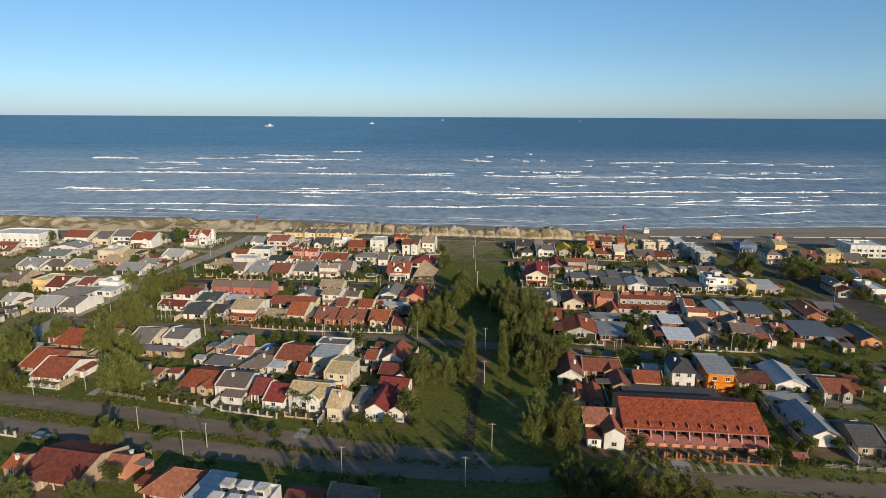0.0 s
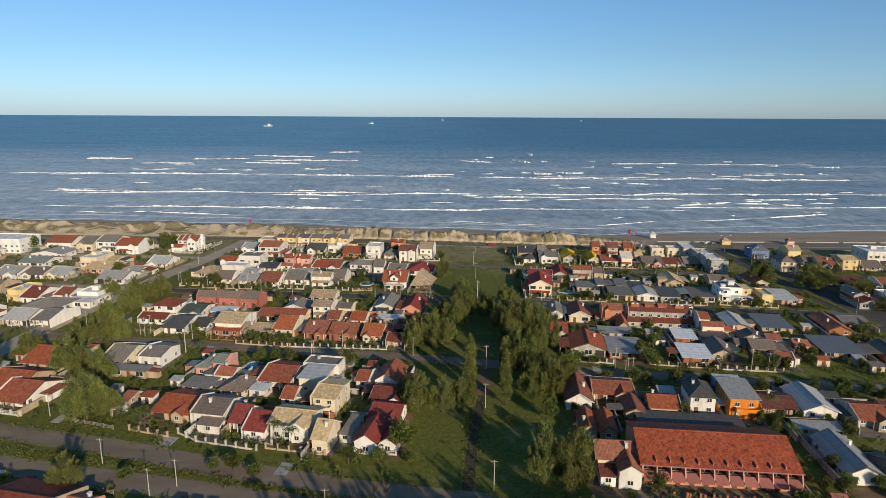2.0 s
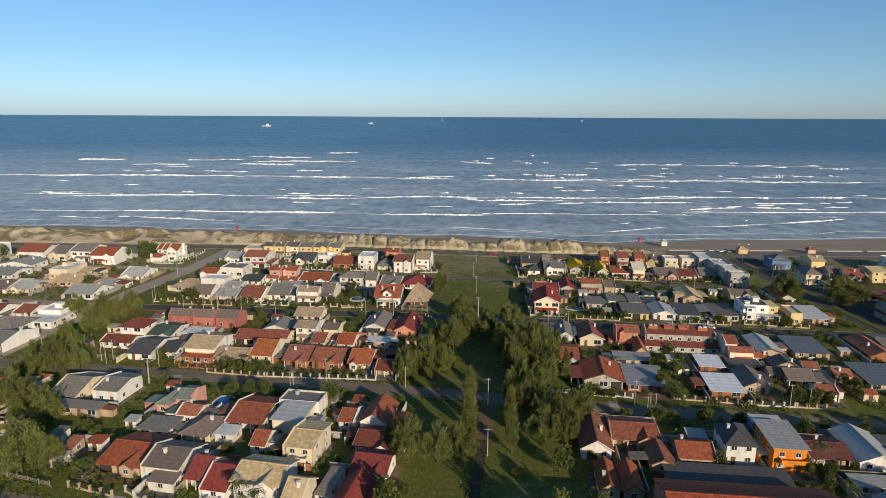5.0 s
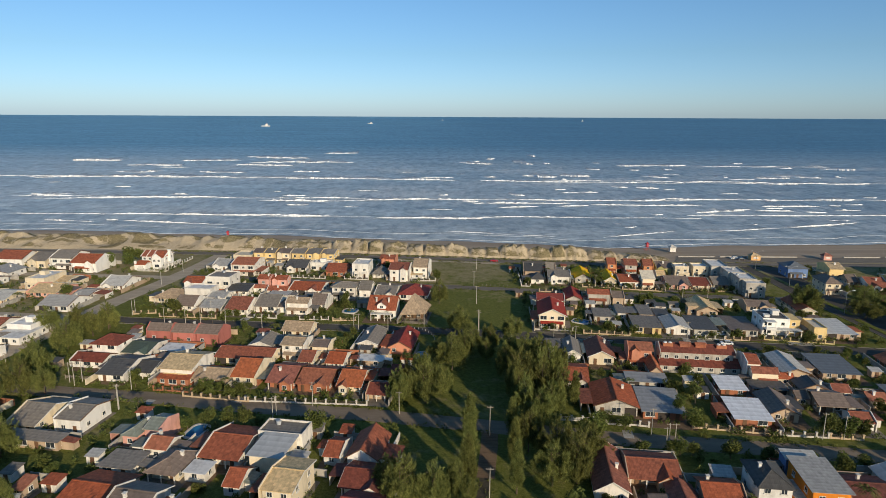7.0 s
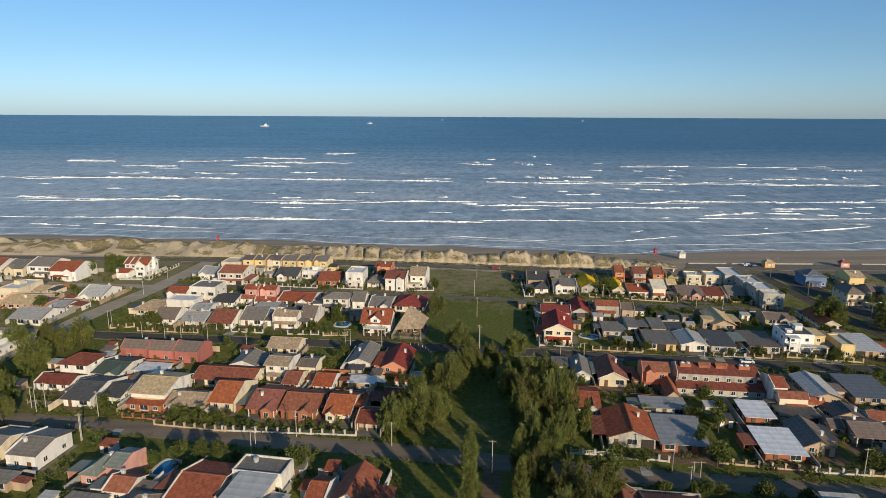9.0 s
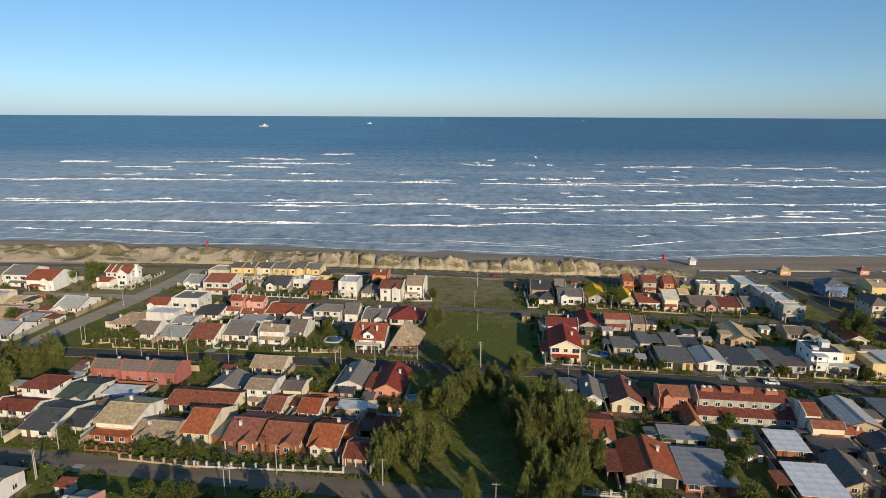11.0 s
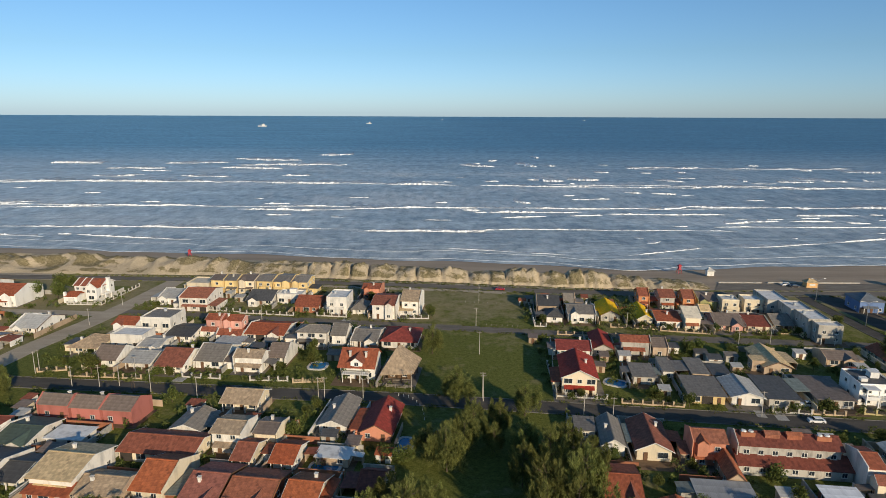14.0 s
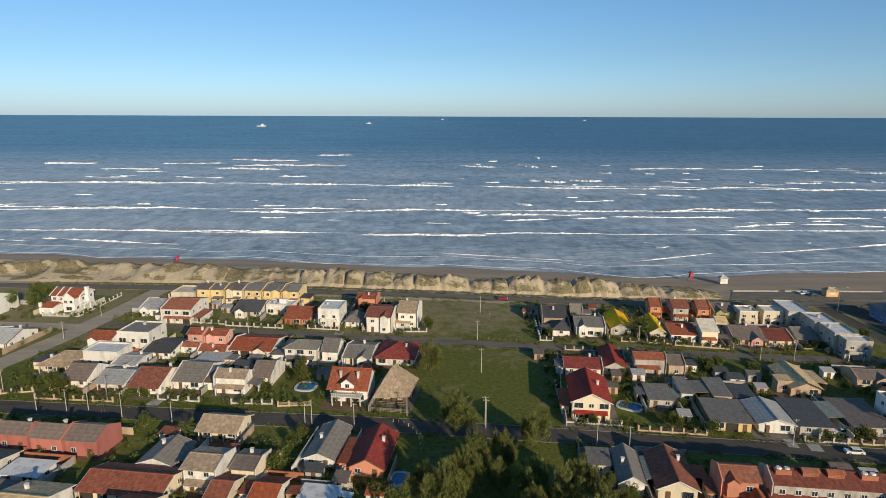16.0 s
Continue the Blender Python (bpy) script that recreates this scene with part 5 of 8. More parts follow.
h = house(107.9, 310.4, 9.5, 17.0, -6.2, 2.6, 2.0, "gy", "tan", "tan")
house(102.3, 307.1, 4.5, 4.5, -6.1, 3.8, 0.2, "flat", "tan", "tan", h)
house(-107.2, 311.5, 8.9, 11.7, -5.8, 2.4, 3.0, "gx", "brown", "white")
house(-160.8, 311.7, 13.6, 15.4, -5.8, 2.6, 2.5, "gx", "lightgrey", "bright")
house(149.1, 312.0, 7.5, 18.0, -6.1, 2.4, 1.8, "gy", "red", "cream")
house(-73.2, 312.6, 9.9, 15.7, -5.8, 2.6, 3.0, "gx", "grey", "white")
house(131.6, 313.3, 10.1, 9.7, -6.1, 2.6, 1.5, "gx", "brown", "tan")
house(-52.5, 314.1, 6.5, 11.7, -5.8, 2.6, 3.0, "gx", "brown", "white")
house(192.5, 314.2, 15.2, 15.0, -6.1, 2.4, 1.3, "gx", "maroon", "white")
house(-215.5, 318.9, 11.8, 16.5, -5.7, 3, 2.4, "gx", "lightgrey", "bright")
house(-203.4, 320.4, 11.6, 16.5, -5.7, 2.4, 2.0, "gx", "brown", "bright")
house(-191.8, 320.7, 11.3, 16.5, -5.7, 2.4, 2.1, "gx", "lightgrey", "cream")
house(66.8, 320.8, 10.0, 6.3, -6.0, 5, 1.4, "gx", "red", "white")
house(74.9, 321.1, 5.2, 10.0, -6.0, 3.8, 1.7, "gx", "brown", "tan")
house(45.9, 321.3, 12.0, 10.9, -6.0, 2.7, 1.6, "gx", "scarlet", "white")
house(-120.0, 321.7, 10.4, 13.0, -5.7, 2.8, 2.3, "hip", "thatch", "cream")
house(-98.2, 322.2, 8.0, 11.0, -5.6, 2.8, 1.0, "gx", "lightgrey", "white")
house(-73.2, 324.8, 9.8, 8.1, -5.6, 2.4, 0.1, "flat", "lightgrey", "white")
house(56.4, 325.1, 7.4, 16.4, -6.0, 2.7, 1.8, "gy", "scarlet", "white")
house(-158.4, 325.4, 8.2, 11.9, -5.6, 2.4, 1.2, "gx", "lightgrey", "bright")
house(-107.9, 325.6, 11.7, 8.2, -5.6, 5, 0.2, "flat", "white", "white")
house(-44.5, 328.2, 11.5, 8.4, -5.5, 5.5, 1.6, "hip", "grey", "white")
house(-25.6, 330.1, 9.5, 15.3, -5.6, 3, 1.8, "gx", "grey", "white")
house(-35.1, 330.3, 5.7, 10.3, -5.5, 4, 3.0, "gx", "grey", "white")
house(-13.5, 330.6, 13.5, 15.0, -5.5, 2.6, 2.9, "hip", "scarlet", "white")
house(-177.7, 331.7, 14.0, 16.5, -5.5, 2.4, 2.1, "gx", "tan", "pink")
house(-75.4, 332.0, 9.5, 5.1, -5.5, 2.4, 1.4, "gx", "red", "white")
house(140.2, 332.9, 8.5, 5.3, -5.8, 6.5, 0.2, "flat", "white", "offwhite")
house(-84.4, 334.7, 6.0, 2.5, -5.4, 2.4, 1.2, "gx", "red", "white")
house(-92.8, 335.0, 10.5, 14.0, -5.5, 2.4, 1.2, "gx", "darkgrey", "white")
house(-62.3, 337.0, 15.1, 15.3, -5.5, 2.7, 1.8, "gx", "red", "white")
house(-114.3, 337.8, 9.7, 10.3, -5.4, 5, 1.6, "gx", "red", "bright")
house(-75.8, 338.4, 7.9, 7.2, -5.4, 6, 1.2, "gx", "red", "pink")
house(-83.2, 339.5, 6.0, 7.5, -5.4, 6, 1.2, "gx", "red", "pink")
house(-103.3, 339.8, 11.4, 11.3, -5.4, 7, 0.4, "flat", "grey", "white")
house(139.6, 341.7, 7.8, 11.7, -5.8, 7, 0.2, "flat", "white", "offwhite")
house(178.8, 342.1, 7.8, 14.0, -5.8, 5.4, 2.5, "hip", "brown", "cream")
house(-152.3, 343.1, 10.7, 16.5, -5.4, 2.7, 2.7, "gx", "lightgrey", "bright")
house(-219.0, 343.6, 15.2, 16.5, -5.4, 2.7, 1.9, "gx", "greenish", "bright")
house(224.5, 344.3, 10.8, 16.5, -5.8, 2.4, 2.3, "gx", "brown", "cream")
house(-189.2, 344.9, 9.5, 15.1, -5.4, 5, 0.2, "flat", "white", "cream")
house(214.6, 346.9, 8.9, 14.2, -5.7, 5.5, 1.2, "gx", "tan", "yellow")
house(96.4, 347.3, 6.4, 8.0, -5.7, 5, 2.5, "sh", "cream", "cream")
house(204.2, 348.6, 9.3, 16.5, -5.7, 2.4, 2.9, "gx", "red", "white")
house(-180.6, 349.2, 6.4, 11.9, -5.3, 2.4, 1.2, "gx", "tan", "cream")
house(121.3, 349.9, 8.9, 16.0, -5.7, 2.4, 1.8, "gx", "maroon", "cream")
house(131.2, 350.2, 7.7, 14.7, -5.7, 2.4, 2.4, "gx", "grey", "tan")
house(110.7, 350.7, 10.7, 16.2, -5.7, 2.4, 2.4, "gx", "brown", "pink")
house(-251.3, 351.2, 4.5, 10.0, -5.2, 2.7, 1.8, "gx", "red", "bright")
house(139.7, 353.5, 8.2, 11.8, -5.6, 7, 0.2, "flat", "white", "offwhite")
house(88.7, 354.0, 9.8, 15.9, -5.6, 2.9, 1.6, "gx", "red", "white")
house(197.4, 355.2, 5.0, 11.0, -5.6, 2.4, 2.4, "gx", "brown", "tan")
house(45.4, 356.4, 7.1, 9.5, -5.6, 2.4, 2.0, "hip", "darkgrey", "white")
house(56.0, 358.1, 11.0, 14.2, -5.6, 4, 1.6, "gx", "grey", "white")
house(80.7, 358.2, 6.7, 18.0, -5.6, 2.4, 2.0, "gy", "yellowroof", "cream")
h = house(242.1, 360.9, 19.9, 17.0, -5.6, 7, 0.2, "flat", "white", "white")
house(246.1, 366.1, 13.2, 15.7, -5.5, 2.4, 1.0, "gx", "red", "white", h)
house(68.3, 362.2, 8.5, 18.0, -5.6, 2.6, 2.2, "gy", "yellowroof", "white")
house(-223.8, 362.8, 19.4, 13.3, -5.1, 3, 1.8, "gy", "lightgrey", "bright")
house(-22.0, 363.1, 10.2, 16.5, -5.1, 6, 1.6, "gx", "red", "white")
house(107.7, 363.3, 4.5, 8.0, -5.5, 2.8, 1.5, "gx", "tan", "cream")
house(-32.9, 365.1, 6.3, 11.3, -5.1, 2.6, 2.2, "hip", "grey", "white")
house(-261.9, 365.8, 12.3, 8.3, -5.0, 3, 1.3, "gx", "red", "bright")
house(-41.7, 366.5, 8.3, 11.6, -5.0, 7, 0.2, "flat", "white", "white")
house(119.3, 367.1, 6.7, 7.5, -5.4, 6, 0.2, "flat", "white", "cream")
house(128.9, 367.3, 7.5, 7.6, -5.4, 6, 0.2, "flat", "white", "cream")
house(137.1, 367.5, 8.2, 15.3, -5.5, 7, 0.2, "flat", "white", "offwhite")
h = house(-11.7, 367.6, 7.9, 15.1, -5.0, 6, 2.6, "gx", "thatch", "white")
house(-13.5, 365.1, 6.1, 12.3, -5.1, 2.4, 1.3, "gx", "tan", "white", h)
house(44.9, 369.7, 9.4, 16.5, -5.5, 4, 2.2, "gx", "darkgrey", "tan")
house(-54.5, 370.7, 10.7, 16.5, -5.0, 2.7, 2.6, "gx", "red", "brick")
house(198.5, 371.4, 7.4, 13.3, -5.4, 5, 1.9, "gx", "tan", "yellow")
house(179.3, 371.7, 10.8, 12.5, -5.4, 5, 2.3, "hip", "bluemetal", "bluewall")
house(-101.0, 371.8, 12.3, 16.5, -5.0, 6, 2.0, "gx", "orange", "white")
house(104.0, 372.9, 5.1, 10.0, -5.4, 5.4, 2.5, "gx", "red", "orangebrick")
house(95.8, 375.2, 6.7, 12.0, -5.4, 5.4, 2.0, "gx", "red", "white")
house(112.4, 375.2, 8.2, 15.5, -5.4, 4.4, 1.8, "gx", "brown", "olive")
house(54.7, 375.2, 4.9, 10.0, -5.4, 2.4, 3.0, "gx", "grey", "tan")
house(86.3, 376.2, 4.7, 10.0, -5.3, 5.4, 2.3, "gx", "red", "orangebrick")
house(-185.0, 377.3, 14.3, 16.5, -4.9, 5, 3.0, "gx", "red", "bright")
house(-64.8, 378.6, 10.6, 6.7, -4.8, 4, 0.1, "flat", "white", "white")
house(-261.6, 378.7, 30.7, 17.0, -4.9, 8, 0.3, "flat", "white", "bright")
house(-76.4, 379.2, 11.5, 16.5, -4.9, 2.7, 2.5, "gx", "darkgrey", "white")
house(-115.9, 380.4, 8.6, 15.5, -4.9, 3, 2.1, "gx", "lightgrey", "bright")
house(-199.9, 383.3, 12.2, 16.5, -4.8, 6, 2.7, "gx", "grey", "bright")
house(-213.7, 384.9, 10.0, 16.5, -4.8, 4.2, 3.0, "gx", "grey", "cream")
house(-30.3, 386.6, 8.5, 9.5, -4.7, 5, 1.2, "gx", "red", "salmon")
house(-231.0, 387.9, 16.1, 16.5, -4.8, 4.4, 3.0, "gx", "red", "bright")
house(-63.2, 395.3, 7.6, 13.8, -4.7, 6, 1.3, "gx", "grey", "yellow")
house(-71.2, 396.4, 8.4, 14.6, -4.6, 6, 1.2, "gx", "grey", "yellow")
house(-95.2, 396.7, 6.5, 11.7, -4.6, 6, 1.3, "gx", "grey", "yellow")
house(-79.6, 396.5, 8.2, 13.1, -4.6, 6, 1.2, "gx", "grey", "yellow")
house(-87.9, 397.0, 8.2, 13.1, -4.6, 6, 1.2, "gx", "brown", "cream")
house(-101.6, 397.0, 6.4, 11.5, -4.6, 6, 1.2, "gx", "brown", "yellow")
house(-110.7, 397.7, 10.5, 10.8, -4.6, 4, 0.2, "flat", "cream", "cream")


# ---- the long guest house with balconies ----
def guest_house():
    w, d, z, r = 34.2, 20.2, 5.4, 3.4
    root = empty("guest_house", 59.3, 149.3, 0, -5.9, "long two-storey guest house with weathered red tiled roof", "guest house")
    g = Geo()
    g.prism([(-w / 2 + .4, -d / 2 + 1.6, -.3), (w / 2 - .4, -d / 2 + 1.6, -.3), (w / 2 - .4, d / 2 - .4, -.3), (-w / 2 + .4, d / 2 - .4, -.3)],
            [(-w / 2 + .4, -d / 2 + 1.6, z), (w / 2 - .4, -d / 2 + 1.6, z), (w / 2 - .4, d / 2 - .4, z), (-w / 2 + .4, d / 2 - .4, z)])
    for s in (-1, 1):
        p = [(s * (w / 2 - .4), -d / 2 + 1.2, z - .2), (s * (w / 2 - .4), d / 2 - .4, z - .2), (s * (w / 2 - .4), 0, z + r - .3)]
        i = [(q[0] - s * .25, q[1], q[2]) for q in p]
        g.prism(i if s > 0 else p, p if s > 0 else i)
    part("wall", g.mesh("wall", WALL["salmon"]), root)
    g = Geo()
    roof_gable(g, w, d, z, r, True, 0)
    part("roof", g.mesh("roof", ROOF["hostel"]), root, label="stained red clay-tiled roof")
    g = Geo()
    g.box(0, -d / 2 - 0.06, z - 0.12, w + 0.1, 0.12, 0.34)
    part("gutter", g.mesh("gutter", DUSTY), root)
    bays = 11
    bw = (w - 1.0) / bays
    fin = Geo()
    fin.prism([(-.11, -1.5, .15), (.11, -1.5, .15), (.11, 1.5, .15), (-.11, 1.5, .15)], [(-.11, -0.5, 2.55), (.11, -0.5, 2.55), (.11, 1.5, 2.55), (-.11, 1.5, 2.55)])
    fin = fin.mesh("balcony_fin", WALL["pink"])
    aw = Geo()
    aw.slab((-bw / 2 + .1, -1.7, 0), (bw / 2 - .1, -1.7, 0), (bw / 2 - .1, 0.3, 1.15), (-bw / 2 + .1, 0.3, 1.15), .14)
    aw = aw.mesh("awning", DUSTY)
    sl = Geo()
    sl.box(0, 0, 0, bw - .1, 1.9, .2)
    sl.box(0, -.98, .0, bw - .1, .1, .36)
    sl = sl.mesh("balcony_slab", DUSTY)
    dm = Geo()
    dm.prism([(-.16, -1.1, -.5), (.16, -1.1, -.5), (.16, .9, .2), (-.16, .9, .2)], [(-.16, -1.0, .42), (.16, -1.0, .42), (.16, .7, .62), (-.16, .7, .62)])
    dm = dm.mesh("roof_vent", WALL["rosewall"])
    rail = Geo()
    for k in range(9):
        rail.box(-bw / 2 + .3 + k * (bw - .6) / 8, 0, .45, .06, .06, .9)
    rail.box(0, 0, .95, bw - .3, .1, .08)
    rail = rail.mesh("balcony_rail", WOOD)
    for k in range(bays + 1):
        part("balcony_fin", fin, root, (-w / 2 + .5 + bw * k, -d / 2 + .3, 2.7))
    for k in range(bays):
        x = -w / 2 + .5 + bw * (k + .5)
        part("awning", aw, root, (x, -d / 2 - .2, 2.8), label="sloping rose-red awning")
        part("balcony_slab", sl, root, (x, -d / 2 + .6, 2.72))
        part("balcony_rail", rail, root, (x, -d / 2 + .9, 3.0))
        wi = part("window", WIN["wide"][0], root, (x, -d / 2 + 1.6, 4.2))
        part("pane", WIN["wide"][1], wi)
        part("door", DOOR, root, (x + .7, -d / 2 + 1.6, 0))
        wi = part("window", WIN["small"][0], root, (x - .8, -d / 2 + 1.6, 1.5))
        part("pane", WIN["small"][1], wi)
        if k < bays - 1:
            part("roof_vent", dm, root, (-w / 2 + .5 + bw * (k + 1), -d / 2 + 1.6, z + .58), scale=(0.8, 0.75, 0.75))


DUSTY = plaster("dusty_rose_plaster", (0.34, 0.13, 0.105))
ROOF["hostel"] = tiles("stained_clay_tiles", (0.40, 0.078, 0.024), (0.11, 0.035, 0.02), 0.5)
# dark lichen spots scattered over the old tiles
hn, hl = ROOF["hostel"].node_tree.nodes, ROOF["hostel"].node_tree.links
hb = hn["Principled BSDF"]
spots = ramp(hn, hl, noise_node(hn, hl, hn.new("ShaderNodeNewGeometry").outputs["Position"], 1.5, 4, 0.7), [(0.36, (0.42, 0.42, 0.42)), (0.46, (1, 1, 1))])
hl.new(mixc(hn, hl, 1.0, hb.inputs["Base Color"].links[0].from_socket, spots, "MULTIPLY"), hb.inputs["Base Color"])
guest_house()
pillar = Geo()
pillar.box(0, 0, .9, .42, .42, 2.0)
pillar.box(0, 0, 1.95, .52, .52, .12)
pillar = pillar.mesh("gate_pillar", BRICK)
for k in range(12):
    gp = tagged(new("gate_pillar", pillar), "square brick pillar in front of the guest house", "pillar", "guest house pillars")
    gp.location, gp.rotation_euler = (44.5 + 2.7 * k, 136.4 - 0.29 * k, 0), (0, 0, radians(-6))
for k in range(11):
    g = Geo()
    g.prism([(-.55, -2.2, -.1), (.55, -2.2, -.1), (.25, 2.2, -.1), (-.85, 2.2, -.1)], [(-.55, -2.2, .03), (.55, -2.2, .03), (.25, 2.2, .03), (-.85, 2.2, .03)])
    ob = structure("driveway", g, [SANDROAD if k % 3 else CONCRETE], "narrow worn parking strip on the grass verge", "driveway")
    ob.location, ob.rotation_euler = (46.6 + 2.7 * k, 133.6 - 0.29 * k, 0), (0, 0, radians(-6))

g = Geo()
g.prism([(117, 168.5, -.1), (140, 165.5, -.1), (140, 181, -.1), (118, 184, -.1)], [(117, 168.5, .02), (140, 165.5, .02), (140, 181, .02), (118, 184, .02)])
structure("lawn_2", g, [LAWN], "bright green open lawn beside the houses", "lawn")

# ---- chalet with dormer gable, and the thatched timber house beside the field ----
def chalet():
    root = empty("house", -24.7, 301.4, 0, -5.9, "two-storey white chalet with red tiled roof, dormer gable and balcony", "house", "houses of the town")
    PRINTS.append((-24.7, 301.6, 11.9, 14.6, radians(-5.9)))
    g = Geo()
    g.box(0, 1.2, 2.5, 10.8, 9.6, 5.6)
    for s in (-5.4, 5.4):
        p = [(s, -3.6, 5.3), (s, 6.0, 5.3), (s, 1.2, 8.1)]
        q = [(s - math.copysign(.25, s), v[1], v[2]) for v in p]
        g.prism(q if s > 0 else p, p if s > 0 else q)
    part("wall", g.mesh("wall", WALL["bright"]), root)
    g = Geo()
    g.slab((-5.9, -5.4, 4.3), (5.9, -5.4, 4.3), (5.9, 1.2, 8.3), (-5.9, 1.2, 8.3), .18)
    g.slab((5.9, 6.8, 4.9), (-5.9, 6.8, 4.9), (-5.9, 1.2, 8.3), (5.9, 1.2, 8.3), .18)
    g.box(0, 1.2, 8.33, 11.9, .32, .16)
    part("roof", g.mesh("roof", ROOF["red"]), root, label="steep red clay-tiled roof")
    g = Geo()
    g.box(0, -3.3, 5.0, 3.6, 3.0, 2.6)
    g.prism([(-1.8, -4.8, 6.2), (1.8, -4.8, 6.2), (0, -4.8, 7.5)], [(-1.8, -4.5, 6.2), (1.8, -4.5, 6.2), (0, -4.5, 7.5)])
    dormer = part("dormer", g.mesh("dormer", WALL["bright"]), root)
    g = Geo()
    g.slab((-2.4, .6, 5.9), (-2.4, -5.5, 5.9), (0, -5.5, 7.7), (0, .6, 7.7), .16)
    g.slab((2.4, -5.5, 5.9), (2.4, .6, 5.9), (0, .6, 7.7), (0, -5.5, 7.7), .16)
    part("roof", g.mesh("roof", ROOF["red"]), dormer)
    g = Geo()
    g.box(0, -5.3, 2.75, 8.4, 3.0, .22)
    g.box(0, -6.7, 3.7, 8.4, .08, .1)
    for k in range(15):
        g.box(-4.1 + 8.2 * k / 14, -6.7, 3.25, .1, .08, .9)
    balcony = part("balcony", g.mesh("balcony", FRAME), root, label="white railed balcony")
    for x in (-4.0, -1.4, 1.4, 4.0):
        part("pillar", PILLAR, balcony, (x, -6.5, 0), scale=(1.3, 1.3, 1.16))
    for x in (-2.6, 2.4):
        ch = part("chimney", CHIMNEY, root, (x, -1.6, 6.6), scale=(.8, .8, 1.0))
        part("cap", CAP, ch, (0, 0, 1.3))
    for x, y, z, k in ((0, -4.8, 5.3, "small"), (-3.6, -3.6, 4.1, "small"), (3.6, -3.6, 4.1, "small"), (-3.2, -3.6, 1.5, "wide"), (3.2, -3.6, 1.5, "wide")):
        wi = part("window", WIN[k][0], root, (x, y, z))
        part("pane", WIN[k][1], wi)
    part("door", DOOR, root, (0, -3.6, 0))


def thatched_house():
    root = empty("house", -11.6, 300.6, 0, -5.9, "timber house under a big pale thatched roof on posts", "house", "houses of the town")
    PRINTS.append((-11.6, 300.6, 10.0, 14.0, radians(-5.9)))
    g = Geo()
    g.box(-.4, 1.5, 2.3, 7.2, 8.2, 5.2)
    part("wall", g.mesh("wall", WALL["timber"]), root)
    top0, top1 = (-1.6, -1.0, 9.2), (-1.0, 3.4, 9.0)
    eave = [(-5.6, -6.8, 3.0), (4.6, -6.4, 3.7), (5.4, 6.9, 3.2), (-5.2, 7.2, 2.9)]
    for n, (a, b, c, d) in enumerate(((eave[0], eave[1], top0, top0), (eave[1], eave[2], top1, top0), (eave[2], eave[3], top1, top1), (eave[3], eave[0], top0, top1))):
        g = Geo()
        if c == d:
            d = (c[0] - .02, c[1], c[2])
        g.slab(a, b, c, d, .35)
        part("roof", g.mesh("roof", ROOF["thatch"]), root, label="thick pale thatched roof slope")
    post = Geo()
    post.tube((0, 0, -.3), (0, 0, 3.6), .14, .12, 6)
    post = post.mesh("post", BARK)
    for x, y in ((-4.6, -5.8), (-1.8, -5.7), (1.0, -5.6), (3.8, -5.4), (4.4, -1.6), (4.6, 2.4), (-4.9, -1.0)):
        part("post", post, root, (x, y, 0))
    g = Geo()
    g.box(-.3, -4.9, .9, 8.0, .12, .12)
    g.box(-.3, -4.9, .45, 8.0, .1, .1)
    part("rail", g.mesh("rail", GREYWOOD), root)
    for x, z in ((-2.4, 1.5), (1.4, 1.5), (-.6, 4.2)):
        wi = part("window", WIN["small"][0], root, (x, -2.6, z))
        part("pane", WIN["small"][1], wi)


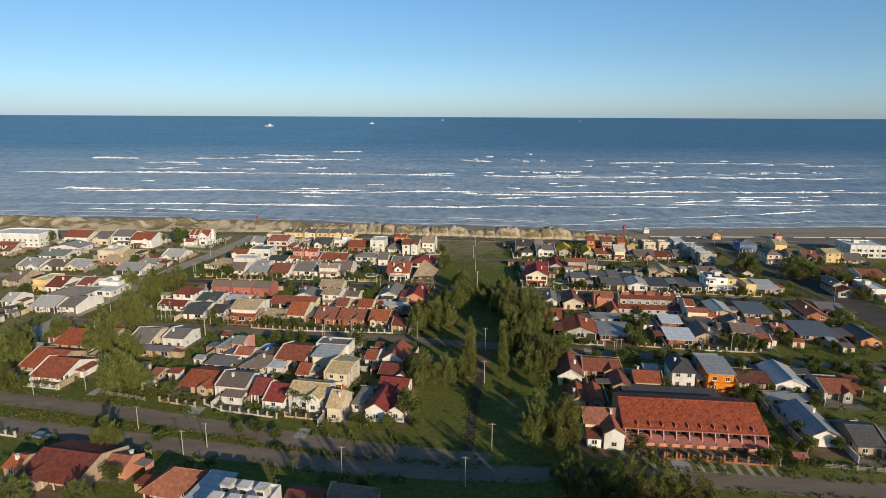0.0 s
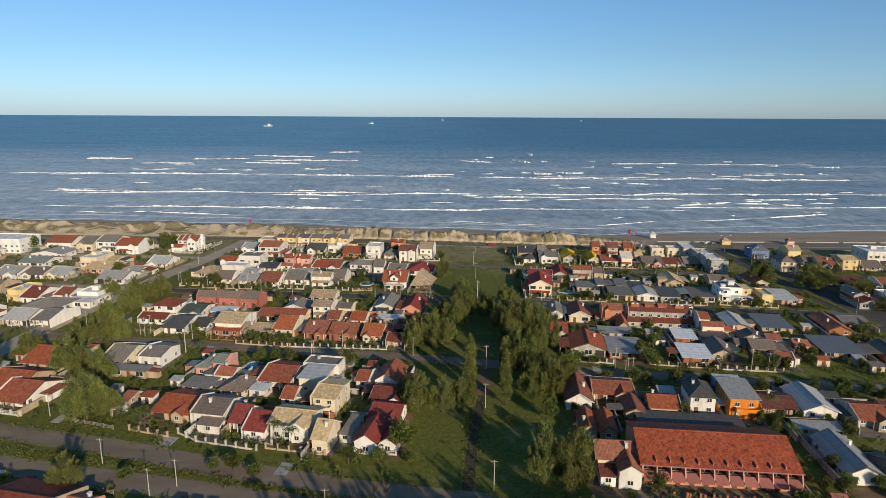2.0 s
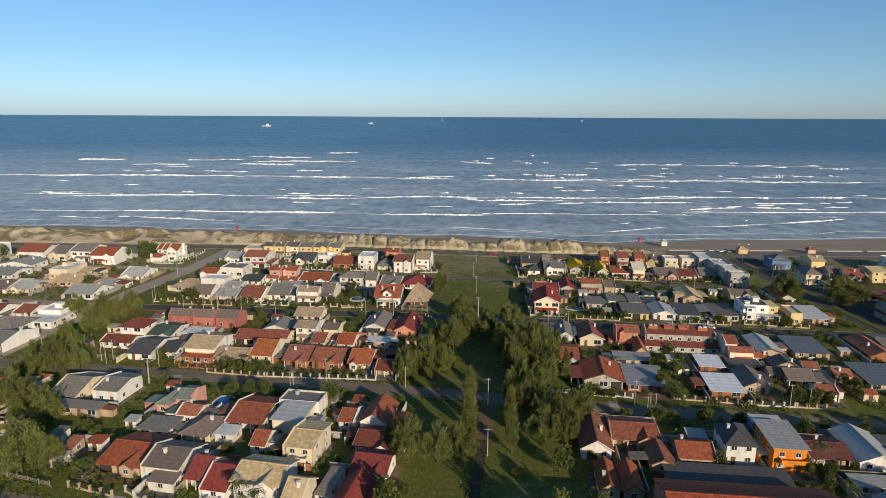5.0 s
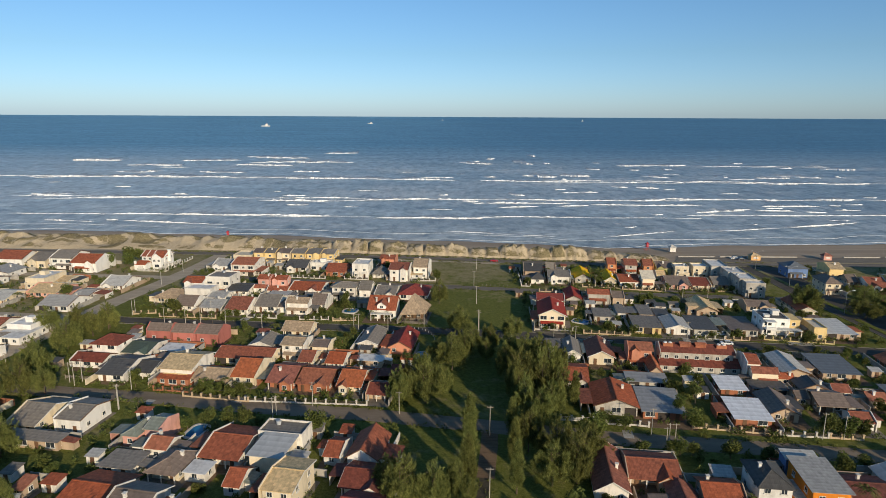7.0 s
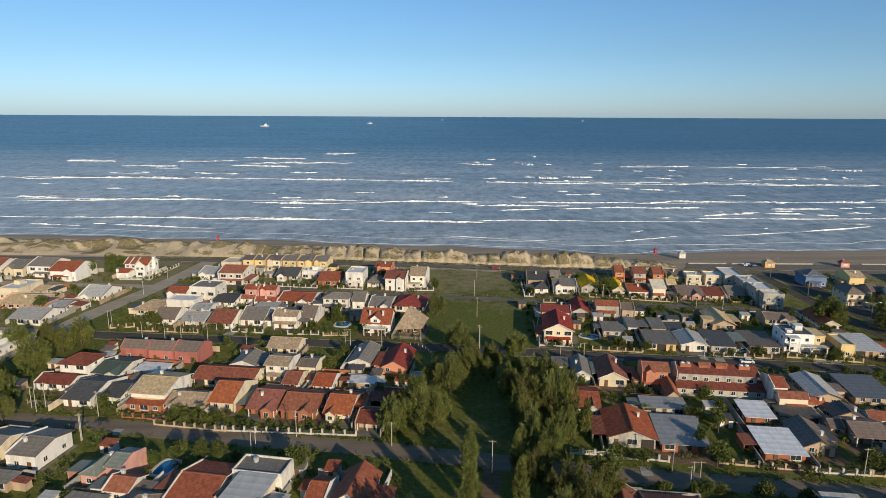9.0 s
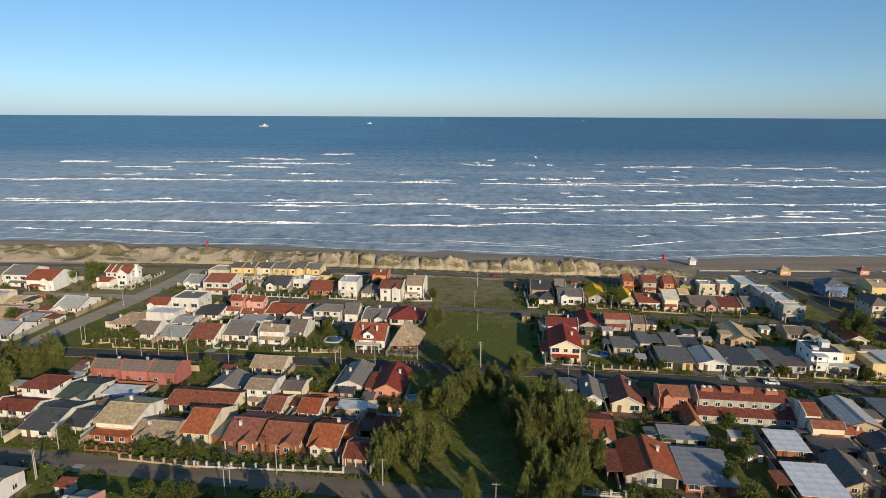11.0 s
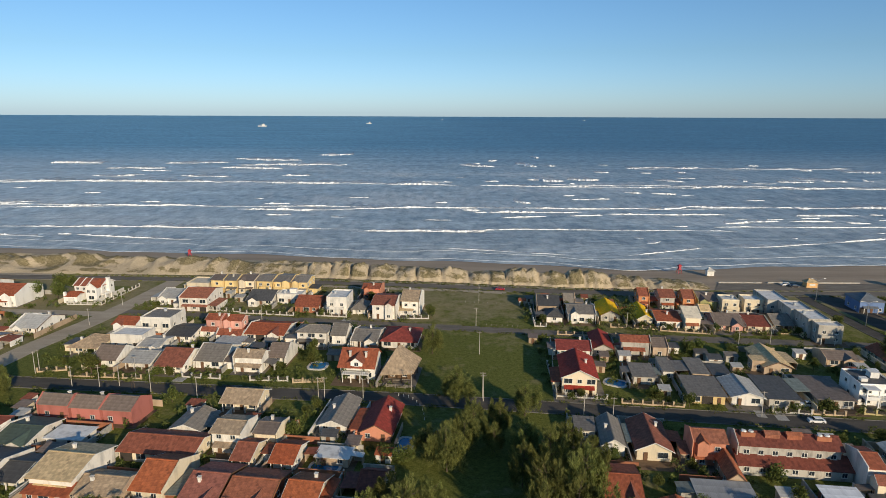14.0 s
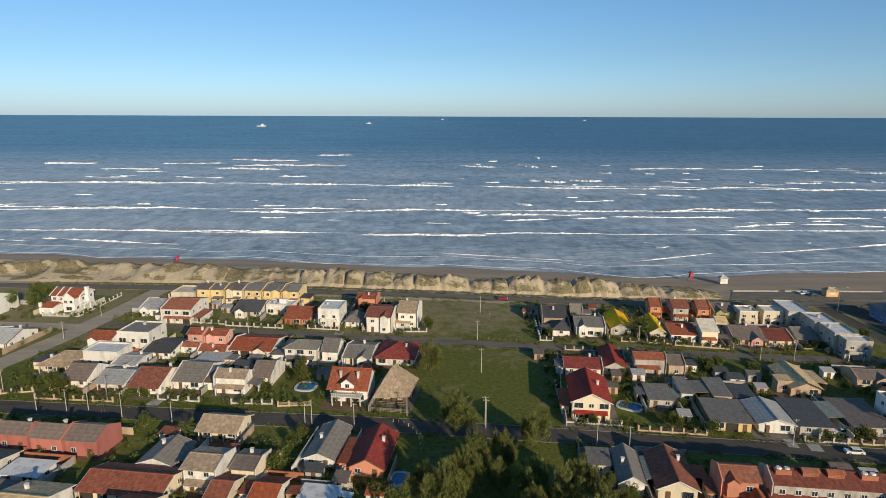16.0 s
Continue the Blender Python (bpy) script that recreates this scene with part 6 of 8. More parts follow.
def modern_house():
    root = empty("house", 124.4, 286.0, 0, -6.4, "modern white two-storey house with flat roof, columns and cream side wing", "house", "houses of the town")
    PRINTS.append((126.5, 286.0, 14.5, 13.0, radians(-6.4)))
    white = WALL["bright"]
    g = Geo()
    g.box(0, 1.0, 2.9, 9.6, 11.0, 6.2)
    part("wall", g.mesh("wall", white), root)
    g = Geo()
    for s in (-1, 1):
        g.box(s * 4.7, 1.0, 6.2, .2, 11.0, .55)
        g.box(0, 1.0 + s * 5.4, 6.2, 9.2, .2, .55)
    part("parapet", g.mesh("parapet", white), root)
    g = Geo()
    g.box(0, 1.0, 6.05, 9.1, 10.5, .08)
    part("roof", g.mesh("roof", ROOF["darkgrey"]), root, label="dark grey flat roof")
    for x, y, sx, sy, h in ((1.6, 2.0, 2.4, 2.6, 1.7), (-2.6, -1.4, 1.8, 1.6, .9), (3.4, 4.6, 1.4, 1.4, 1.1)):
        g = Geo()
        g.box(x, y, 6.1 + h / 2, sx, sy, h)
        g.box(x, y, 6.14 + h, sx + .3, sy + .3, .1)
        part("roof_cabin", g.mesh("roof_cabin", white), root)
    g = Geo()
    g.box(7.0, 1.6, 2.6, 4.3, 8.6, 5.6)
    g.box(7.0, 1.6, 5.48, 4.7, 9.0, .2)
    wing = part("side_wing", g.mesh("side_wing", WALL["yellow"]), root, label="cream-yellow side wing")
    g = Geo()
    g.box(-2.8, -6.2, 3.05, 3.6, 3.6, .25)
    g.box(-2.8, -7.9, 3.6, 3.6, .14, .9)
    g.box(-2.8, -6.2, 5.95, 3.6, 3.6, .25)
    frame_ob = part("balcony", g.mesh("balcony", white), root, label="projecting white balcony frame")
    col = Geo()
    col.box(0, 0, 2.95, .32, .32, 6.2)
    col = col.mesh("column", white)
    for x in (-4.4, -1.2):
        part("column", col, frame_ob, (x, -7.7, 0))
    g = Geo()
    g.box(3.2, -6.4, 2.95, 10.2, 2.8, .22)
    for k in range(8):
        g.box(-1.4 + 1.3 * k, -6.4, 3.12, .14, 3.2, .14)
    perg = part("pergola", g.mesh("pergola", FRAME), root, label="white pergola along the front")
    for x in (-.6, 2.6, 5.6, 8.0):
        part("pillar", PILLAR, perg, (x, -7.5, 0), scale=(1.2, 1.2, 1.2))
    for x, y, z, k in ((-2.8, -4.5, 1.5, "wide"), (-2.8, -4.5, 4.5, "wide"), (2.4, -4.5, 4.5, "small"), (7.0, -2.7, 4.0, "small"), (7.0, -2.7, 1.5, "wide")):
        wi = part("window", WIN[k][0], root, (x, y, z))
        part("pane", WIN[k][1], wi)
    part("garage_door", GARAGE, root, (2.4, -4.5, 0))
    for y, z in ((-2, 4.4), (3, 4.4), (1, 1.5)):
        wi = part("window", WIN["small"][0], root, (-4.8, y, z), -90)
        part("pane", WIN["small"][1], wi)


chalet()
thatched_house()
modern_house()

# ---- the white villa on the corner by the dune ----
def villa():
    root = empty("villa", -154.6, 383.5, 0, -5.0, "bright white two-storey villa with red tiled roofs and white gable bands", "villa")
    PRINTS.append((-154.6, 383.0, 14.0, 15.0, radians(-5)))
    wall = WALL["bright"]
    g = Geo()
    g.box(0, 2.0, 2.9, 12.6, 9.0, 6.4)
    for s in (-6.3, 6.3):
        p = [(s, -2.5, 6.1), (s, 6.5, 6.1), (s, 2.0, 8.15)]
        q = [(s - math.copysign(.25, s), v[1], v[2]) for v in p]
        g.prism(q if s > 0 else p, p if s > 0 else q)
    part("wall", g.mesh("wall", wall), root)
    g = Geo()
    for s, e in ((-1, -2.9), (1, 6.9)):
        a, b = (-6.5, e, 5.95), (6.5, e, 5.95)
        g.slab(*((a, b) if s < 0 else (b, a)), *(((6.5, 2, 8.3), (-6.5, 2, 8.3)) if s < 0 else ((-6.5, 2, 8.3), (6.5, 2, 8.3))), .16)
    part("roof", g.mesh("roof", ROOF["red"]), root, label="red clay-tiled main roof")
    for x in (-6.6, -3.4, -0.2, 6.6):
        g = Geo()
        for s, e in ((-1, -3.0), (1, 7.0)):
            c = [(x - .17, e, 6.12), (x + .17, e, 6.12), (x + .17, 2, 8.5), (x - .17, 2, 8.5)]
            g.slab(*(c if s < 0 else (c[1], c[0], c[3], c[2])), .34)
        part("gable_band", g.mesh("gable_band", wall), root, label="white raised band across the roof")
    g = Geo()
    g.box(3.6, -3.6, 2.9, 5.0, 4.4, 6.4)
    g.prism([(1.1, -5.8, 6.1), (6.1, -5.8, 6.1), (3.6, -5.8, 8.0)], [(1.1, -5.5, 6.1), (6.1, -5.5, 6.1), (3.6, -5.5, 8.0)])
    bay = part("front_bay", g.mesh("front_bay", wall), root)
    g = Geo()
    g.slab((0.7, 2.0, 5.95), (0.7, -6.1, 5.95), (3.6, -6.1, 8.15), (3.6, 2.0, 8.15), .15)
    g.slab((6.5, -6.1, 5.95), (6.5, 2.0, 5.95), (3.6, 2.0, 8.15), (3.6, -6.1, 8.15), .15)
    part("roof", g.mesh("roof", ROOF["red"]), bay)
    g = Geo()
    for a, b in (((0.6, 6.05), (3.6, 8.3)), ((6.6, 6.05), (3.6, 8.3))):
        g.slab((a[0], -6.3, a[1]), (a[0], -6.05, a[1]), (b[0], -6.05, b[1]), (b[0], -6.3, b[1]), .3)
    part("bargeboard", g.mesh("bargeboard", FRAME), bay)
    g = Geo()
    g.box(-3.6, -6.4, 1.4, 5.6, 5.6, 3.3)
    wing = part("garage_wing", g.mesh("garage_wing", wall), root, label="low white garage wing")
    g = Geo()
    g.slab((-6.7, -9.5, 2.95), (-0.5, -9.5, 2.95), (-0.9, -5.4, 4.35), (-6.3, -5.4, 4.35), .15)
    g.slab((-0.5, -3.6, 2.95), (-6.7, -3.6, 2.95), (-6.3, -5.4, 4.35), (-0.9, -5.4, 4.35), .15)
    part("roof", g.mesh("roof", ROOF["red"]), wing)
    g = Geo()
    g.box(-6.3, -8.9, 2.3, .9, .9, 5.0)
    part("stack", g.mesh("stack", wall), wing)
    part("garage_door", GARAGE, wing, (-3.4, -9.2, 0))
    g = Geo()
    g.box(0, 0, 4.3, 1.3, 1.0, 9.0)
    g.box(0, 0, 8.9, 1.6, 1.3, .25)
    part("chimney", g.mesh("chimney", wall), root, (7.0, 1.4, 0))
    g = Geo()
    g.box(7.7, -1.6, 2.7, 2.6, 4.6, .22)
    for y in (-3.6, .4):
        g.box(8.7, y, 1.25, .3, .3, 3.0)
    g.box(8.9, -1.6, 3.2, .16, 4.6, .8)
    part("balcony", g.mesh("balcony", wall), root)
    for x, y, z, k in ((2.4, -5.8, 4.4, "small"), (4.8, -5.8, 4.4, "small"), (3.6, -5.8, 1.6, "wide"), (-4.8, -2.5, 4.6, "small"), (-1.8, -2.5, 4.6, "small")):
        wi = part("window", WIN[k][0], root, (x, y, z))
        part("pane", WIN[k][1], wi)
    for y, z in ((-4, 1.6), (-.6, 4.5), (3, 1.6), (4.6, 4.5)):
        wi = part("window", WIN["small"][0], root, (6.3 if y > -2 else 6.1, y, z), 90)
        part("pane", WIN["small"][1], wi)


villa()
g = Geo()
g.prism([(-161.5, 371, -.1), (-145.0, 372.2, -.1), (-142.9, 401, -.1), (-160, 402, -.1)], [(-161.5, 371, .02), (-145.0, 372.2, .02), (-142.9, 401, .02), (-160, 402, .02)])
structure("lawn_1", g, [LAWN], "short green mown lawn round the white villa", "lawn")

# ---- apartments with roof cabins beside the near road ----
def apartments(x, y, a):
    root = empty("apartment_block", x, y, 0, a, "white apartment block with rows of small roof cabins", "apartment block")
    PRINTS.append((x, y, 11.5, 11, radians(a)))
    g = Geo()
    g.box(0, 0, 2.7, 11.5, 11, 6.0)
    part("wall", g.mesh("wall", WALL["white"]), root)
    g = Geo()
    for s in (-1, 1):
        g.box(s * 5.65, 0, 5.95, 0.2, 11, 0.5)
        g.box(0, s * 5.4, 5.95, 11.1, 0.2, 0.5)
    part("parapet", g.mesh("parapet", WALL["white"]), root)
    c = Geo()
    c.prism([(-1.1, -1.2, 0), (1.1, -1.2, 0), (1.1, 1.2, 0), (-1.1, 1.2, 0)], [(-1.1, -1.2, 1.9), (1.1, -1.2, 1.9), (1.1, 1.2, 2.3), (-1.1, 1.2, 2.3)])
    c.box(0, -0.1, 2.25, 2.5, 2.7, 0.12)
    c = c.mesh("roof_cabin", WALL["white"])
    o = Geo()
    o.box(0, 0, 0, 1.3, 0.08, 0.8)
    o = o.mesh("opening", GLASS)
    for j in (-2.8, 1.8):
        for i in (-3.7, 0, 3.7):
            cab = part("roof_cabin", c, root, (i, j, 5.7))
            part("opening", o, cab, (0, -1.2, 1.2))
    for i in range(4):
        for fl in (1.5, 4.2):
            wi = part("window", WIN["wide"][0], root, (-4.2 + 2.8 * i, -5.5, fl))
            part("pane", WIN["wide"][1], wi)


apartments(-42.3, 110.6, -11)


# ---- fences ----
FENCE = {"white": (WHITEFENCE, "white masonry posts and rails"), "tan": (TANFENCE, "tan masonry posts and rails"), "brick": (BRICK, "brick posts and rails"),
         "wood": (GREYWOOD, "weathered wooden posts and rails"), "yellow": (YELLOWFENCE, "pale yellow posts and rails")}
BARS = plain("dark_fence_bars", (0.10, 0.085, 0.07), 0.8, 0, 0.2)
POST = {}
for key, (m, _) in FENCE.items():
    g = Geo()
    s = 0.16 if key == "wood" else 0.42
    g.box(0, 0, 0.7, s, s, 1.6)
    if key != "wood":
        g.box(0, 0, 1.55, s + 0.14, s + 0.14, 0.14)
    POST[key] = g.mesh("post", m)


FENCES = []


def fence(x0, y0, x1, y1, kind):
    FENCES.append((x0, y0, x1, y1))
    m, words = FENCE[kind]
    a, b = Vector((x0, y0, 0)), Vector((x1, y1, 0))
    l = (b - a).length
    root = empty("fence", x0, y0, 0, math.degrees(math.atan2(y1 - y0, x1 - x0)), f"garden fence of {words} on a low wall", "fence", "garden fences")
    n = max(2, round(l / 2.9))
    g = Geo()
    if kind != "wood":
        g.box(l / 2, 0, 0.15, l, 0.2, 0.6)
    part("low_wall", g.mesh("low_wall", m), root) if kind != "wood" else None
    g = Geo()
    for zz in ((0.75, 1.15) if kind != "wood" else (0.4, 0.8, 1.15)):
        g.box(l / 2, 0, zz, l, 0.07, 0.1)
    for k in range(int(l / 0.45)):
        g.box(0.2 + 0.45 * k, 0, 0.8, 0.06, 0.05, 0.8)
    part("rail", g.mesh("rail", m if kind == "wood" or (len(FENCES) % 3 == 0 and l < 16) else BARS), root)
    for k in range(n + 1):
        part("post", POST[kind], root, (l * k / n, 0, 0))


fence(-116.2, 172.2, -113.8, 192.9, "white")
fence(-134.2, 180.5, -128.4, 174.8, "white")
fence(-127.9, 174.0, -115.9, 171.8, "white")
fence(-83.0, 164.5, -71.7, 161.1, "tan")
fence(-69.7, 162.9, -63.7, 159.2, "white")
fence(-63.6, 158.9, -47.3, 154.9, "white")
fence(-45.3, 155.8, -30.3, 152.9, "tan")
fence(-23.3, 154.2, -13.3, 153.1, "white")
fence(50.6, 136.0, 74.7, 132.9, "brick")
fence(89.5, 131.6, 98.8, 130.3, "wood")
fence(-169.1, 244.4, -155.8, 245.4, "white")
fence(-155.8, 245.4, -151.9, 290.2, "white")
fence(176.5, 271.9, 194.7, 269.6, "white")
fence(-50.5, 159.1, -44.3, 157.4, "white")
fence(-56.8, 223.6, -21.9, 221.5, "white")
fence(-86.2, 230.6, -74.3, 229.0, "brick")
fence(-117.0, 238.3, -108.6, 237.7, "wood")
fence(31.3, 213.7, 40.0, 212.7, "white")
fence(40.1, 212.1, 49.1, 210.6, "white")
fence(49.6, 211.1, 53.9, 210.1, "white")
fence(65.8, 209.7, 85.6, 206.2, "tan")
fence(86.3, 206.0, 98.0, 204.8, "white")
fence(98.6, 204.8, 106.3, 203.9, "tan")
fence(117.3, 276.2, 140.1, 271.8, "yellow")
fence(-75.8, 226.6, -55.9, 223.3, "tan")
fence(-126.6, 301.4, -118.4, 303.0, "tan")
fence(-114.9, 298.6, -91.6, 296.7, "tan")
fence(-79.5, 298.3, -67.4, 297.0, "white")
fence(-57.8, 296.0, -46.3, 295.8, "white")
fence(-44.3, 294.5, -35.4, 295.3, "tan")
fence(-18.3, 292.0, -7.2, 290.5, "wood")
fence(34.2, 286.2, 48.6, 284.2, "white")
fence(52.3, 281.9, 69.0, 279.7, "tan")
fence(92.6, 277.2, 102.4, 275.6, "white")
fence(102.9, 275.9, 111.2, 274.9, "tan")
fence(-159.2, 372.2, -144.4, 371.7, "white")
fence(-144.4, 371.7, -142.3, 401.0, "white")
fence(-49.9, 358.9, -37.8, 357.2, "white")
fence(-29.4, 358.0, -16.4, 356.9, "white")
fence(-16.3, 355.6, -4.7, 355.8, "white")
fence(36.6, 347.4, 41.0, 346.9, "white")
fence(83.8, 343.0, 101.2, 339.5, "tan")
fence(-106.2, 367.4, -82.5, 363.0, "white")
fence(-82.0, 361.7, -59.5, 358.8, "white")
fence(-147.0, 335.6, -145.4, 355.1, "white")
fence(43.9, 338.2, 64.9, 336.4, "tan")
fence(106.9, 343.3, 134.6, 339.4, "tan")
fence(35.4, 309.5, 34.5, 288.1, "white")
fence(37.7, 373.7, 36.7, 348.0, "white")
fence(65.8, 346.7, 83.2, 344.1, "tan")
fence(-102.1, 169.2, -87.2, 164.6, "wood")
fence(-79.7, 138.0, -72.4, 136.3, "wood")
fence(-118.5, 146.0, -110.3, 144.2, "white")
fence(84.5, 132.4, 98.5, 130.4, "wood")



# ---- yards: paving, garden walls, sheds ----
def near_road(x, y, extra):
    for pts, width in ROADS:
        for (ax, ay), (bx2, by2) in zip(pts, pts[1:]):
            dx, dy = bx2 - ax, by2 - ay
            t = max(0.0, min(1.0, ((x - ax) * dx + (y - ay) * dy) / (dx * dx + dy * dy)))
            if math.hypot(x - ax - t * dx, y - ay - t * dy) < width / 2 + extra:
                return True
    return False


def in_house(x, y, extra):
    for hx, hy, hw, hd, ha in PRINTS:
        c, s = math.cos(ha), math.sin(ha)
        u, v = (x - hx) * c + (y - hy) * s, -(x - hx) * s + (y - hy) * c
        if abs(u) < hw / 2 + extra and abs(v) < hd / 2 + extra:
            return True
    return False


def in_park(x, y):
    return -9 < x < 33 and y < 398 or (y < 176 and x > -12 and x < 30)


PRINTS.append((59.3, 149.0, 34.4, 22.0, radians(-5.9)))
yrng = random.Random(33)
for n, (hx, hy, hw, hd, ha) in enumerate(list(PRINTS)):
    if yrng.random() < 0.8:
        g = Geo()
        # east of x = 20 wider, mostly soil-brown patios stand in for yard shade
        mx, my = yrng.uniform(1.0, 2.6) + (1.6 if hx > 20 else 0), yrng.uniform(1.0, 3.0) + (1.5 if hx > 20 else 0)
        g.box(0, -my / 2, 0, hw + mx, hd + my, 0.012 + 0.0008 * (n % 60))
        y_ob = structure("patio", g, [PAVING if yrng.random() < (0.35 if hx > 20 else 0.6) else PATHSOIL], "worn paving and bare soil, with yard shade painted in, round a house", "paving")
        y_ob.location, y_ob.rotation_euler = (hx, hy, 0.006), (0, 0, ha)
    for s in (-1, 1):
        if yrng.random() > 0.55 or hy < 140:
            continue
        u, v0, v1 = s * (hw / 2 + 1.1), -hd / 2 - 3.0, hd / 2 + 3.5
        c, sn = math.cos(ha), math.sin(ha)
        good = []
        for k in range(14):
            v = v0 + (v1 - v0) * k / 13
            px, py = hx + u * c - v * sn, hy + u * sn + v * c
            if not (in_house(px, py, 0.3) or near_road(px, py, 1.5) or in_park(px, py)):
                good.append(v)
            elif len(good) < 5:
                good = []
            else:
                break
        if len(good) < 5:
            continue
        vm, ln = (good[0] + good[-1]) / 2, good[-1] - good[0]
        g = Geo()
        g.box(0, 0, 0.8, 0.16, ln, 2.0)
        g.box(0, 0, 1.84, 0.26, ln, 0.09)
        m = yrng.choice((WALL["white"], WALL["tan"], CONCRETE, CONCRETE, WALL["cream"]))
        ob = new("garden_wall", g.mesh("garden_wall", m))
        ob.location, ob.rotation_euler = (hx + u * c - vm * sn, hy + u * sn + vm * c, 0), (0, 0, ha)
        tagged(ob, "weathered masonry garden wall between two houses", "garden wall", "garden walls")
for hx, hy, hw, hd, ha, hz, hroof, hwall, wing, root in HOMES:
    if wing is not None or yrng.random() > 0.75 or hy < 140:
        continue
    c, sn = math.cos(radians(ha)), math.sin(radians(ha))
    v = hd / 2 + yrng.uniform(1.2, 3.5)
    good = []
    for k in range(16):
        u = -hw / 2 - 1.5 + (hw + 3.0) * k / 15
        px, py = hx + u * c - v * sn, hy + u * sn + v * c
        if not (in_house(px, py, 0.25) or near_road(px, py, 1.5) or in_park(px, py)):
            good.append(u)
        elif len(good) > 5:
            break
        else:
            good = []
    if len(good) < 6:
        continue
    um, ln = (good[0] + good[-1]) / 2, good[-1] - good[0]
    g = Geo()
    g.box(0, 0, 0.85, ln, 0.16, 2.1)
    g.box(0, 0, 1.94, ln, 0.26, 0.09)
    ob = new("garden_wall", g.mesh("garden_wall", yrng.choice((CONCRETE, WALL["tan"], WALL["brick"], WALL["offwhite"]))))
    ob.location, ob.rotation_euler = (hx + um * c - v * sn, hy + um * sn + v * c, 0), (0, 0, radians(ha))
    tagged(ob, "weathered masonry wall behind a house", "garden wall", "garden walls")
LEAN_ROOFS = ("grey", "brown", "darkgrey", "rust", "red", "greenish")
for hx, hy, hw, hd, ha, hz, hroof, hwall, wing, root in list(HOMES):
    if wing is not None or hw > 20:
        continue
    c, sn = math.cos(radians(ha)), math.sin(radians(ha))
    for s in (-1, 1):
        dep, v = hd * yrng.uniform(0.35, 0.7), hd * yrng.uniform(-0.12, 0.15)
        free = 0.0
        while free < 5.4:
            u = s * (hw / 2 + 0.4 + free)
            bad = False
            for vv in (v - dep / 2, v, v + dep / 2):
                px, py = hx + u * c - vv * sn, hy + u * sn + vv * c
                bad = bad or in_house(px, py, 0.0) or near_road(px, py, 2.0) or in_park(px, py)
            if bad:
                break
            free += 0.3
        if free < 1.5 or yrng.random() > (0.85 if free < 5.3 else 0.4):
            continue
        aw = free - 0.2 if free < 5.3 else yrng.uniform(2.4, 4.2)
        ax, az = s * (hw / 2 + aw / 2), min(hz - 0.25, 2.5)
        g = Geo()
        open_front = yrng.random() < 0.5
        if open_front:
            g.box(ax, v + dep / 2 - 0.1, (az - 0.3) / 2, aw - 0.3, 0.2, az)
            g.box(ax + s * (aw / 2 - 0.25), v, (az - 0.3) / 2, 0.2, dep - 0.4, az)
        else:
            g.box(ax - s * 0.3, v, (az - 0.35) / 2, aw - 0.5, dep - 0.5, az)
        lt = part("lean_to", g.mesh("lean_to", WALL[hwall]), root, label="low side annex" if not open_front else "open side carport")
        g = Geo()
        p, q = (hw / 2 + 0.02 - min(0.6, 0.07 * min(hw, hd)), az + 0.32), (hw / 2 + aw, az)
        y0, y1 = v - dep / 2, v + dep / 2
        cor = [(s * p[0], y0, p[1]), (s * q[0], y0, q[1]), (s * q[0], y1, q[1]), (s * p[0], y1, p[1])]
        g.slab(*(cor if s > 0 else (cor[1], cor[0], cor[3], cor[2])), 0.1)
        part("roof", g.mesh("roof", ROOF[hroof if yrng.random() < 0.3 else yrng.choice(LEAN_ROOFS)]), lt)
        PRINTS.append((hx + ax * c - v * sn, hy + ax * sn + v * c, aw, dep, radians(ha)))
POOLS = ((-25.8, 248.2), (-39.3, 307.4), (-63.9, 206.2), (54.1, 295.6), (-91, 262.5), (-8.0, 258.3))
sheds = 0
for _ in range(1400):
    px, py = yrng.uniform(-200, 200), yrng.uniform(140, 385)
    w, d = yrng.uniform(2.6, 4.5), yrng.uniform(2.4, 4.0)
    if in_house(px, py, 2.6) or near_road(px, py, 7) or in_park(px, py) or sheds > 80 or py < 165 or any(math.hypot(px - a, py - b) < 7 for a, b in POOLS) or not in_house(px, py, 7):
        continue
    sheds += 1
    ha = -7
    PRINTS.append((px, py, w, d, radians(ha)))
    root = empty("shed", px, py, 0, ha, "small weathered backyard shed with sheet roof", "shed", "backyard sheds")
    g = Geo()
    g.box(0, 0, 1.0, w, d, 2.4)
    part("wall", g.mesh("wall", yrng.choice((WALL["tan"], WALL["white"], WALL["offwhite"], WALL["cream"]))), root)
    g = Geo()
    g.slab((-w / 2 - .3, -d / 2 - .3, 2.24), (w / 2 + .3, -d / 2 - .3, 2.24), (w / 2 + .3, d / 2 + .3, 2.65), (-w / 2 - .3, d / 2 + .3, 2.65), .1)
    part("roof", g.mesh("roof", ROOF[yrng.choice(("grey", "brown", "darkgrey", "red", "rust", "lightgrey"))]), root)
    part("door", DOOR, root, (0, -d / 2, -0.15))


def driveway(x, y, w, l):
    g = Geo()
    g.box(0, 0, 0, w, l, 0.11)
    ob = structure("driveway", g, [CONCRETE], "short pale concrete driveway across the verge", "driveway")
    ob.location, ob.rotation_euler = (x, y, 0.0), (0, 0, radians(-8))


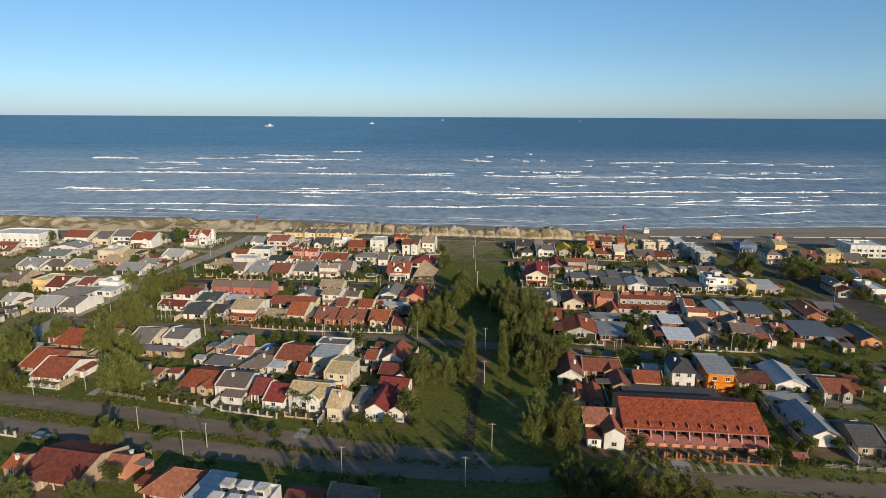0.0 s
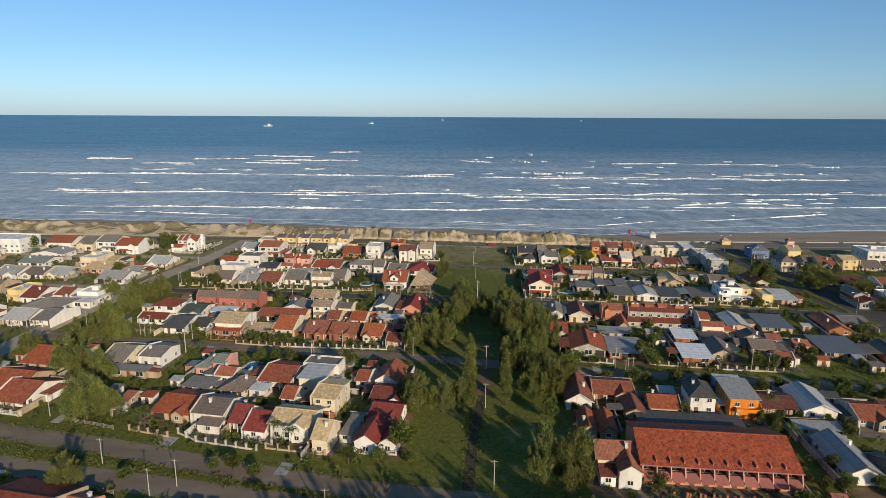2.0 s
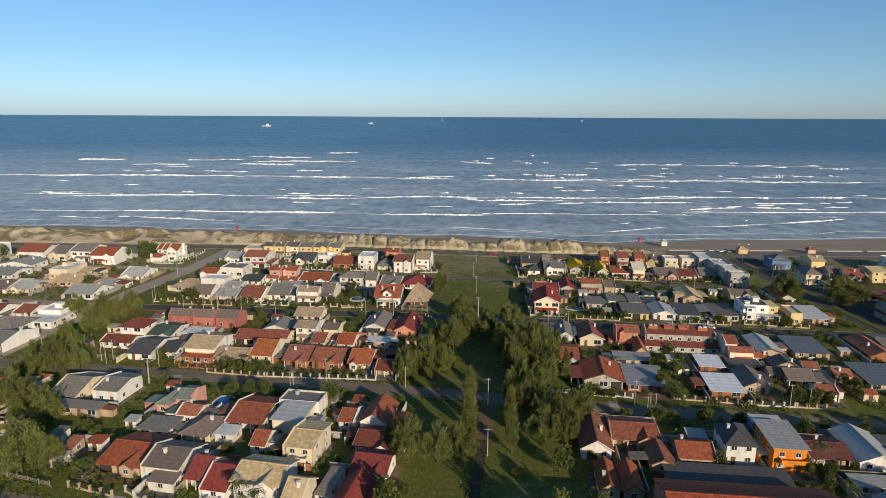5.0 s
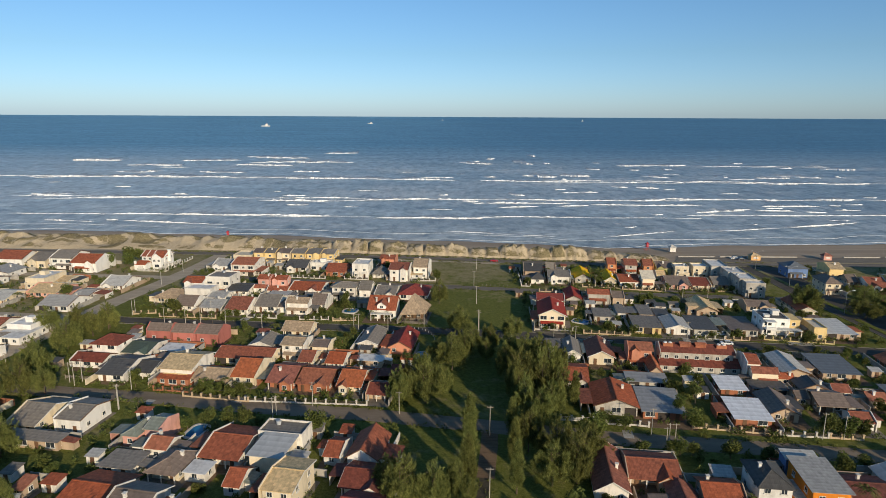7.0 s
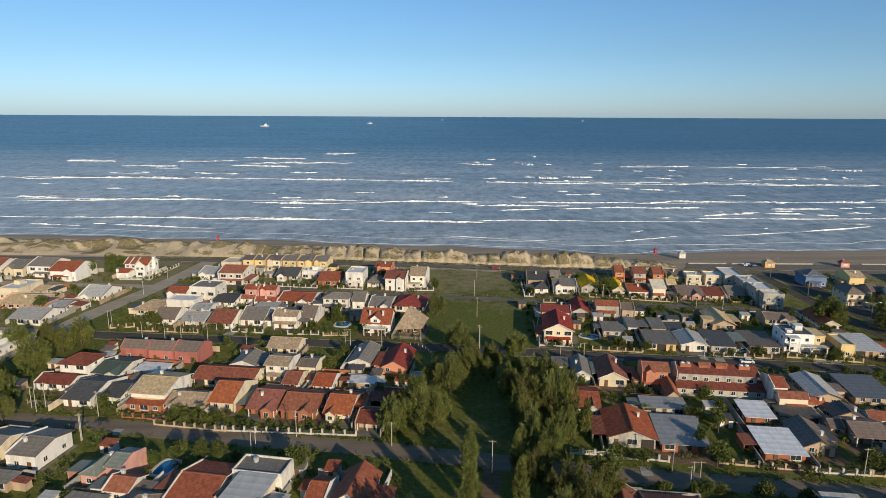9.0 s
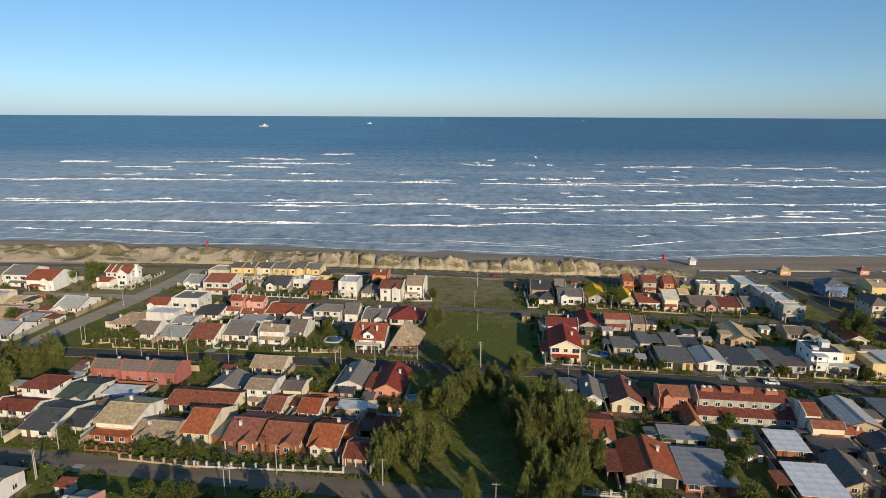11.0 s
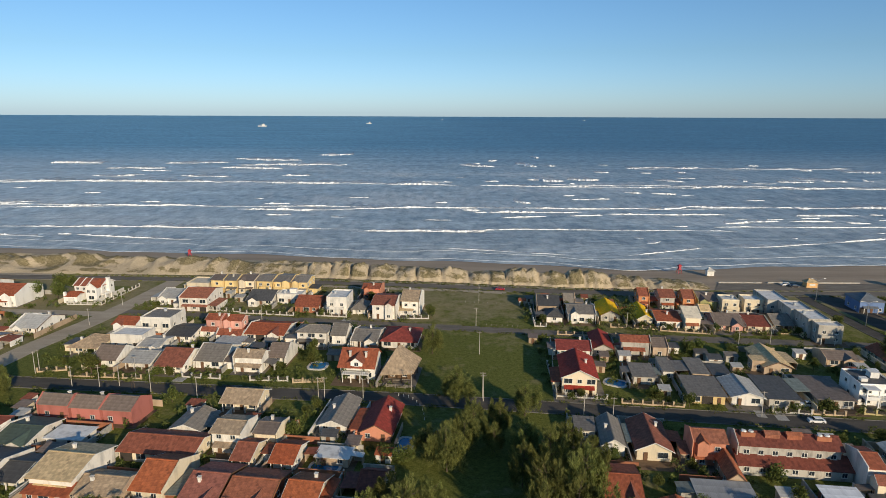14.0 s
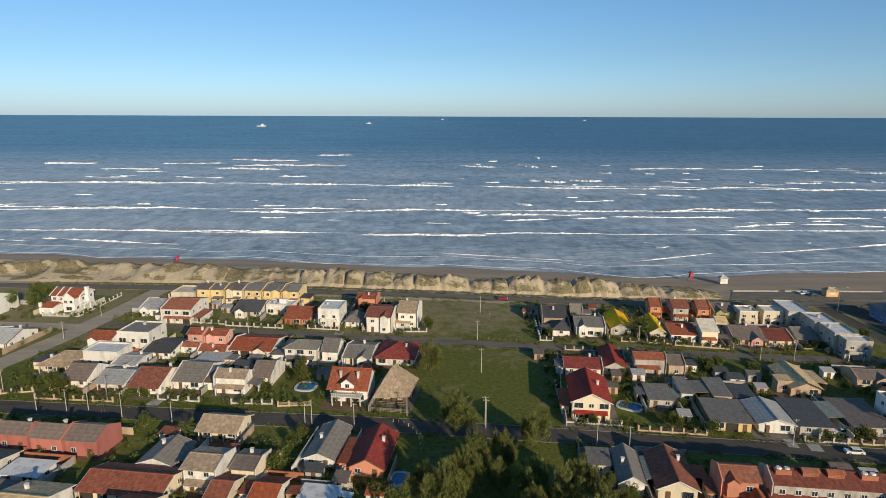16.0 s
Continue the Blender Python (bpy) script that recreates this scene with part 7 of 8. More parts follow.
driveway(-104.5, 170.8, 2.5, 5)
driveway(-70.9, 159.1, 4, 4.5)
driveway(-38.7, 147.1, 3, 5)
driveway(-116.6, 223.1, 3, 4)
driveway(-84.0, 222.9, 2.5, 3)
driveway(47.4, 206.3, 2.6, 4)
driveway(93.5, 274.7, 3, 5)
driveway(-79.7, 296.8, 3.5, 3.5)
driveway(88.6, 276.0, 2.5, 4)
driveway(-59.0, 225.5, 3, 5)
driveway(128.5, 272.1, 9, 3)
driveway(-37.3, 354.1, 3, 3)
driveway(52.5, 134.1, 3, 5)


# ---- trees ----
def blade(g, p, d, ln, wd, rg):
    """A small leaf or tuft: two triangles that bend a little."""
    d = d.normalized()
    s = d.cross(Vector((rg.uniform(-1, 1), rg.uniform(-1, 1), rg.uniform(-1, 1))))
    if s.length < 0.05:
        s = d.orthogonal()
    s = s.normalized() * wd / 2
    mid = p + d * ln * 0.5
    tip = p + d * ln + Vector((0, 0, -0.08 * ln))
    g.face([p, mid + s, tip, mid - s])


def trunk_mesh(h, r, limbs, rg, reach):
    g = Geo()
    p = Vector((0, 0, -0.3))
    top = h * 0.86
    pts = [Vector((rg.uniform(-.12, .12) * k, rg.uniform(-.12, .12) * k, -0.3 + (top + .3) * k / 5)) for k in range(6)]
    for k in range(5):
        g.tube(pts[k], pts[k + 1], r * (1 - .17 * k), r * (1 - .17 * (k + 1)), 6)
    for k in range(limbs):
        t = rg.uniform(0.28, 0.9)
        q = pts[0].lerp(pts[5], t)
        an = rg.uniform(0, 2 * math.pi)
        out = reach * (1 - 0.55 * t)
        e = q + Vector((math.cos(an) * out, math.sin(an) * out, rg.uniform(.3, .9) * out))
        g.tube(q, e, r * .35 * (1 - .5 * t), r * .08, 4)
    return g.mesh("trunk", BARK)


def pine_crown(h, w, rg, tufts=98, slim=False):
    """Feathery casuarina crown: tufts of fine needles swept out and up round several leaders, dark gaps between them, a ragged top."""
    g = Geo()
    lead = [(Vector((0, 0, 0)), h, w * (0.5 if slim else 0.40))]
    for k in range(0 if slim else 6):
        an = k * 1.05 + rg.uniform(-.4, .4)
        rad = w * rg.uniform(0.17, 0.34)
        lead.append((Vector((math.cos(an) * rad, math.sin(an) * rad, 0)), h * rg.uniform(0.52, 0.93), w * rg.uniform(0.17, 0.26)))
    low = 0.08 if slim else 0.17
    for n in range(tufts):
        base, top, own = lead[n % len(lead)]
        t = (n // len(lead) + rg.random()) / (tufts / len(lead))
        an = n * 2.4 + rg.uniform(-.6, .6)
        side = Vector((math.cos(an), math.sin(an), 0))
        out = own * (1 - 0.86 * t ** 1.3) * min(1.0, 0.55 + 2.2 * t) * rg.uniform(0.6, 1.12)
        z0 = top * (low + (0.80 - low) * t)
        root = base + side * out * 0.18 + Vector((0, 0, z0))
        tip = base + side * out + Vector((0, 0, z0 + out * rg.uniform(0.35, 1.0) + h * 0.05 + (1.0 if slim else 0.5)))
        if t > 0.86:
            tip.z = max(tip.z, top * rg.uniform(0.93, 1.02))
        axis = (tip - root).normalized()
        size = rg.uniform(.8, 1.25)
        for k in range(108):
            u = rg.uniform(.10, 1.04)
            fat = (.44 * (1.06 - u) ** .8 + .06) * size
            c = root.lerp(tip, u) + Vector((rg.gauss(0, fat), rg.gauss(0, fat), rg.gauss(0, fat * .6) - .10 * u * u))
            d = axis * 1.1 + Vector((rg.uniform(-.8, .8), rg.uniform(-.8, .8), rg.uniform(-.4, .9)))
            blade(g, c, d, rg.uniform(.35, .85), rg.uniform(.07, .15), rg)
    return g.mesh("crown", NEEDLES)


def leaf_crown(h, w, rg, lobes, per, mat, base=0.3, size=.5):
    g = Geo()
    cs = []
    for k in range(lobes):
        an = rg.uniform(0, 2 * math.pi)
        rad = w * rg.uniform(0.0, 0.32)
        cs.append((Vector((math.cos(an) * rad, math.sin(an) * rad, h * rg.uniform(base + .12, .82))), w * rg.uniform(.16, .27)))
    for c, r in cs:
        for _ in range(per):
            n = Vector((rg.gauss(0, 1), rg.gauss(0, 1), rg.gauss(0, 1))).normalized()
            p = c + Vector((n.x * r, n.y * r, n.z * r * .8)) * rg.uniform(.55, 1.08)
            blade(g, p, n + Vector((rg.uniform(-.8, .8), rg.uniform(-.8, .8), rg.uniform(-.3, .8))), rg.uniform(.6, 1.2) * size, rg.uniform(.45, .8) * size, rg)
    return g.mesh("crown", mat)


def palm_crown(rg, h):
    g = Geo()
    for k in range(17):
        an = k * 2.4 + rg.uniform(-.2, .2)
        up = rg.uniform(.1, 1.1)
        last = Vector((0, 0, h))
        ln = rg.uniform(2.0, 2.7)
        for s in range(6):
            t = (s + 1) / 6
            q = Vector((math.cos(an) * ln * t, math.sin(an) * ln * t, h + up * ln * (t - 1.25 * t * t)))
            side = Vector((-math.sin(an), math.cos(an), 0))
            for sg in (-1, 1):
                for m in (0.25, 0.75):
                    o = last.lerp(q, m)
                    blade(g, o, side * sg + (q - last).normalized() * .7 + Vector((0, 0, -.25)), .75 * (1.1 - t * .6), .13, rg)
            last = q
    return g.mesh("crown", FROND)


def bare_crown(rg, h, w):
    g = Geo()
    for k in range(26):
        an = rg.uniform(0, 6.28)
        z = h * rg.uniform(.3, .75)
        p = Vector((0, 0, z))
        for s in range(4):
            q = p + Vector((math.cos(an) * w * .14, math.sin(an) * w * .14, h * .085))
            an += rg.uniform(-.6, .6)
            g.tube(p, q, .045 - .008 * s, .04 - .008 * s, 3)
            p = q
    return g.mesh("crown", TWIG)


trng = random.Random(21)
KIND = {"pine": [], "slim": [], "round": [], "shrub": [], "palm": [], "bare": []}
for k in range(6):
    KIND["pine"].append((trunk_mesh(10, .2, 16, trng, 3.4), pine_crown(10, 10.4, trng), 10, 9.0))
for k in range(2):
    KIND["slim"].append((trunk_mesh(13, .2, 14, trng, 2.0), pine_crown(13, 4.6, trng, 84, True), 13, 5.4))
for k in range(4):
    KIND["round"].append((trunk_mesh(6, .16, 9, trng, 2.0), leaf_crown(6, 5.5, trng, 12, 130, LEAVES, .26, .5), 6, 5.5))
for k in range(3):
    KIND["shrub"].append((trunk_mesh(2, .06, 6, trng, .8), leaf_crown(2.6, 4, trng, 11, 75, LEAVES, .06, .38), 2.6, 4))
KIND["palm"].append((trunk_mesh(6.6, .14, 0, trng, 0), palm_crown(trng, 5.7), 6.2, 4.6))
KIND["bare"].append((trunk_mesh(5, .1, 4, trng, 1.2), bare_crown(trng, 5, 3), 5, 3))
TREE_WORDS = {"pine": ("tall feathery dark green casuarina tree on grass", "tree", "casuarina_tree"), "slim": ("slender upright casuarina tree beside a track", "tree", "casuarina_tree"),
              "round": ("leafy green broadleaf garden tree", "tree", "broadleaf_tree"), "shrub": ("dense green garden shrub on grass", "shrub", "shrub"),
              "palm": ("small palm with arching green fronds", "palm", "palm_tree"), "bare": ("small leafless tree with thin grey twigs", "tree", "bare_tree")}


def tree(kind, x, y, h, w):
    tr, cr, h0, w0 = trng.choice(KIND[kind])
    lab, cat, name = TREE_WORDS[kind]
    root = empty(name, x, y, 0, trng.uniform(0, 360), lab, cat, "trees and shrubs")
    root.scale = (w / w0, w / w0, h / h0)
    part("trunk", tr, root)
    part("crown", cr, root)


tree("pine", 31.5, 114.4, 10, 10)
tree("pine", 37.9, 112.7, 10, 10)
tree("pine", 50.6, 115.9, 8, 9)
tree("bare", -16.6, 134.8, 5, 3)
tree("bare", -14.2, 134.8, 5, 3)
tree("round", -24.1, 149.3, 5, 5)
tree("pine", -90.5, 114.5, 8, 8)
tree("pine", -76.7, 113.7, 8, 8)
tree("round", -75.2, 124.0, 5, 5)
tree("palm", -35.8, 125.8, 6, 4)
tree("palm", -42.4, 154.6, 8, 4)
tree("palm", -38.3, 153.4, 7, 4)
tree("pine", -127.9, 285.3, 9, 8)
tree("round", -120.6, 238.2, 5, 4)
tree("palm", -82.0, 212.8, 6, 4)
tree("round", -66.5, 206.7, 4, 4)
tree("round", -62.0, 209.4, 5, 5)
tree("round", -57.1, 209.5, 5, 5)
tree("round", -52.2, 208.2, 6, 4.5)
tree("round", -32.5, 203.7, 8, 5)
tree("shrub", -72.3, 229.4, 2.8, 4)
tree("shrub", -68.3, 228.1, 2.8, 4)
tree("shrub", -63.1, 228.2, 3, 4)
tree("round", -59.9, 228.2, 4, 4)
tree("shrub", 59.3, 248.9, 2.5, 3.5)
tree("round", 66.9, 229.9, 5, 5)
tree("round", 64.3, 217.7, 6, 4)
tree("round", 64.6, 208.6, 6, 5.5)
tree("round", 111.6, 260.5, 4, 6)
tree("round", 98.8, 206.1, 6.5, 6)
tree("round", 103.1, 205.4, 6, 5)
tree("round", 37.3, 201.6, 8, 8)
tree("round", -109.3, 300.8, 7, 7)
tree("shrub", -121.7, 298.5, 2, 4)
tree("shrub", -112.0, 298.6, 2.2, 4)
tree("shrub", -105.2, 298.0, 2.4, 5)
tree("shrub", -98.6, 297.7, 2.2, 4)
tree("shrub", -87.8, 300.4, 3, 4.5)
tree("shrub", -84.2, 299.7, 3, 4)
tree("palm", -90.7, 290.6, 5, 3)
tree("palm", -60.8, 272.0, 6.5, 5)
tree("round", -3.7, 357.1, 6, 5)
tree("round", -168.5, 380.9, 8, 8)
tree("round", -167.3, 391.2, 8, 8)
tree("round", -179.2, 380.7, 8, 8)
tree("round", 73.1, 350.9, 8.5, 7)
tree("pine", 152.2, 311.4, 12, 12)
tree("pine", 153.5, 311.8, 11, 12)
tree("pine", 170.8, 301.0, 9, 13)
tree("round", -246.3, 379.8, 9, 8)
tree("round", -178.3, 381.6, 7, 6)
tree("round", -172.9, 392.4, 9, 7)
tree("pine", -136.5, 279.6, 11, 9)
tree("pine", -127.5, 283.6, 11, 9)
tree("round", -191.3, 271.1, 5, 6)
tree("round", -225.5, 367.0, 6, 6)
tree("round", -167.9, 325.3, 6, 6)
tree("shrub", -117.9, 316.5, 3, 4)
tree("palm", -90.6, 288.9, 4, 3)
tree("shrub", -43.7, 317.8, 4, 3)
tree("round", -42.8, 317.8, 6, 3)
tree("shrub", -54.6, 296.1, 2, 4)
tree("shrub", -50.9, 305.3, 2.4, 6)
tree("shrub", -29.4, 297.4, 3.5, 3)
tree("shrub", -23.0, 297.5, 3.5, 3.5)
tree("palm", 52.7, 306.6, 3.5, 3)
tree("shrub", 86.0, 321.6, 3, 6)
tree("shrub", 104.9, 343.3, 3, 4)
tree("shrub", 107.8, 332.8, 2.6, 3)
tree("shrub", 58.9, 351.8, 2.6, 5)
tree("shrub", 78.0, 346.9, 2.6, 5)
tree("shrub", 108.8, 279.0, 3, 6)
tree("shrub", -10.0, 150.1, 3, 4)
tree("round", 44.7, 139.0, 4.5, 4)
tree("palm", 61.9, 128.4, 2, 2)
tree("shrub", 87.9, 147.7, 4, 4)
tree("round", 82.4, 170.7, 4, 3)
tree("round", 84.5, 132.0, 2.5, 2.5)
tree("palm", 85.9, 172.7, 7, 5)
tree("palm", 84.9, 160.7, 5, 4)
tree("shrub", 76.2, 244.2, 4, 5)
tree("shrub", -20.6, 124.2, 1.5, 3)
tree("round", -82.0, 168.5, 5, 5)
tree("shrub", -87.7, 168.4, 3, 5)
tree("bare", -80.3, 170.4, 5, 4)
tree("shrub", -78.7, 192.9, 2.5, 6)
tree("shrub", -92.5, 189.4, 3, 6)
tree("round", -50.0, 146.1, 4, 5)
tree("shrub", -44.6, 144.7, 2.5, 5)
tree("shrub", -54.8, 147.5, 2.5, 4)
tree("shrub", -73.8, 143.0, 2.5, 5)
tree("shrub", -21.4, 153.9, 2, 3)
tree("bare", -30.5, 153.8, 4, 3)
tree("shrub", -60.9, 261.6, 2, 3)
tree("round", -36.6, 262.0, 5, 5)
tree("palm", -64.1, 228.8, 5, 3)
tree("shrub", -70.5, 231.0, 3.5, 5)
tree("shrub", -59.3, 227.7, 3.2, 4)
tree("shrub", -66.7, 229.9, 3, 4)
tree("shrub", 76.8, 235.1, 4, 6)
tree("round", 72.2, 226.9, 5, 5)
tree("palm", 71.4, 223.7, 5, 4)
tree("round", -92.8, 233.1, 6, 4)
tree("shrub", 55.6, 306.6, 2, 2)
tree("shrub", 16.3, 169.8, 2, 4)
tree("shrub", -9.0, 162.3, 2.5, 3)
tree("shrub", 108.6, 206.8, 4, 5)
tree("shrub", 102.1, 205.7, 4, 5)
tree("round", 114.2, 187.4, 6, 6)
tree("round", 122.8, 181.1, 6, 5)
tree("shrub", 111.4, 295.0, 2.5, 4)
tree("round", 47.2, 208.9, 4, 5)
tree("shrub", 95.0, 227.6, 3, 3)
tree("pine", 36.8, 120.6, 10, 9)
tree("pine", 44.6, 118.7, 9, 8)
tree("pine", -105.8, 193.5, 11, 10)
tree("pine", -127.4, 220.2, 10, 9)
tree("pine", -140.4, 214.0, 9, 9)
tree("pine", -91.9, 172.1, 9, 8)
tree("pine", -148.8, 281.3, 10, 9)
tree("pine", -129.3, 276.0, 10, 9)

# the belt of casuarinas on both sides of the track: place, height, spread
for kind, tx, ty, th, tw in (
        ("pine", -2.4, 319, 11, 8), ("pine", 5.7, 281.6, 11, 10), ("pine", 23.7, 274.1, 10, 8.5), ("pine", 16.2, 264.5, 10, 7), ("pine", 2.4, 247, 13, 10), ("pine", 9.4, 261.5, 11, 7.5), ("pine", 6.6, 254.6, 11.5, 8.5),
        ("pine", -2.2, 251.5, 9.5, 8), ("pine", -12.9, 222.4, 12, 8), ("pine", -5.4, 223.4, 14, 11), ("pine", -8.8, 229, 11, 9), ("pine", 25.5, 243.6, 14, 9),
        ("pine", 20.9, 221.3, 14.5, 8), ("pine", 31.1, 233.9, 15, 9.5), ("pine", 27.9, 225.3, 14, 9), ("pine", 21.7, 230, 15, 10), ("pine", 33.5, 222, 13, 9),
        ("pine", 21.5, 213, 14, 7.5), ("pine", 28.6, 214.5, 12, 8), ("pine", 34.5, 243, 11, 8), ("pine", 25, 209, 12, 8), ("pine", 19, 240, 12, 8),
        ("pine", -1, 229.5, 9, 7.5), ("pine", 14, 255.5, 8, 6.5), ("pine", 30.5, 252, 11, 8), ("pine", 20.8, 252.5, 11, 8),
        ("slim", 6.4, 203, 12.5, 5.6), ("slim", 5.8, 191, 13, 5.6), ("slim", 5.1, 180, 14, 5.8), ("slim", 17.1, 203, 11.5, 4.4), ("slim", 16.4, 191, 12.5, 4.8),
        ("slim", 15.7, 180.1, 12.5, 5), ("pine", -9, 175.6, 12, 9.5), ("pine", -2.3, 175.7, 11, 8), ("pine", 3.2, 177, 9.5, 7), ("pine", -12.6, 180.5, 9, 7),
        ("pine", 25.8, 191, 13, 9), ("pine", 29.6, 184, 14, 8.5), ("pine", 23.9, 183.1, 11.5, 8), ("pine", 34.5, 193, 10.5, 9), ("pine", 20.5, 197.5, 12, 7),
        ("pine", 20.4, 141.4, 15, 9), ("pine", 26, 139.2, 14, 9.5), ("pine", 29.8, 148, 11, 8), ("pine", 24.1, 121.5, 10, 8), ("pine", 30.8, 117.6, 9, 8),
        ("pine", -96.9, 170, 14.5, 13.5), ("pine", -118.5, 199.4, 13, 13), ("pine", -112.5, 196, 11, 9), ("pine", -122.5, 226.5, 12, 9), ("pine", -116.5, 227.5, 9, 7),
        ("pine", -140, 188.3, 14, 11), ("pine", -146, 199, 12, 11), ("pine", -131.5, 171, 9, 6.5), ("pine", -83.9, 138.8, 9, 7.5), ("pine", -131, 263.4, 12, 11),
        ("pine", -127, 241, 11, 9), ("pine", -133.5, 249, 10, 8)):
    tree(kind, tx, ty, th, tw)
for tx, ty, th, tw in ((181, 318, 9, 10), (184, 309, 8, 9), (188, 326, 8, 9), (186, 290, 9, 11), (193, 297, 8, 9), (201, 289, 8, 9), (183, 268, 7, 8)):
    tree("pine", tx, ty, th, tw)
tree("round", -12.1, 153.6, 9, 7)
tree("round", 25.9, 171.5, 6.8, 5.5)
tree("shrub", -7.8, 250.5, 4, 5.5)
tree("shrub", -11.8, 251.5, 3.6, 5)
tree("bare", -79.0, 164.5, 5, 5.5)

# unseen trees added south of the road, so that their shade falls across it
for tx, ty, th in ((14, 89, 18.5), (22, 89, 18.5), (29, 88, 18.5), (4, 87, 18.5), (12, 79, 22), (20, 80, 22), (-4, 83, 20), (-12, 84, 19), (8, 72, 25),
                   (37, 86, 18.5), (45, 88, 17), (29, 76, 23), (38, 74, 26), (0, 74, 24), (47, 77, 26), (20, 70, 25), (30, 66, 28), (43, 69, 28), (53, 72, 27)):
    tree("pine", tx, ty, th, 12.5)

grng = random.Random(14)
made = 0
for _ in range(4000):
    px, py = grng.uniform(-230, 215), grng.uniform(140, 388)
    if made >= 120:
        break
    if in_house(px, py, 1.2) or near_road(px, py, 2.0) or in_park(px, py) or not in_house(px, py, 6):
        continue
    made += 1
    if made % 3 == 0:
        sz = grng.uniform(2.8, 5.0)
        tree("round", px, py, sz, sz * grng.uniform(0.7, 0.95))
    elif made % 10 == 1:
        tree("palm", px, py, grng.uniform(3.5, 6), grng.uniform(3, 4.2))
    else:
        sz = grng.uniform(1.4, 2.8)
        tree("shrub", px, py, sz, sz * grng.uniform(1.0, 1.5))

made = 0
for _ in range(4000):
    px, py = grng.uniform(34, 215), grng.uniform(128, 388)
    if made >= 95:
        break
    if in_house(px, py, 0.9) or near_road(px, py, 1.0) or in_park(px, py) or not in_house(px, py, 6):
        continue
    made += 1
    sz = grng.uniform(2.6, 5.2)
    tree("round", px, py, sz, sz * grng.uniform(0.7, 1.0))
for k in range(15):
    px = 46 + 7.6 * k + grng.uniform(-2, 2)
    py = float(np.interp(px, [44, 83, 104, 164], [204, 199.2, 196.2, 189])) - grng.uniform(5.6, 7)
    sz = grng.uniform(2.4, 5.5)
    if not in_house(px, py, 0.6):
        tree("round" if sz > 3.2 else "shrub", px, py, sz, sz * grng.uniform(0.85, 1.15))

# undergrowth in the yards, hedges behind the fences, weeds on the verge between the dirt roads
g = Geo()
urng = random.Random(8)


def bush(px, py, hgt, wid, n=70):
    for _ in range(n):
        v = Vector((urng.gauss(0, 1), urng.gauss(0, 1), abs(urng.gauss(0, 1)))).normalized()
        q = urng.uniform(.5, 1.05)
        p = Vector((px + v.x * wid / 2 * q, py + v.y * wid / 2 * q, v.z * hgt * q))
        blade(g, p, v + Vector((urng.uniform(-.8, .8), urng.uniform(-.8, .8), urng.uniform(-.2, .9))), urng.uniform(.3, .7), urng.uniform(.2, .42), urng)


made = 0
for _ in range(14000):
    if made >= 1700:
        break
    px, py = urng.uniform(-250, 230), urng.uniform(125, 392)
    if in_house(px, py, 0.5) or near_road(px, py, 1.0) or in_park(px, py) or not in_house(px, py, 8):
        continue
    made += 1
    bush(px, py, urng.uniform(0.7, 2.6), urng.uniform(1.0, 2.6))
for fx0, fy0, fx1, fy1 in FENCES:
    l = math.hypot(fx1 - fx0, fy1 - fy0)
    nx, ny = -(fy1 - fy0) / l, (fx1 - fx0) / l
    for k in range(int(l / 1.7)):
        if urng.random() < 0.45:
            t, o = (k + urng.random()) * 1.7 / l, urng.uniform(0.8, 2.2)
            px, py = fx0 + (fx1 - fx0) * t + nx * o, fy0 + (fy1 - fy0) * t + ny * o
            if not in_house(px, py, 0.3):
                bush(px, py, urng.uniform(0.6, 1.9), urng.uniform(0.9, 1.8), 50)
for hx, hy, hw, hd, ha, hz, hroof, hwall, wing, root in HOMES:
    if wing is None and hz < 4.5:
        c, sn = math.cos(radians(ha)), math.sin(radians(ha))
        for k in range(int(hw / 1.6)):
            if urng.random() < 0.36:
                u, v = -hw / 2 + hw * urng.random(), -hd / 2 - urng.uniform(0.5, 2.2)
                px, py = hx + u * c - v * sn, hy + u * sn + v * c
                if not (in_house(px, py, 0.1) or near_road(px, py, 0.5)):
                    bush(px, py, urng.uniform(0.6, 1.7), urng.uniform(0.9, 1.9), 44)
tagged(new("undergrowth", g.mesh("undergrowth", LEAVES)), "mixed green bushes and hedges in the gardens", "bushes", "", "stuff")
g = Geo()
for k in range(260):
    t = urng.random()
    px = -215 + 190 * t
    py = float(np.interp(px, [-215, -130, -80, -25], [173, 159.4, 149.6, 135.5])) + urng.uniform(-1.2, 1.2)
    bush(px, py, urng.uniform(0.08, 0.35), urng.uniform(1.0, 2.6), 22)
# ragged grass creeping over the street edges
for pts, width in ROADS[:8] + ROADS[-1:]:
    for (ax, ay), (ex, ey) in zip(pts, pts[1:]):
        ln = math.hypot(ex - ax, ey - ay)
        for k in range(int(ln / 0.9)):
            t, sg = urng.random(), urng.choice((-1, 1))
            off = sg * (width / 2 + urng.gauss(0.1, 0.45))
            px, py = ax + (ex - ax) * t - (ey - ay) / ln * off, ay + (ey - ay) * t + (ex - ax) / ln * off
            if abs(px) < 190 and not in_house(px, py, 0.1):
                bush(px, py, urng.uniform(0.06, 0.22), urng.uniform(0.9, 2.4), 12)
tagged(new("verge_grass", g.mesh("verge_grass", WEEDS)), "ragged yellow-green grass along the street edges", "grass", "", "stuff")

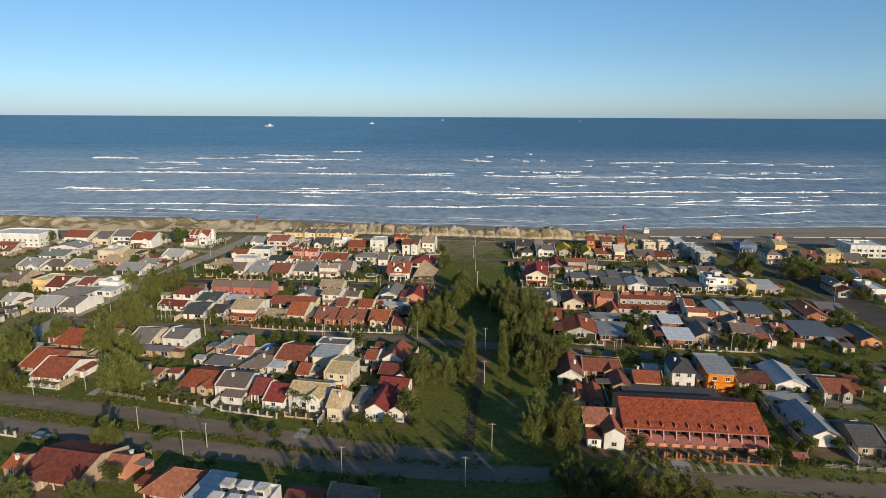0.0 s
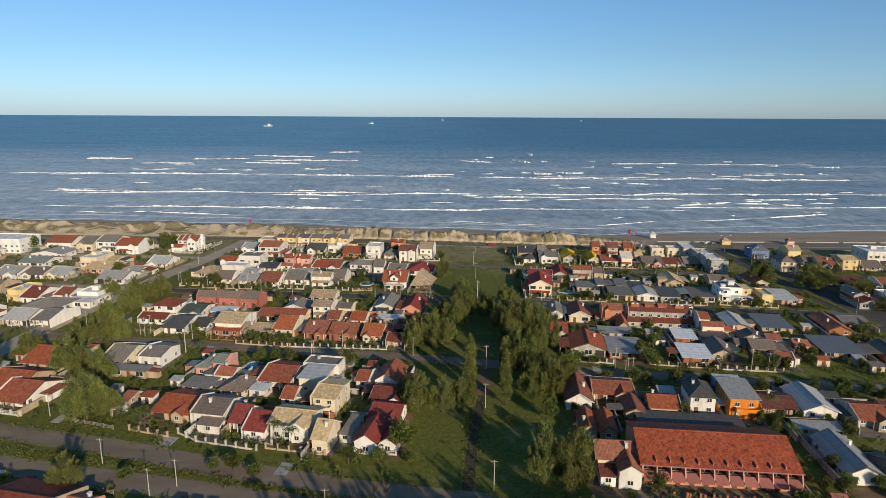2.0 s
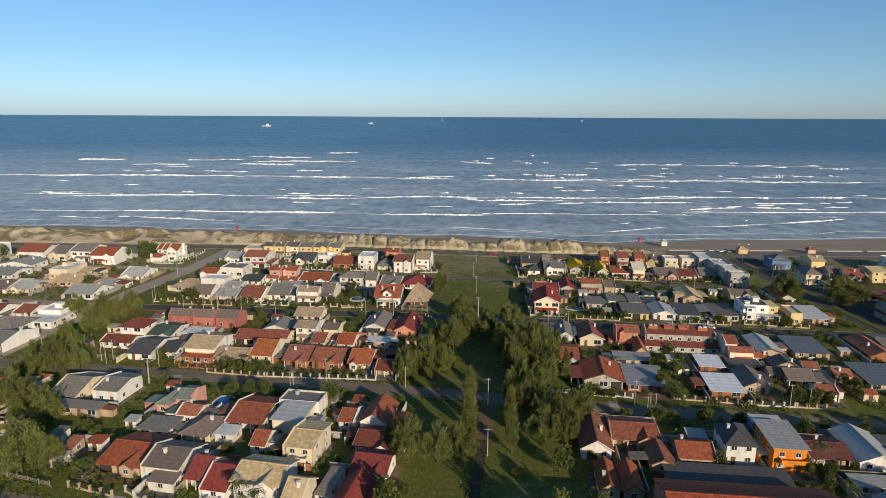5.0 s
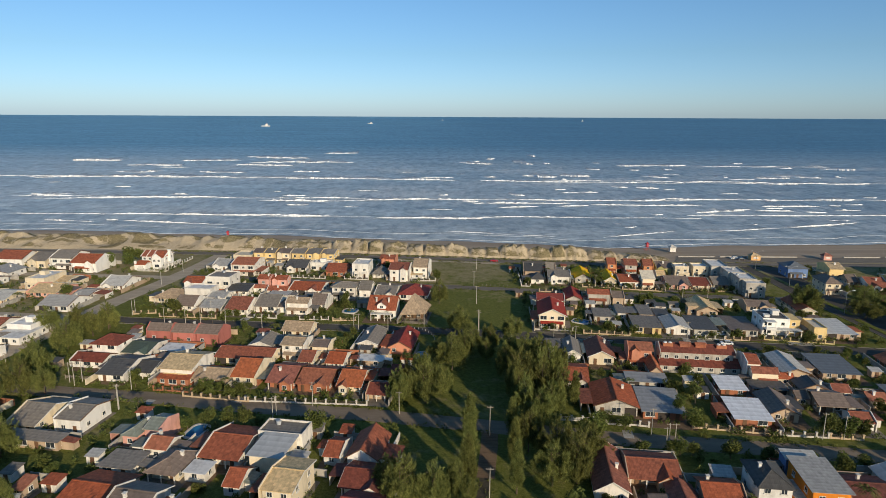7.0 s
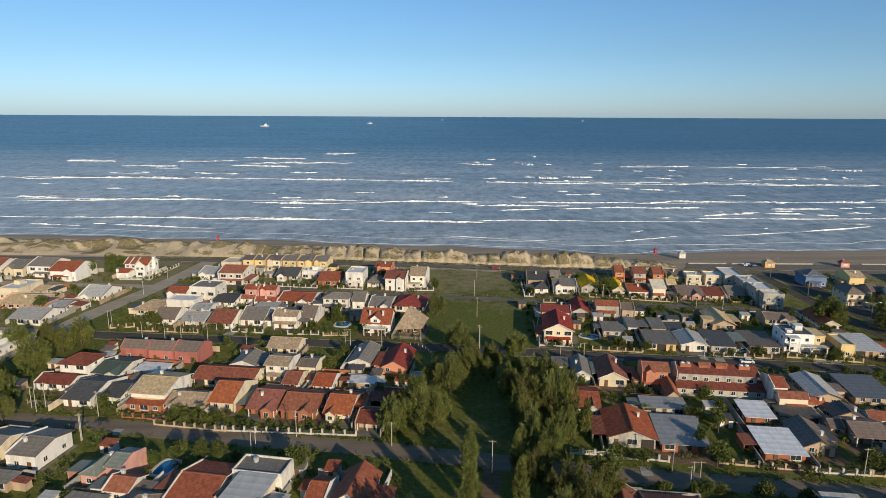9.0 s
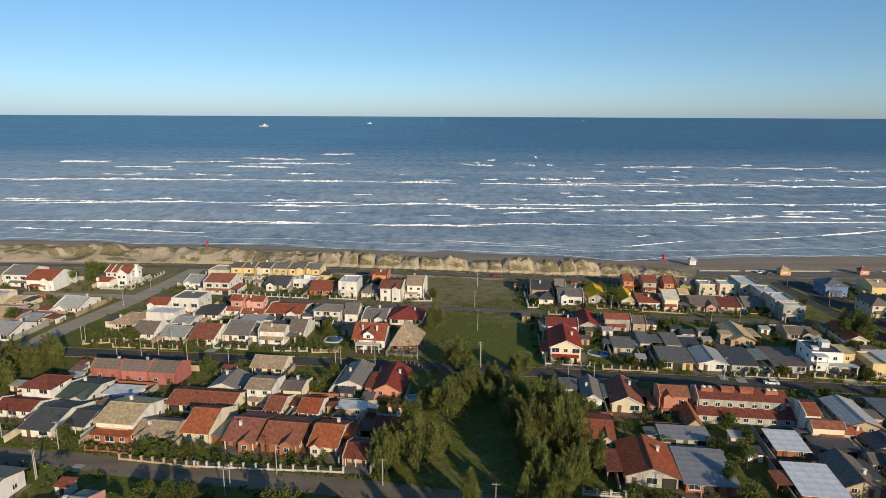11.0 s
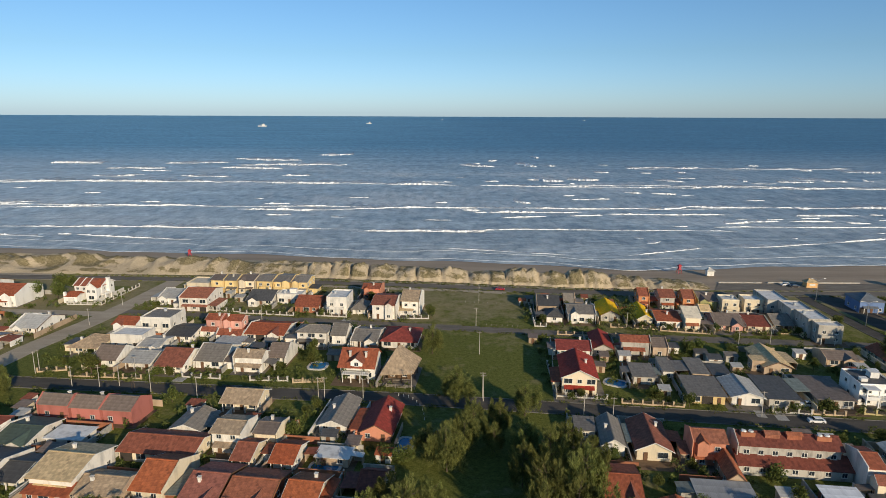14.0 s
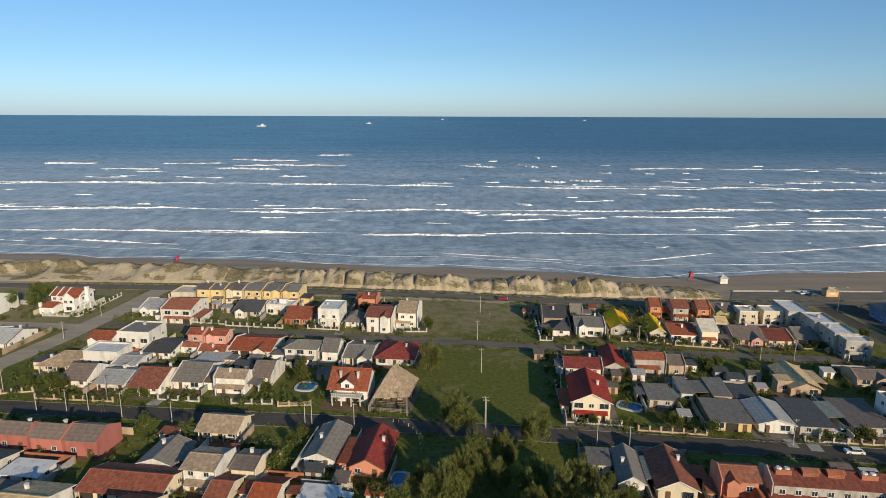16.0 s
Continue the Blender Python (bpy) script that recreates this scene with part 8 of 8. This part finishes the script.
# ---- street furniture ----
g = Geo()
g.tube((0, 0, -0.4), (0, 0, 9), 0.17, 0.10, 8)
POLE = g.mesh("pole", POLEMAT)
g = Geo()
g.box(0, 0, 8.55, 2.2, 0.12, 0.14)
for k in (-1, -.4, .4, 1):
    g.tube((k, 0, 8.6), (k, 0, 8.85), .06, .04, 6)
ARM = g.mesh("crossarm", GREYWOOD)


def utility_pole(x, y, h):
    root = empty("utility_pole", x, y, 0, -6, "pale concrete utility pole with wooden crossarm", "utility pole", "utility poles")
    root.scale = (0.75, 0.75, h * 0.82 / 9)
    part("pole", POLE, root)
    part("crossarm", ARM, root)


utility_pole(2.2, 124.0, 9)
utility_pole(9.1, 139.1, 9)
utility_pole(9.7, 178.3, 9)
utility_pole(11.6, 205.3, 10)
utility_pole(12.9, 282.9, 10)
utility_pole(13.7, 318.5, 10)
utility_pole(12.8, 284.7, 10)
utility_pole(13.9, 347.7, 9)
utility_pole(16.7, 380.7, 8)
utility_pole(-60.4, 139.9, 8)
utility_pole(-64.7, 136.2, 8)
utility_pole(-81.4, 148.6, 8)
utility_pole(-25.5, 128.1, 9)
utility_pole(-121.0, 168.0, 8)
utility_pole(-108.1, 171.9, 8)
utility_pole(-136.6, 240.7, 9)
utility_pole(-114.1, 235.7, 8)
utility_pole(-90.4, 218.7, 9)
utility_pole(-111.4, 233.5, 9)
utility_pole(-110.7, 236.5, 9)
utility_pole(-90.3, 218.1, 9)
utility_pole(-46.0, 212.7, 8)
utility_pole(-37.0, 220.9, 9)
utility_pole(-12.4, 216.7, 8)
utility_pole(22.1, 210.0, 9)
utility_pole(54.1, 197.7, 8)
utility_pole(53.4, 206.3, 9)
utility_pole(96.3, 204.3, 9)
utility_pole(-126.3, 302.0, 9)
utility_pole(-126.8, 300.6, 9)
utility_pole(-93.1, 231.2, 9)
utility_pole(-109.6, 291.0, 8)
utility_pole(-101.4, 291.1, 8)
utility_pole(-95.8, 291.8, 8)
utility_pole(-69.3, 283.8, 8)
utility_pole(-34.5, 284.2, 8)
utility_pole(-32.7, 284.2, 8)
utility_pole(-21.5, 283.5, 8)
utility_pole(47.1, 272.1, 8)
utility_pole(88.3, 274.7, 9)
utility_pole(-84.3, 287.4, 9)
utility_pole(-93.2, 296.7, 9)
utility_pole(-70.8, 353.6, 8)
utility_pole(-8.0, 288.9, 8)
utility_pole(71.6, 345.6, 8)
utility_pole(118.1, 329.0, 8)
utility_pole(142.8, 336.9, 8)
utility_pole(106.8, 328.9, 6)
utility_pole(-135.6, 346.8, 8)
utility_pole(-135.8, 372.5, 8)
utility_pole(55.5, 199.8, 8)
utility_pole(57.0, 199.8, 8)
utility_pole(101.7, 204.3, 8)
utility_pole(39.5, 273.3, 8)
utility_pole(-45.8, 215.5, 7)
utility_pole(-37.8, 118.9, 6)



def street_lamp(x, y, rz):
    root = empty("street_lamp", x, y, 0, rz, "tall double-armed grey steel street lamp", "street lamp", "boulevard lamps")
    g = Geo()
    g.tube((0, 0, -.3), (0, 0, 9.2), .14, .08, 8)
    part("post", g.mesh("post", STEEL), root)
    for s in (-1, 1):
        g = Geo()
        g.tube((0, 0, 9.0), (s * 1.2, 0, 9.8), .06, .05, 6)
        g.tube((s * 1.2, 0, 9.8), (s * 2.6, 0, 10.1), .05, .05, 6)
        arm = part("arm", g.mesh("arm", STEEL), root)
        g = Geo()
        g.box(s * 2.8, 0, 10.08, .9, .3, .18, 0, .7)
        part("lamp_head", g.mesh("lamp_head", FRAME), arm)


for lx, ly in ((166.2, 384), (166.0, 350), (166.4, 308), (166.8, 262), (167.6, 218)):
    street_lamp(lx, ly, 0)


def bollard(x, y, h=0.8, white=True):
    g = Geo()
    g.tube((0, 0, -.2), (0, 0, h), .09, .08, 8)
    g.tube((0, 0, h), (0, 0, h + .05), .08, .03, 8)
    ob = new("bollard", g.mesh("bollard", FRAME if white else GREYWOOD))
    ob.location = (x, y, 0)
    tagged(ob, "short white bollard on a street corner" if white else "short weathered timber bollard beside the field", "bollard", "corner bollards" if white else "field bollards")


for k in range(9):
    t = k / 8
    bollard(-11.5 + 8.0 * math.sin(t * 1.5), 286 - 14.5 * (1 - math.cos(t * 1.5)) / (1 - math.cos(1.5)))
for k in range(11):
    bollard(7.0 + 1.9 * k, 379.0 - 0.14 * k * 1.9, .6, False)
for k in range(7):
    bollard(18 + 2.0 * k, 348.6 - 0.13 * k * 2.0, .6, False)


def bus_shelter(x, y, rz):
    root = empty("bus_shelter", x, y, 0, rz, "small red-brown timber shelter with bench beside the dirt road", "shelter")
    g = Geo()
    g.slab((-1.7, -.9, 2.1), (1.7, -.9, 2.1), (1.7, .8, 2.45), (-1.7, .8, 2.45), .12)
    part("roof", g.mesh("roof", WALL["rosewall"]), root)
    for sx in (-1.5, 1.5):
        for sy in (-.7, .65):
            g = Geo()
            g.box(sx, sy, 1.0, .14, .14, 2.4)
            part("post", g.mesh("post", WOOD), root)
    g = Geo()
    for k in range(5):
        g.box(0, .62, .5 + .36 * k, 3.0, .06, .22)
    part("back_slats", g.mesh("back_slats", WALL["rosewall"]), root)
    g = Geo()
    g.box(0, .3, .48, 2.8, .45, .08)
    part("bench", g.mesh("bench", WOOD), root)


bus_shelter(81.2, 134.4, -7)


def pool(x, y, rx, ry, rz, label):
    root = empty("swimming_pool", x, y, 0, rz, label, "pool")
    g = Geo()
    n = 20
    sq = lambda t, k: (math.copysign(abs(math.cos(t)) ** .6, math.cos(t)) * k[0], math.copysign(abs(math.sin(t)) ** .6, math.sin(t)) * k[1])
    for k in range(n):
        a, b = 2 * math.pi * k / n, 2 * math.pi * (k + 1) / n
        o0, o1, i0, i1 = sq(a, (rx + .7, ry + .7)), sq(b, (rx + .7, ry + .7)), sq(a, (rx, ry)), sq(b, (rx, ry))
        g.prism([(*o0, -.1), (*o1, -.1), (*i1, -.1), (*i0, -.1)], [(*o0, .3), (*o1, .3), (*i1, .3), (*i0, .3)])
    part("rim", g.mesh("rim", POOLRIM), root)
    g = Geo()
    g.face([(*sq(2 * math.pi * k / n, (rx, ry)), .2) for k in range(n)])
    part("pool_water", g.mesh("pool_water", WATER), root)


pool(-25.8, 248.2, 3.2, 1.7, -7, "small rectangular blue garden pool")
pool(-39.3, 307.4, 2.6, 2.6, -6, "round blue garden pool with pale rim")
pool(-63.9, 206.2, 2.0, 3.2, -9, "narrow blue garden pool")
pool(54.1, 295.6, 3.0, 2.2, -30, "dark garden pool with pale rim")
pool(-8.0, 258.3, 1.7, 3.3, -7, "deep blue rectangular garden pool beside a red-roofed house")
pool(-91, 262.5, 6.0, 1.6, -7, "long blue garden pool")


def car(x, y, rz, paint, label, pickup=False):
    root = empty("car", x, y, 0, rz, label, "car")
    g = Geo()
    g.box(0, 0, .62, 4.3, 1.75, .62, 0, .95)
    body = part("body", g.mesh("body", paint), root)
    g = Geo()
    cx, ln = (.3, 1.7) if pickup else (-.2, 2.5)
    g.box(cx, 0, 1.18, ln, 1.6, .55, 0, .78)
    part("cabin_glass", g.mesh("cabin_glass", GLASS), body)
    g = Geo()
    g.box(cx, 0, 1.48, ln * .78, 1.26, .07)
    part("car_roof", g.mesh("car_roof", paint), body)
    g = Geo()
    g.tube((0, -.12, 0), (0, .12, 0), .33, .33, 12)
    ty = g.mesh("tyre", RUBBER)
    g = Geo()
    g.tube((0, -.13, 0), (0, .13, 0), .18, .18, 8)
    ri = g.mesh("rim", STEEL)
    for sx in (-1.35, 1.35):
        for s in (-.8, .8):
            wh = part("wheel", ty, root, (sx, s, .33))
            part("rim", ri, wh)
    g = Geo()
    g.box(2.13, .6, .7, .1, .35, .16)
    part("headlight", g.mesh("headlight", FRAME), body)
    g = Geo()
    g.box(2.13, -.6, .7, .1, .35, .16)
    part("headlight", g.mesh("headlight", FRAME), body)


WHITECAR = plain("white_car_paint", (0.72, 0.72, 0.72), 0.25, 0, 0.5, 0.05)
REDCAR = plain("red_car_paint", (0.40, 0.02, 0.03), 0.25, 0, 0.5, 0.05)
BLUECAR = plain("blue_grey_car_paint", (0.16, 0.22, 0.30), 0.3, 0, 0.5, 0.05)
DARKCAR = plain("dark_car_paint", (0.03, 0.03, 0.04), 0.25, 0, 0.5, 0.05)
car(101.3, 271.4, 174, WHITECAR, "white hatchback driving along the asphalt street")
car(104.0, 281.0, -6, WHITECAR, "white pickup parked on a driveway", True)
car(-103.4, 143.9, -12, BLUECAR, "blue-grey van parked beside the dirt road")
car(27.5, 398.2, -7, REDCAR, "red car on the seafront road")
car(168.5, 405.5, 4, DARKCAR, "dark car parked on the seafront strip")
car(166.0, 408.5, 4, WHITECAR, "white car parked on the seafront strip")


def kiosk(x, y, paint, roofm, label, w=5.2, d=4.0):
    root = empty("kiosk", x, y, 0, -4, label, "kiosk")
    g = Geo()
    g.box(0, 0, 1.25, w, d, 2.6)
    part("wall", g.mesh("wall", paint), root)
    g = Geo()
    roof_hip(g, w + .8, d + .8, 2.6, 1.3)
    part("roof", g.mesh("roof", roofm), root)
    g = Geo()
    g.box(0, -d / 2 - .03, 1.5, w * .5, .12, .8)
    part("hatch", g.mesh("hatch", FRAME), root)
    g = Geo()
    g.box(-w * .15, .2, 3.6, .7, .7, 1.2)
    part("chimney", g.mesh("chimney", paint), root)


kiosk(176.5, 406.5, ORANGEPAINT, ROOF["tan"], "pale orange beach kiosk with sand-coloured pyramid roof")
kiosk(218, 407.5, WALL["pink"], ROOF["rose"], "pink beach kiosk with rose tiled roof", 4.4, 3.4)
kiosk(137.2, 427.5, WALL["white"], ROOF["lightgrey"], "small white hut at the dune's end", 3.4, 2.8)


def lifeguard_hut(x, y, z):
    root = empty("lifeguard_hut", x, y, z, 10, "small red wooden lifeguard hut on stilts", "lifeguard hut", "lifeguard huts")
    g = Geo()
    for a in (-.9, .9):
        for b in (-.9, .9):
            leg = Geo()
            leg.tube((a * 1.25, b * 1.25, -.6), (a * .75, b * .75, 2.0), .12, .1, 6)
            part("leg", leg.mesh("leg", REDPAINT), root)
    g.box(0, 0, 2.0, 1.9, 1.9, .16)
    part("deck", g.mesh("deck", REDPAINT), root)
    g = Geo()
    g.box(0, 0, 2.95, 1.35, 1.35, 1.8, 0, .8)
    part("cabin", g.mesh("cabin", REDPAINT), root)
    g = Geo()
    roof_hip(g, 1.8, 1.8, 3.8, .9)
    part("roof", g.mesh("roof", REDPAINT), root)


lifeguard_hut(123.8, 433.5, -0.4)
lifeguard_hut(-143.5, 463.5, -0.3)


def ship(x, y, ln, label):
    root = empty("ship", x, y, sea_z(y) - .3, 0, label, "ship", "ships at sea")
    g = Geo()
    b = ln * .09
    lo = [(-ln * .46, -b * .7, -1), (ln * .38, -b * .7, -1), (ln * .46, 0, -1), (ln * .38, b * .7, -1), (-ln * .46, b * .7, -1)]
    hi = [(-ln * .5, -b, ln * .1), (ln * .38, -b, ln * .1), (ln * .54, 0, ln * .13), (ln * .38, b, ln * .1), (-ln * .5, b, ln * .1)]
    g.prism(lo, hi)
    part("hull", g.mesh("hull", FRAME), root)
    g = Geo()
    g.box(ln * .12, 0, ln * .17, ln * .3, b * 1.6, ln * .15)
    g.box(ln * .16, 0, ln * .27, ln * .17, b * 1.4, ln * .08)
    part("superstructure", g.mesh("superstructure", FRAME), root)
    g = Geo()
    g.tube((ln * .1, 0, ln * .3), (ln * .1, 0, ln * .5), ln * .012, ln * .006, 6)
    g.tube((-ln * .3, 0, ln * .1), (-ln * .3, 0, ln * .32), ln * .012, ln * .006, 6)
    part("mast", g.mesh("mast", STEEL), root)


ship(-897, 3230, 44, "white fishing ship far out at sea")
ship(-424, 3650, 30, "small white ship far out at sea")
ship(-22, 4250, 22, "tiny white ship near the horizon")
ship(889, 4210, 20, "tiny white boat near the horizon")
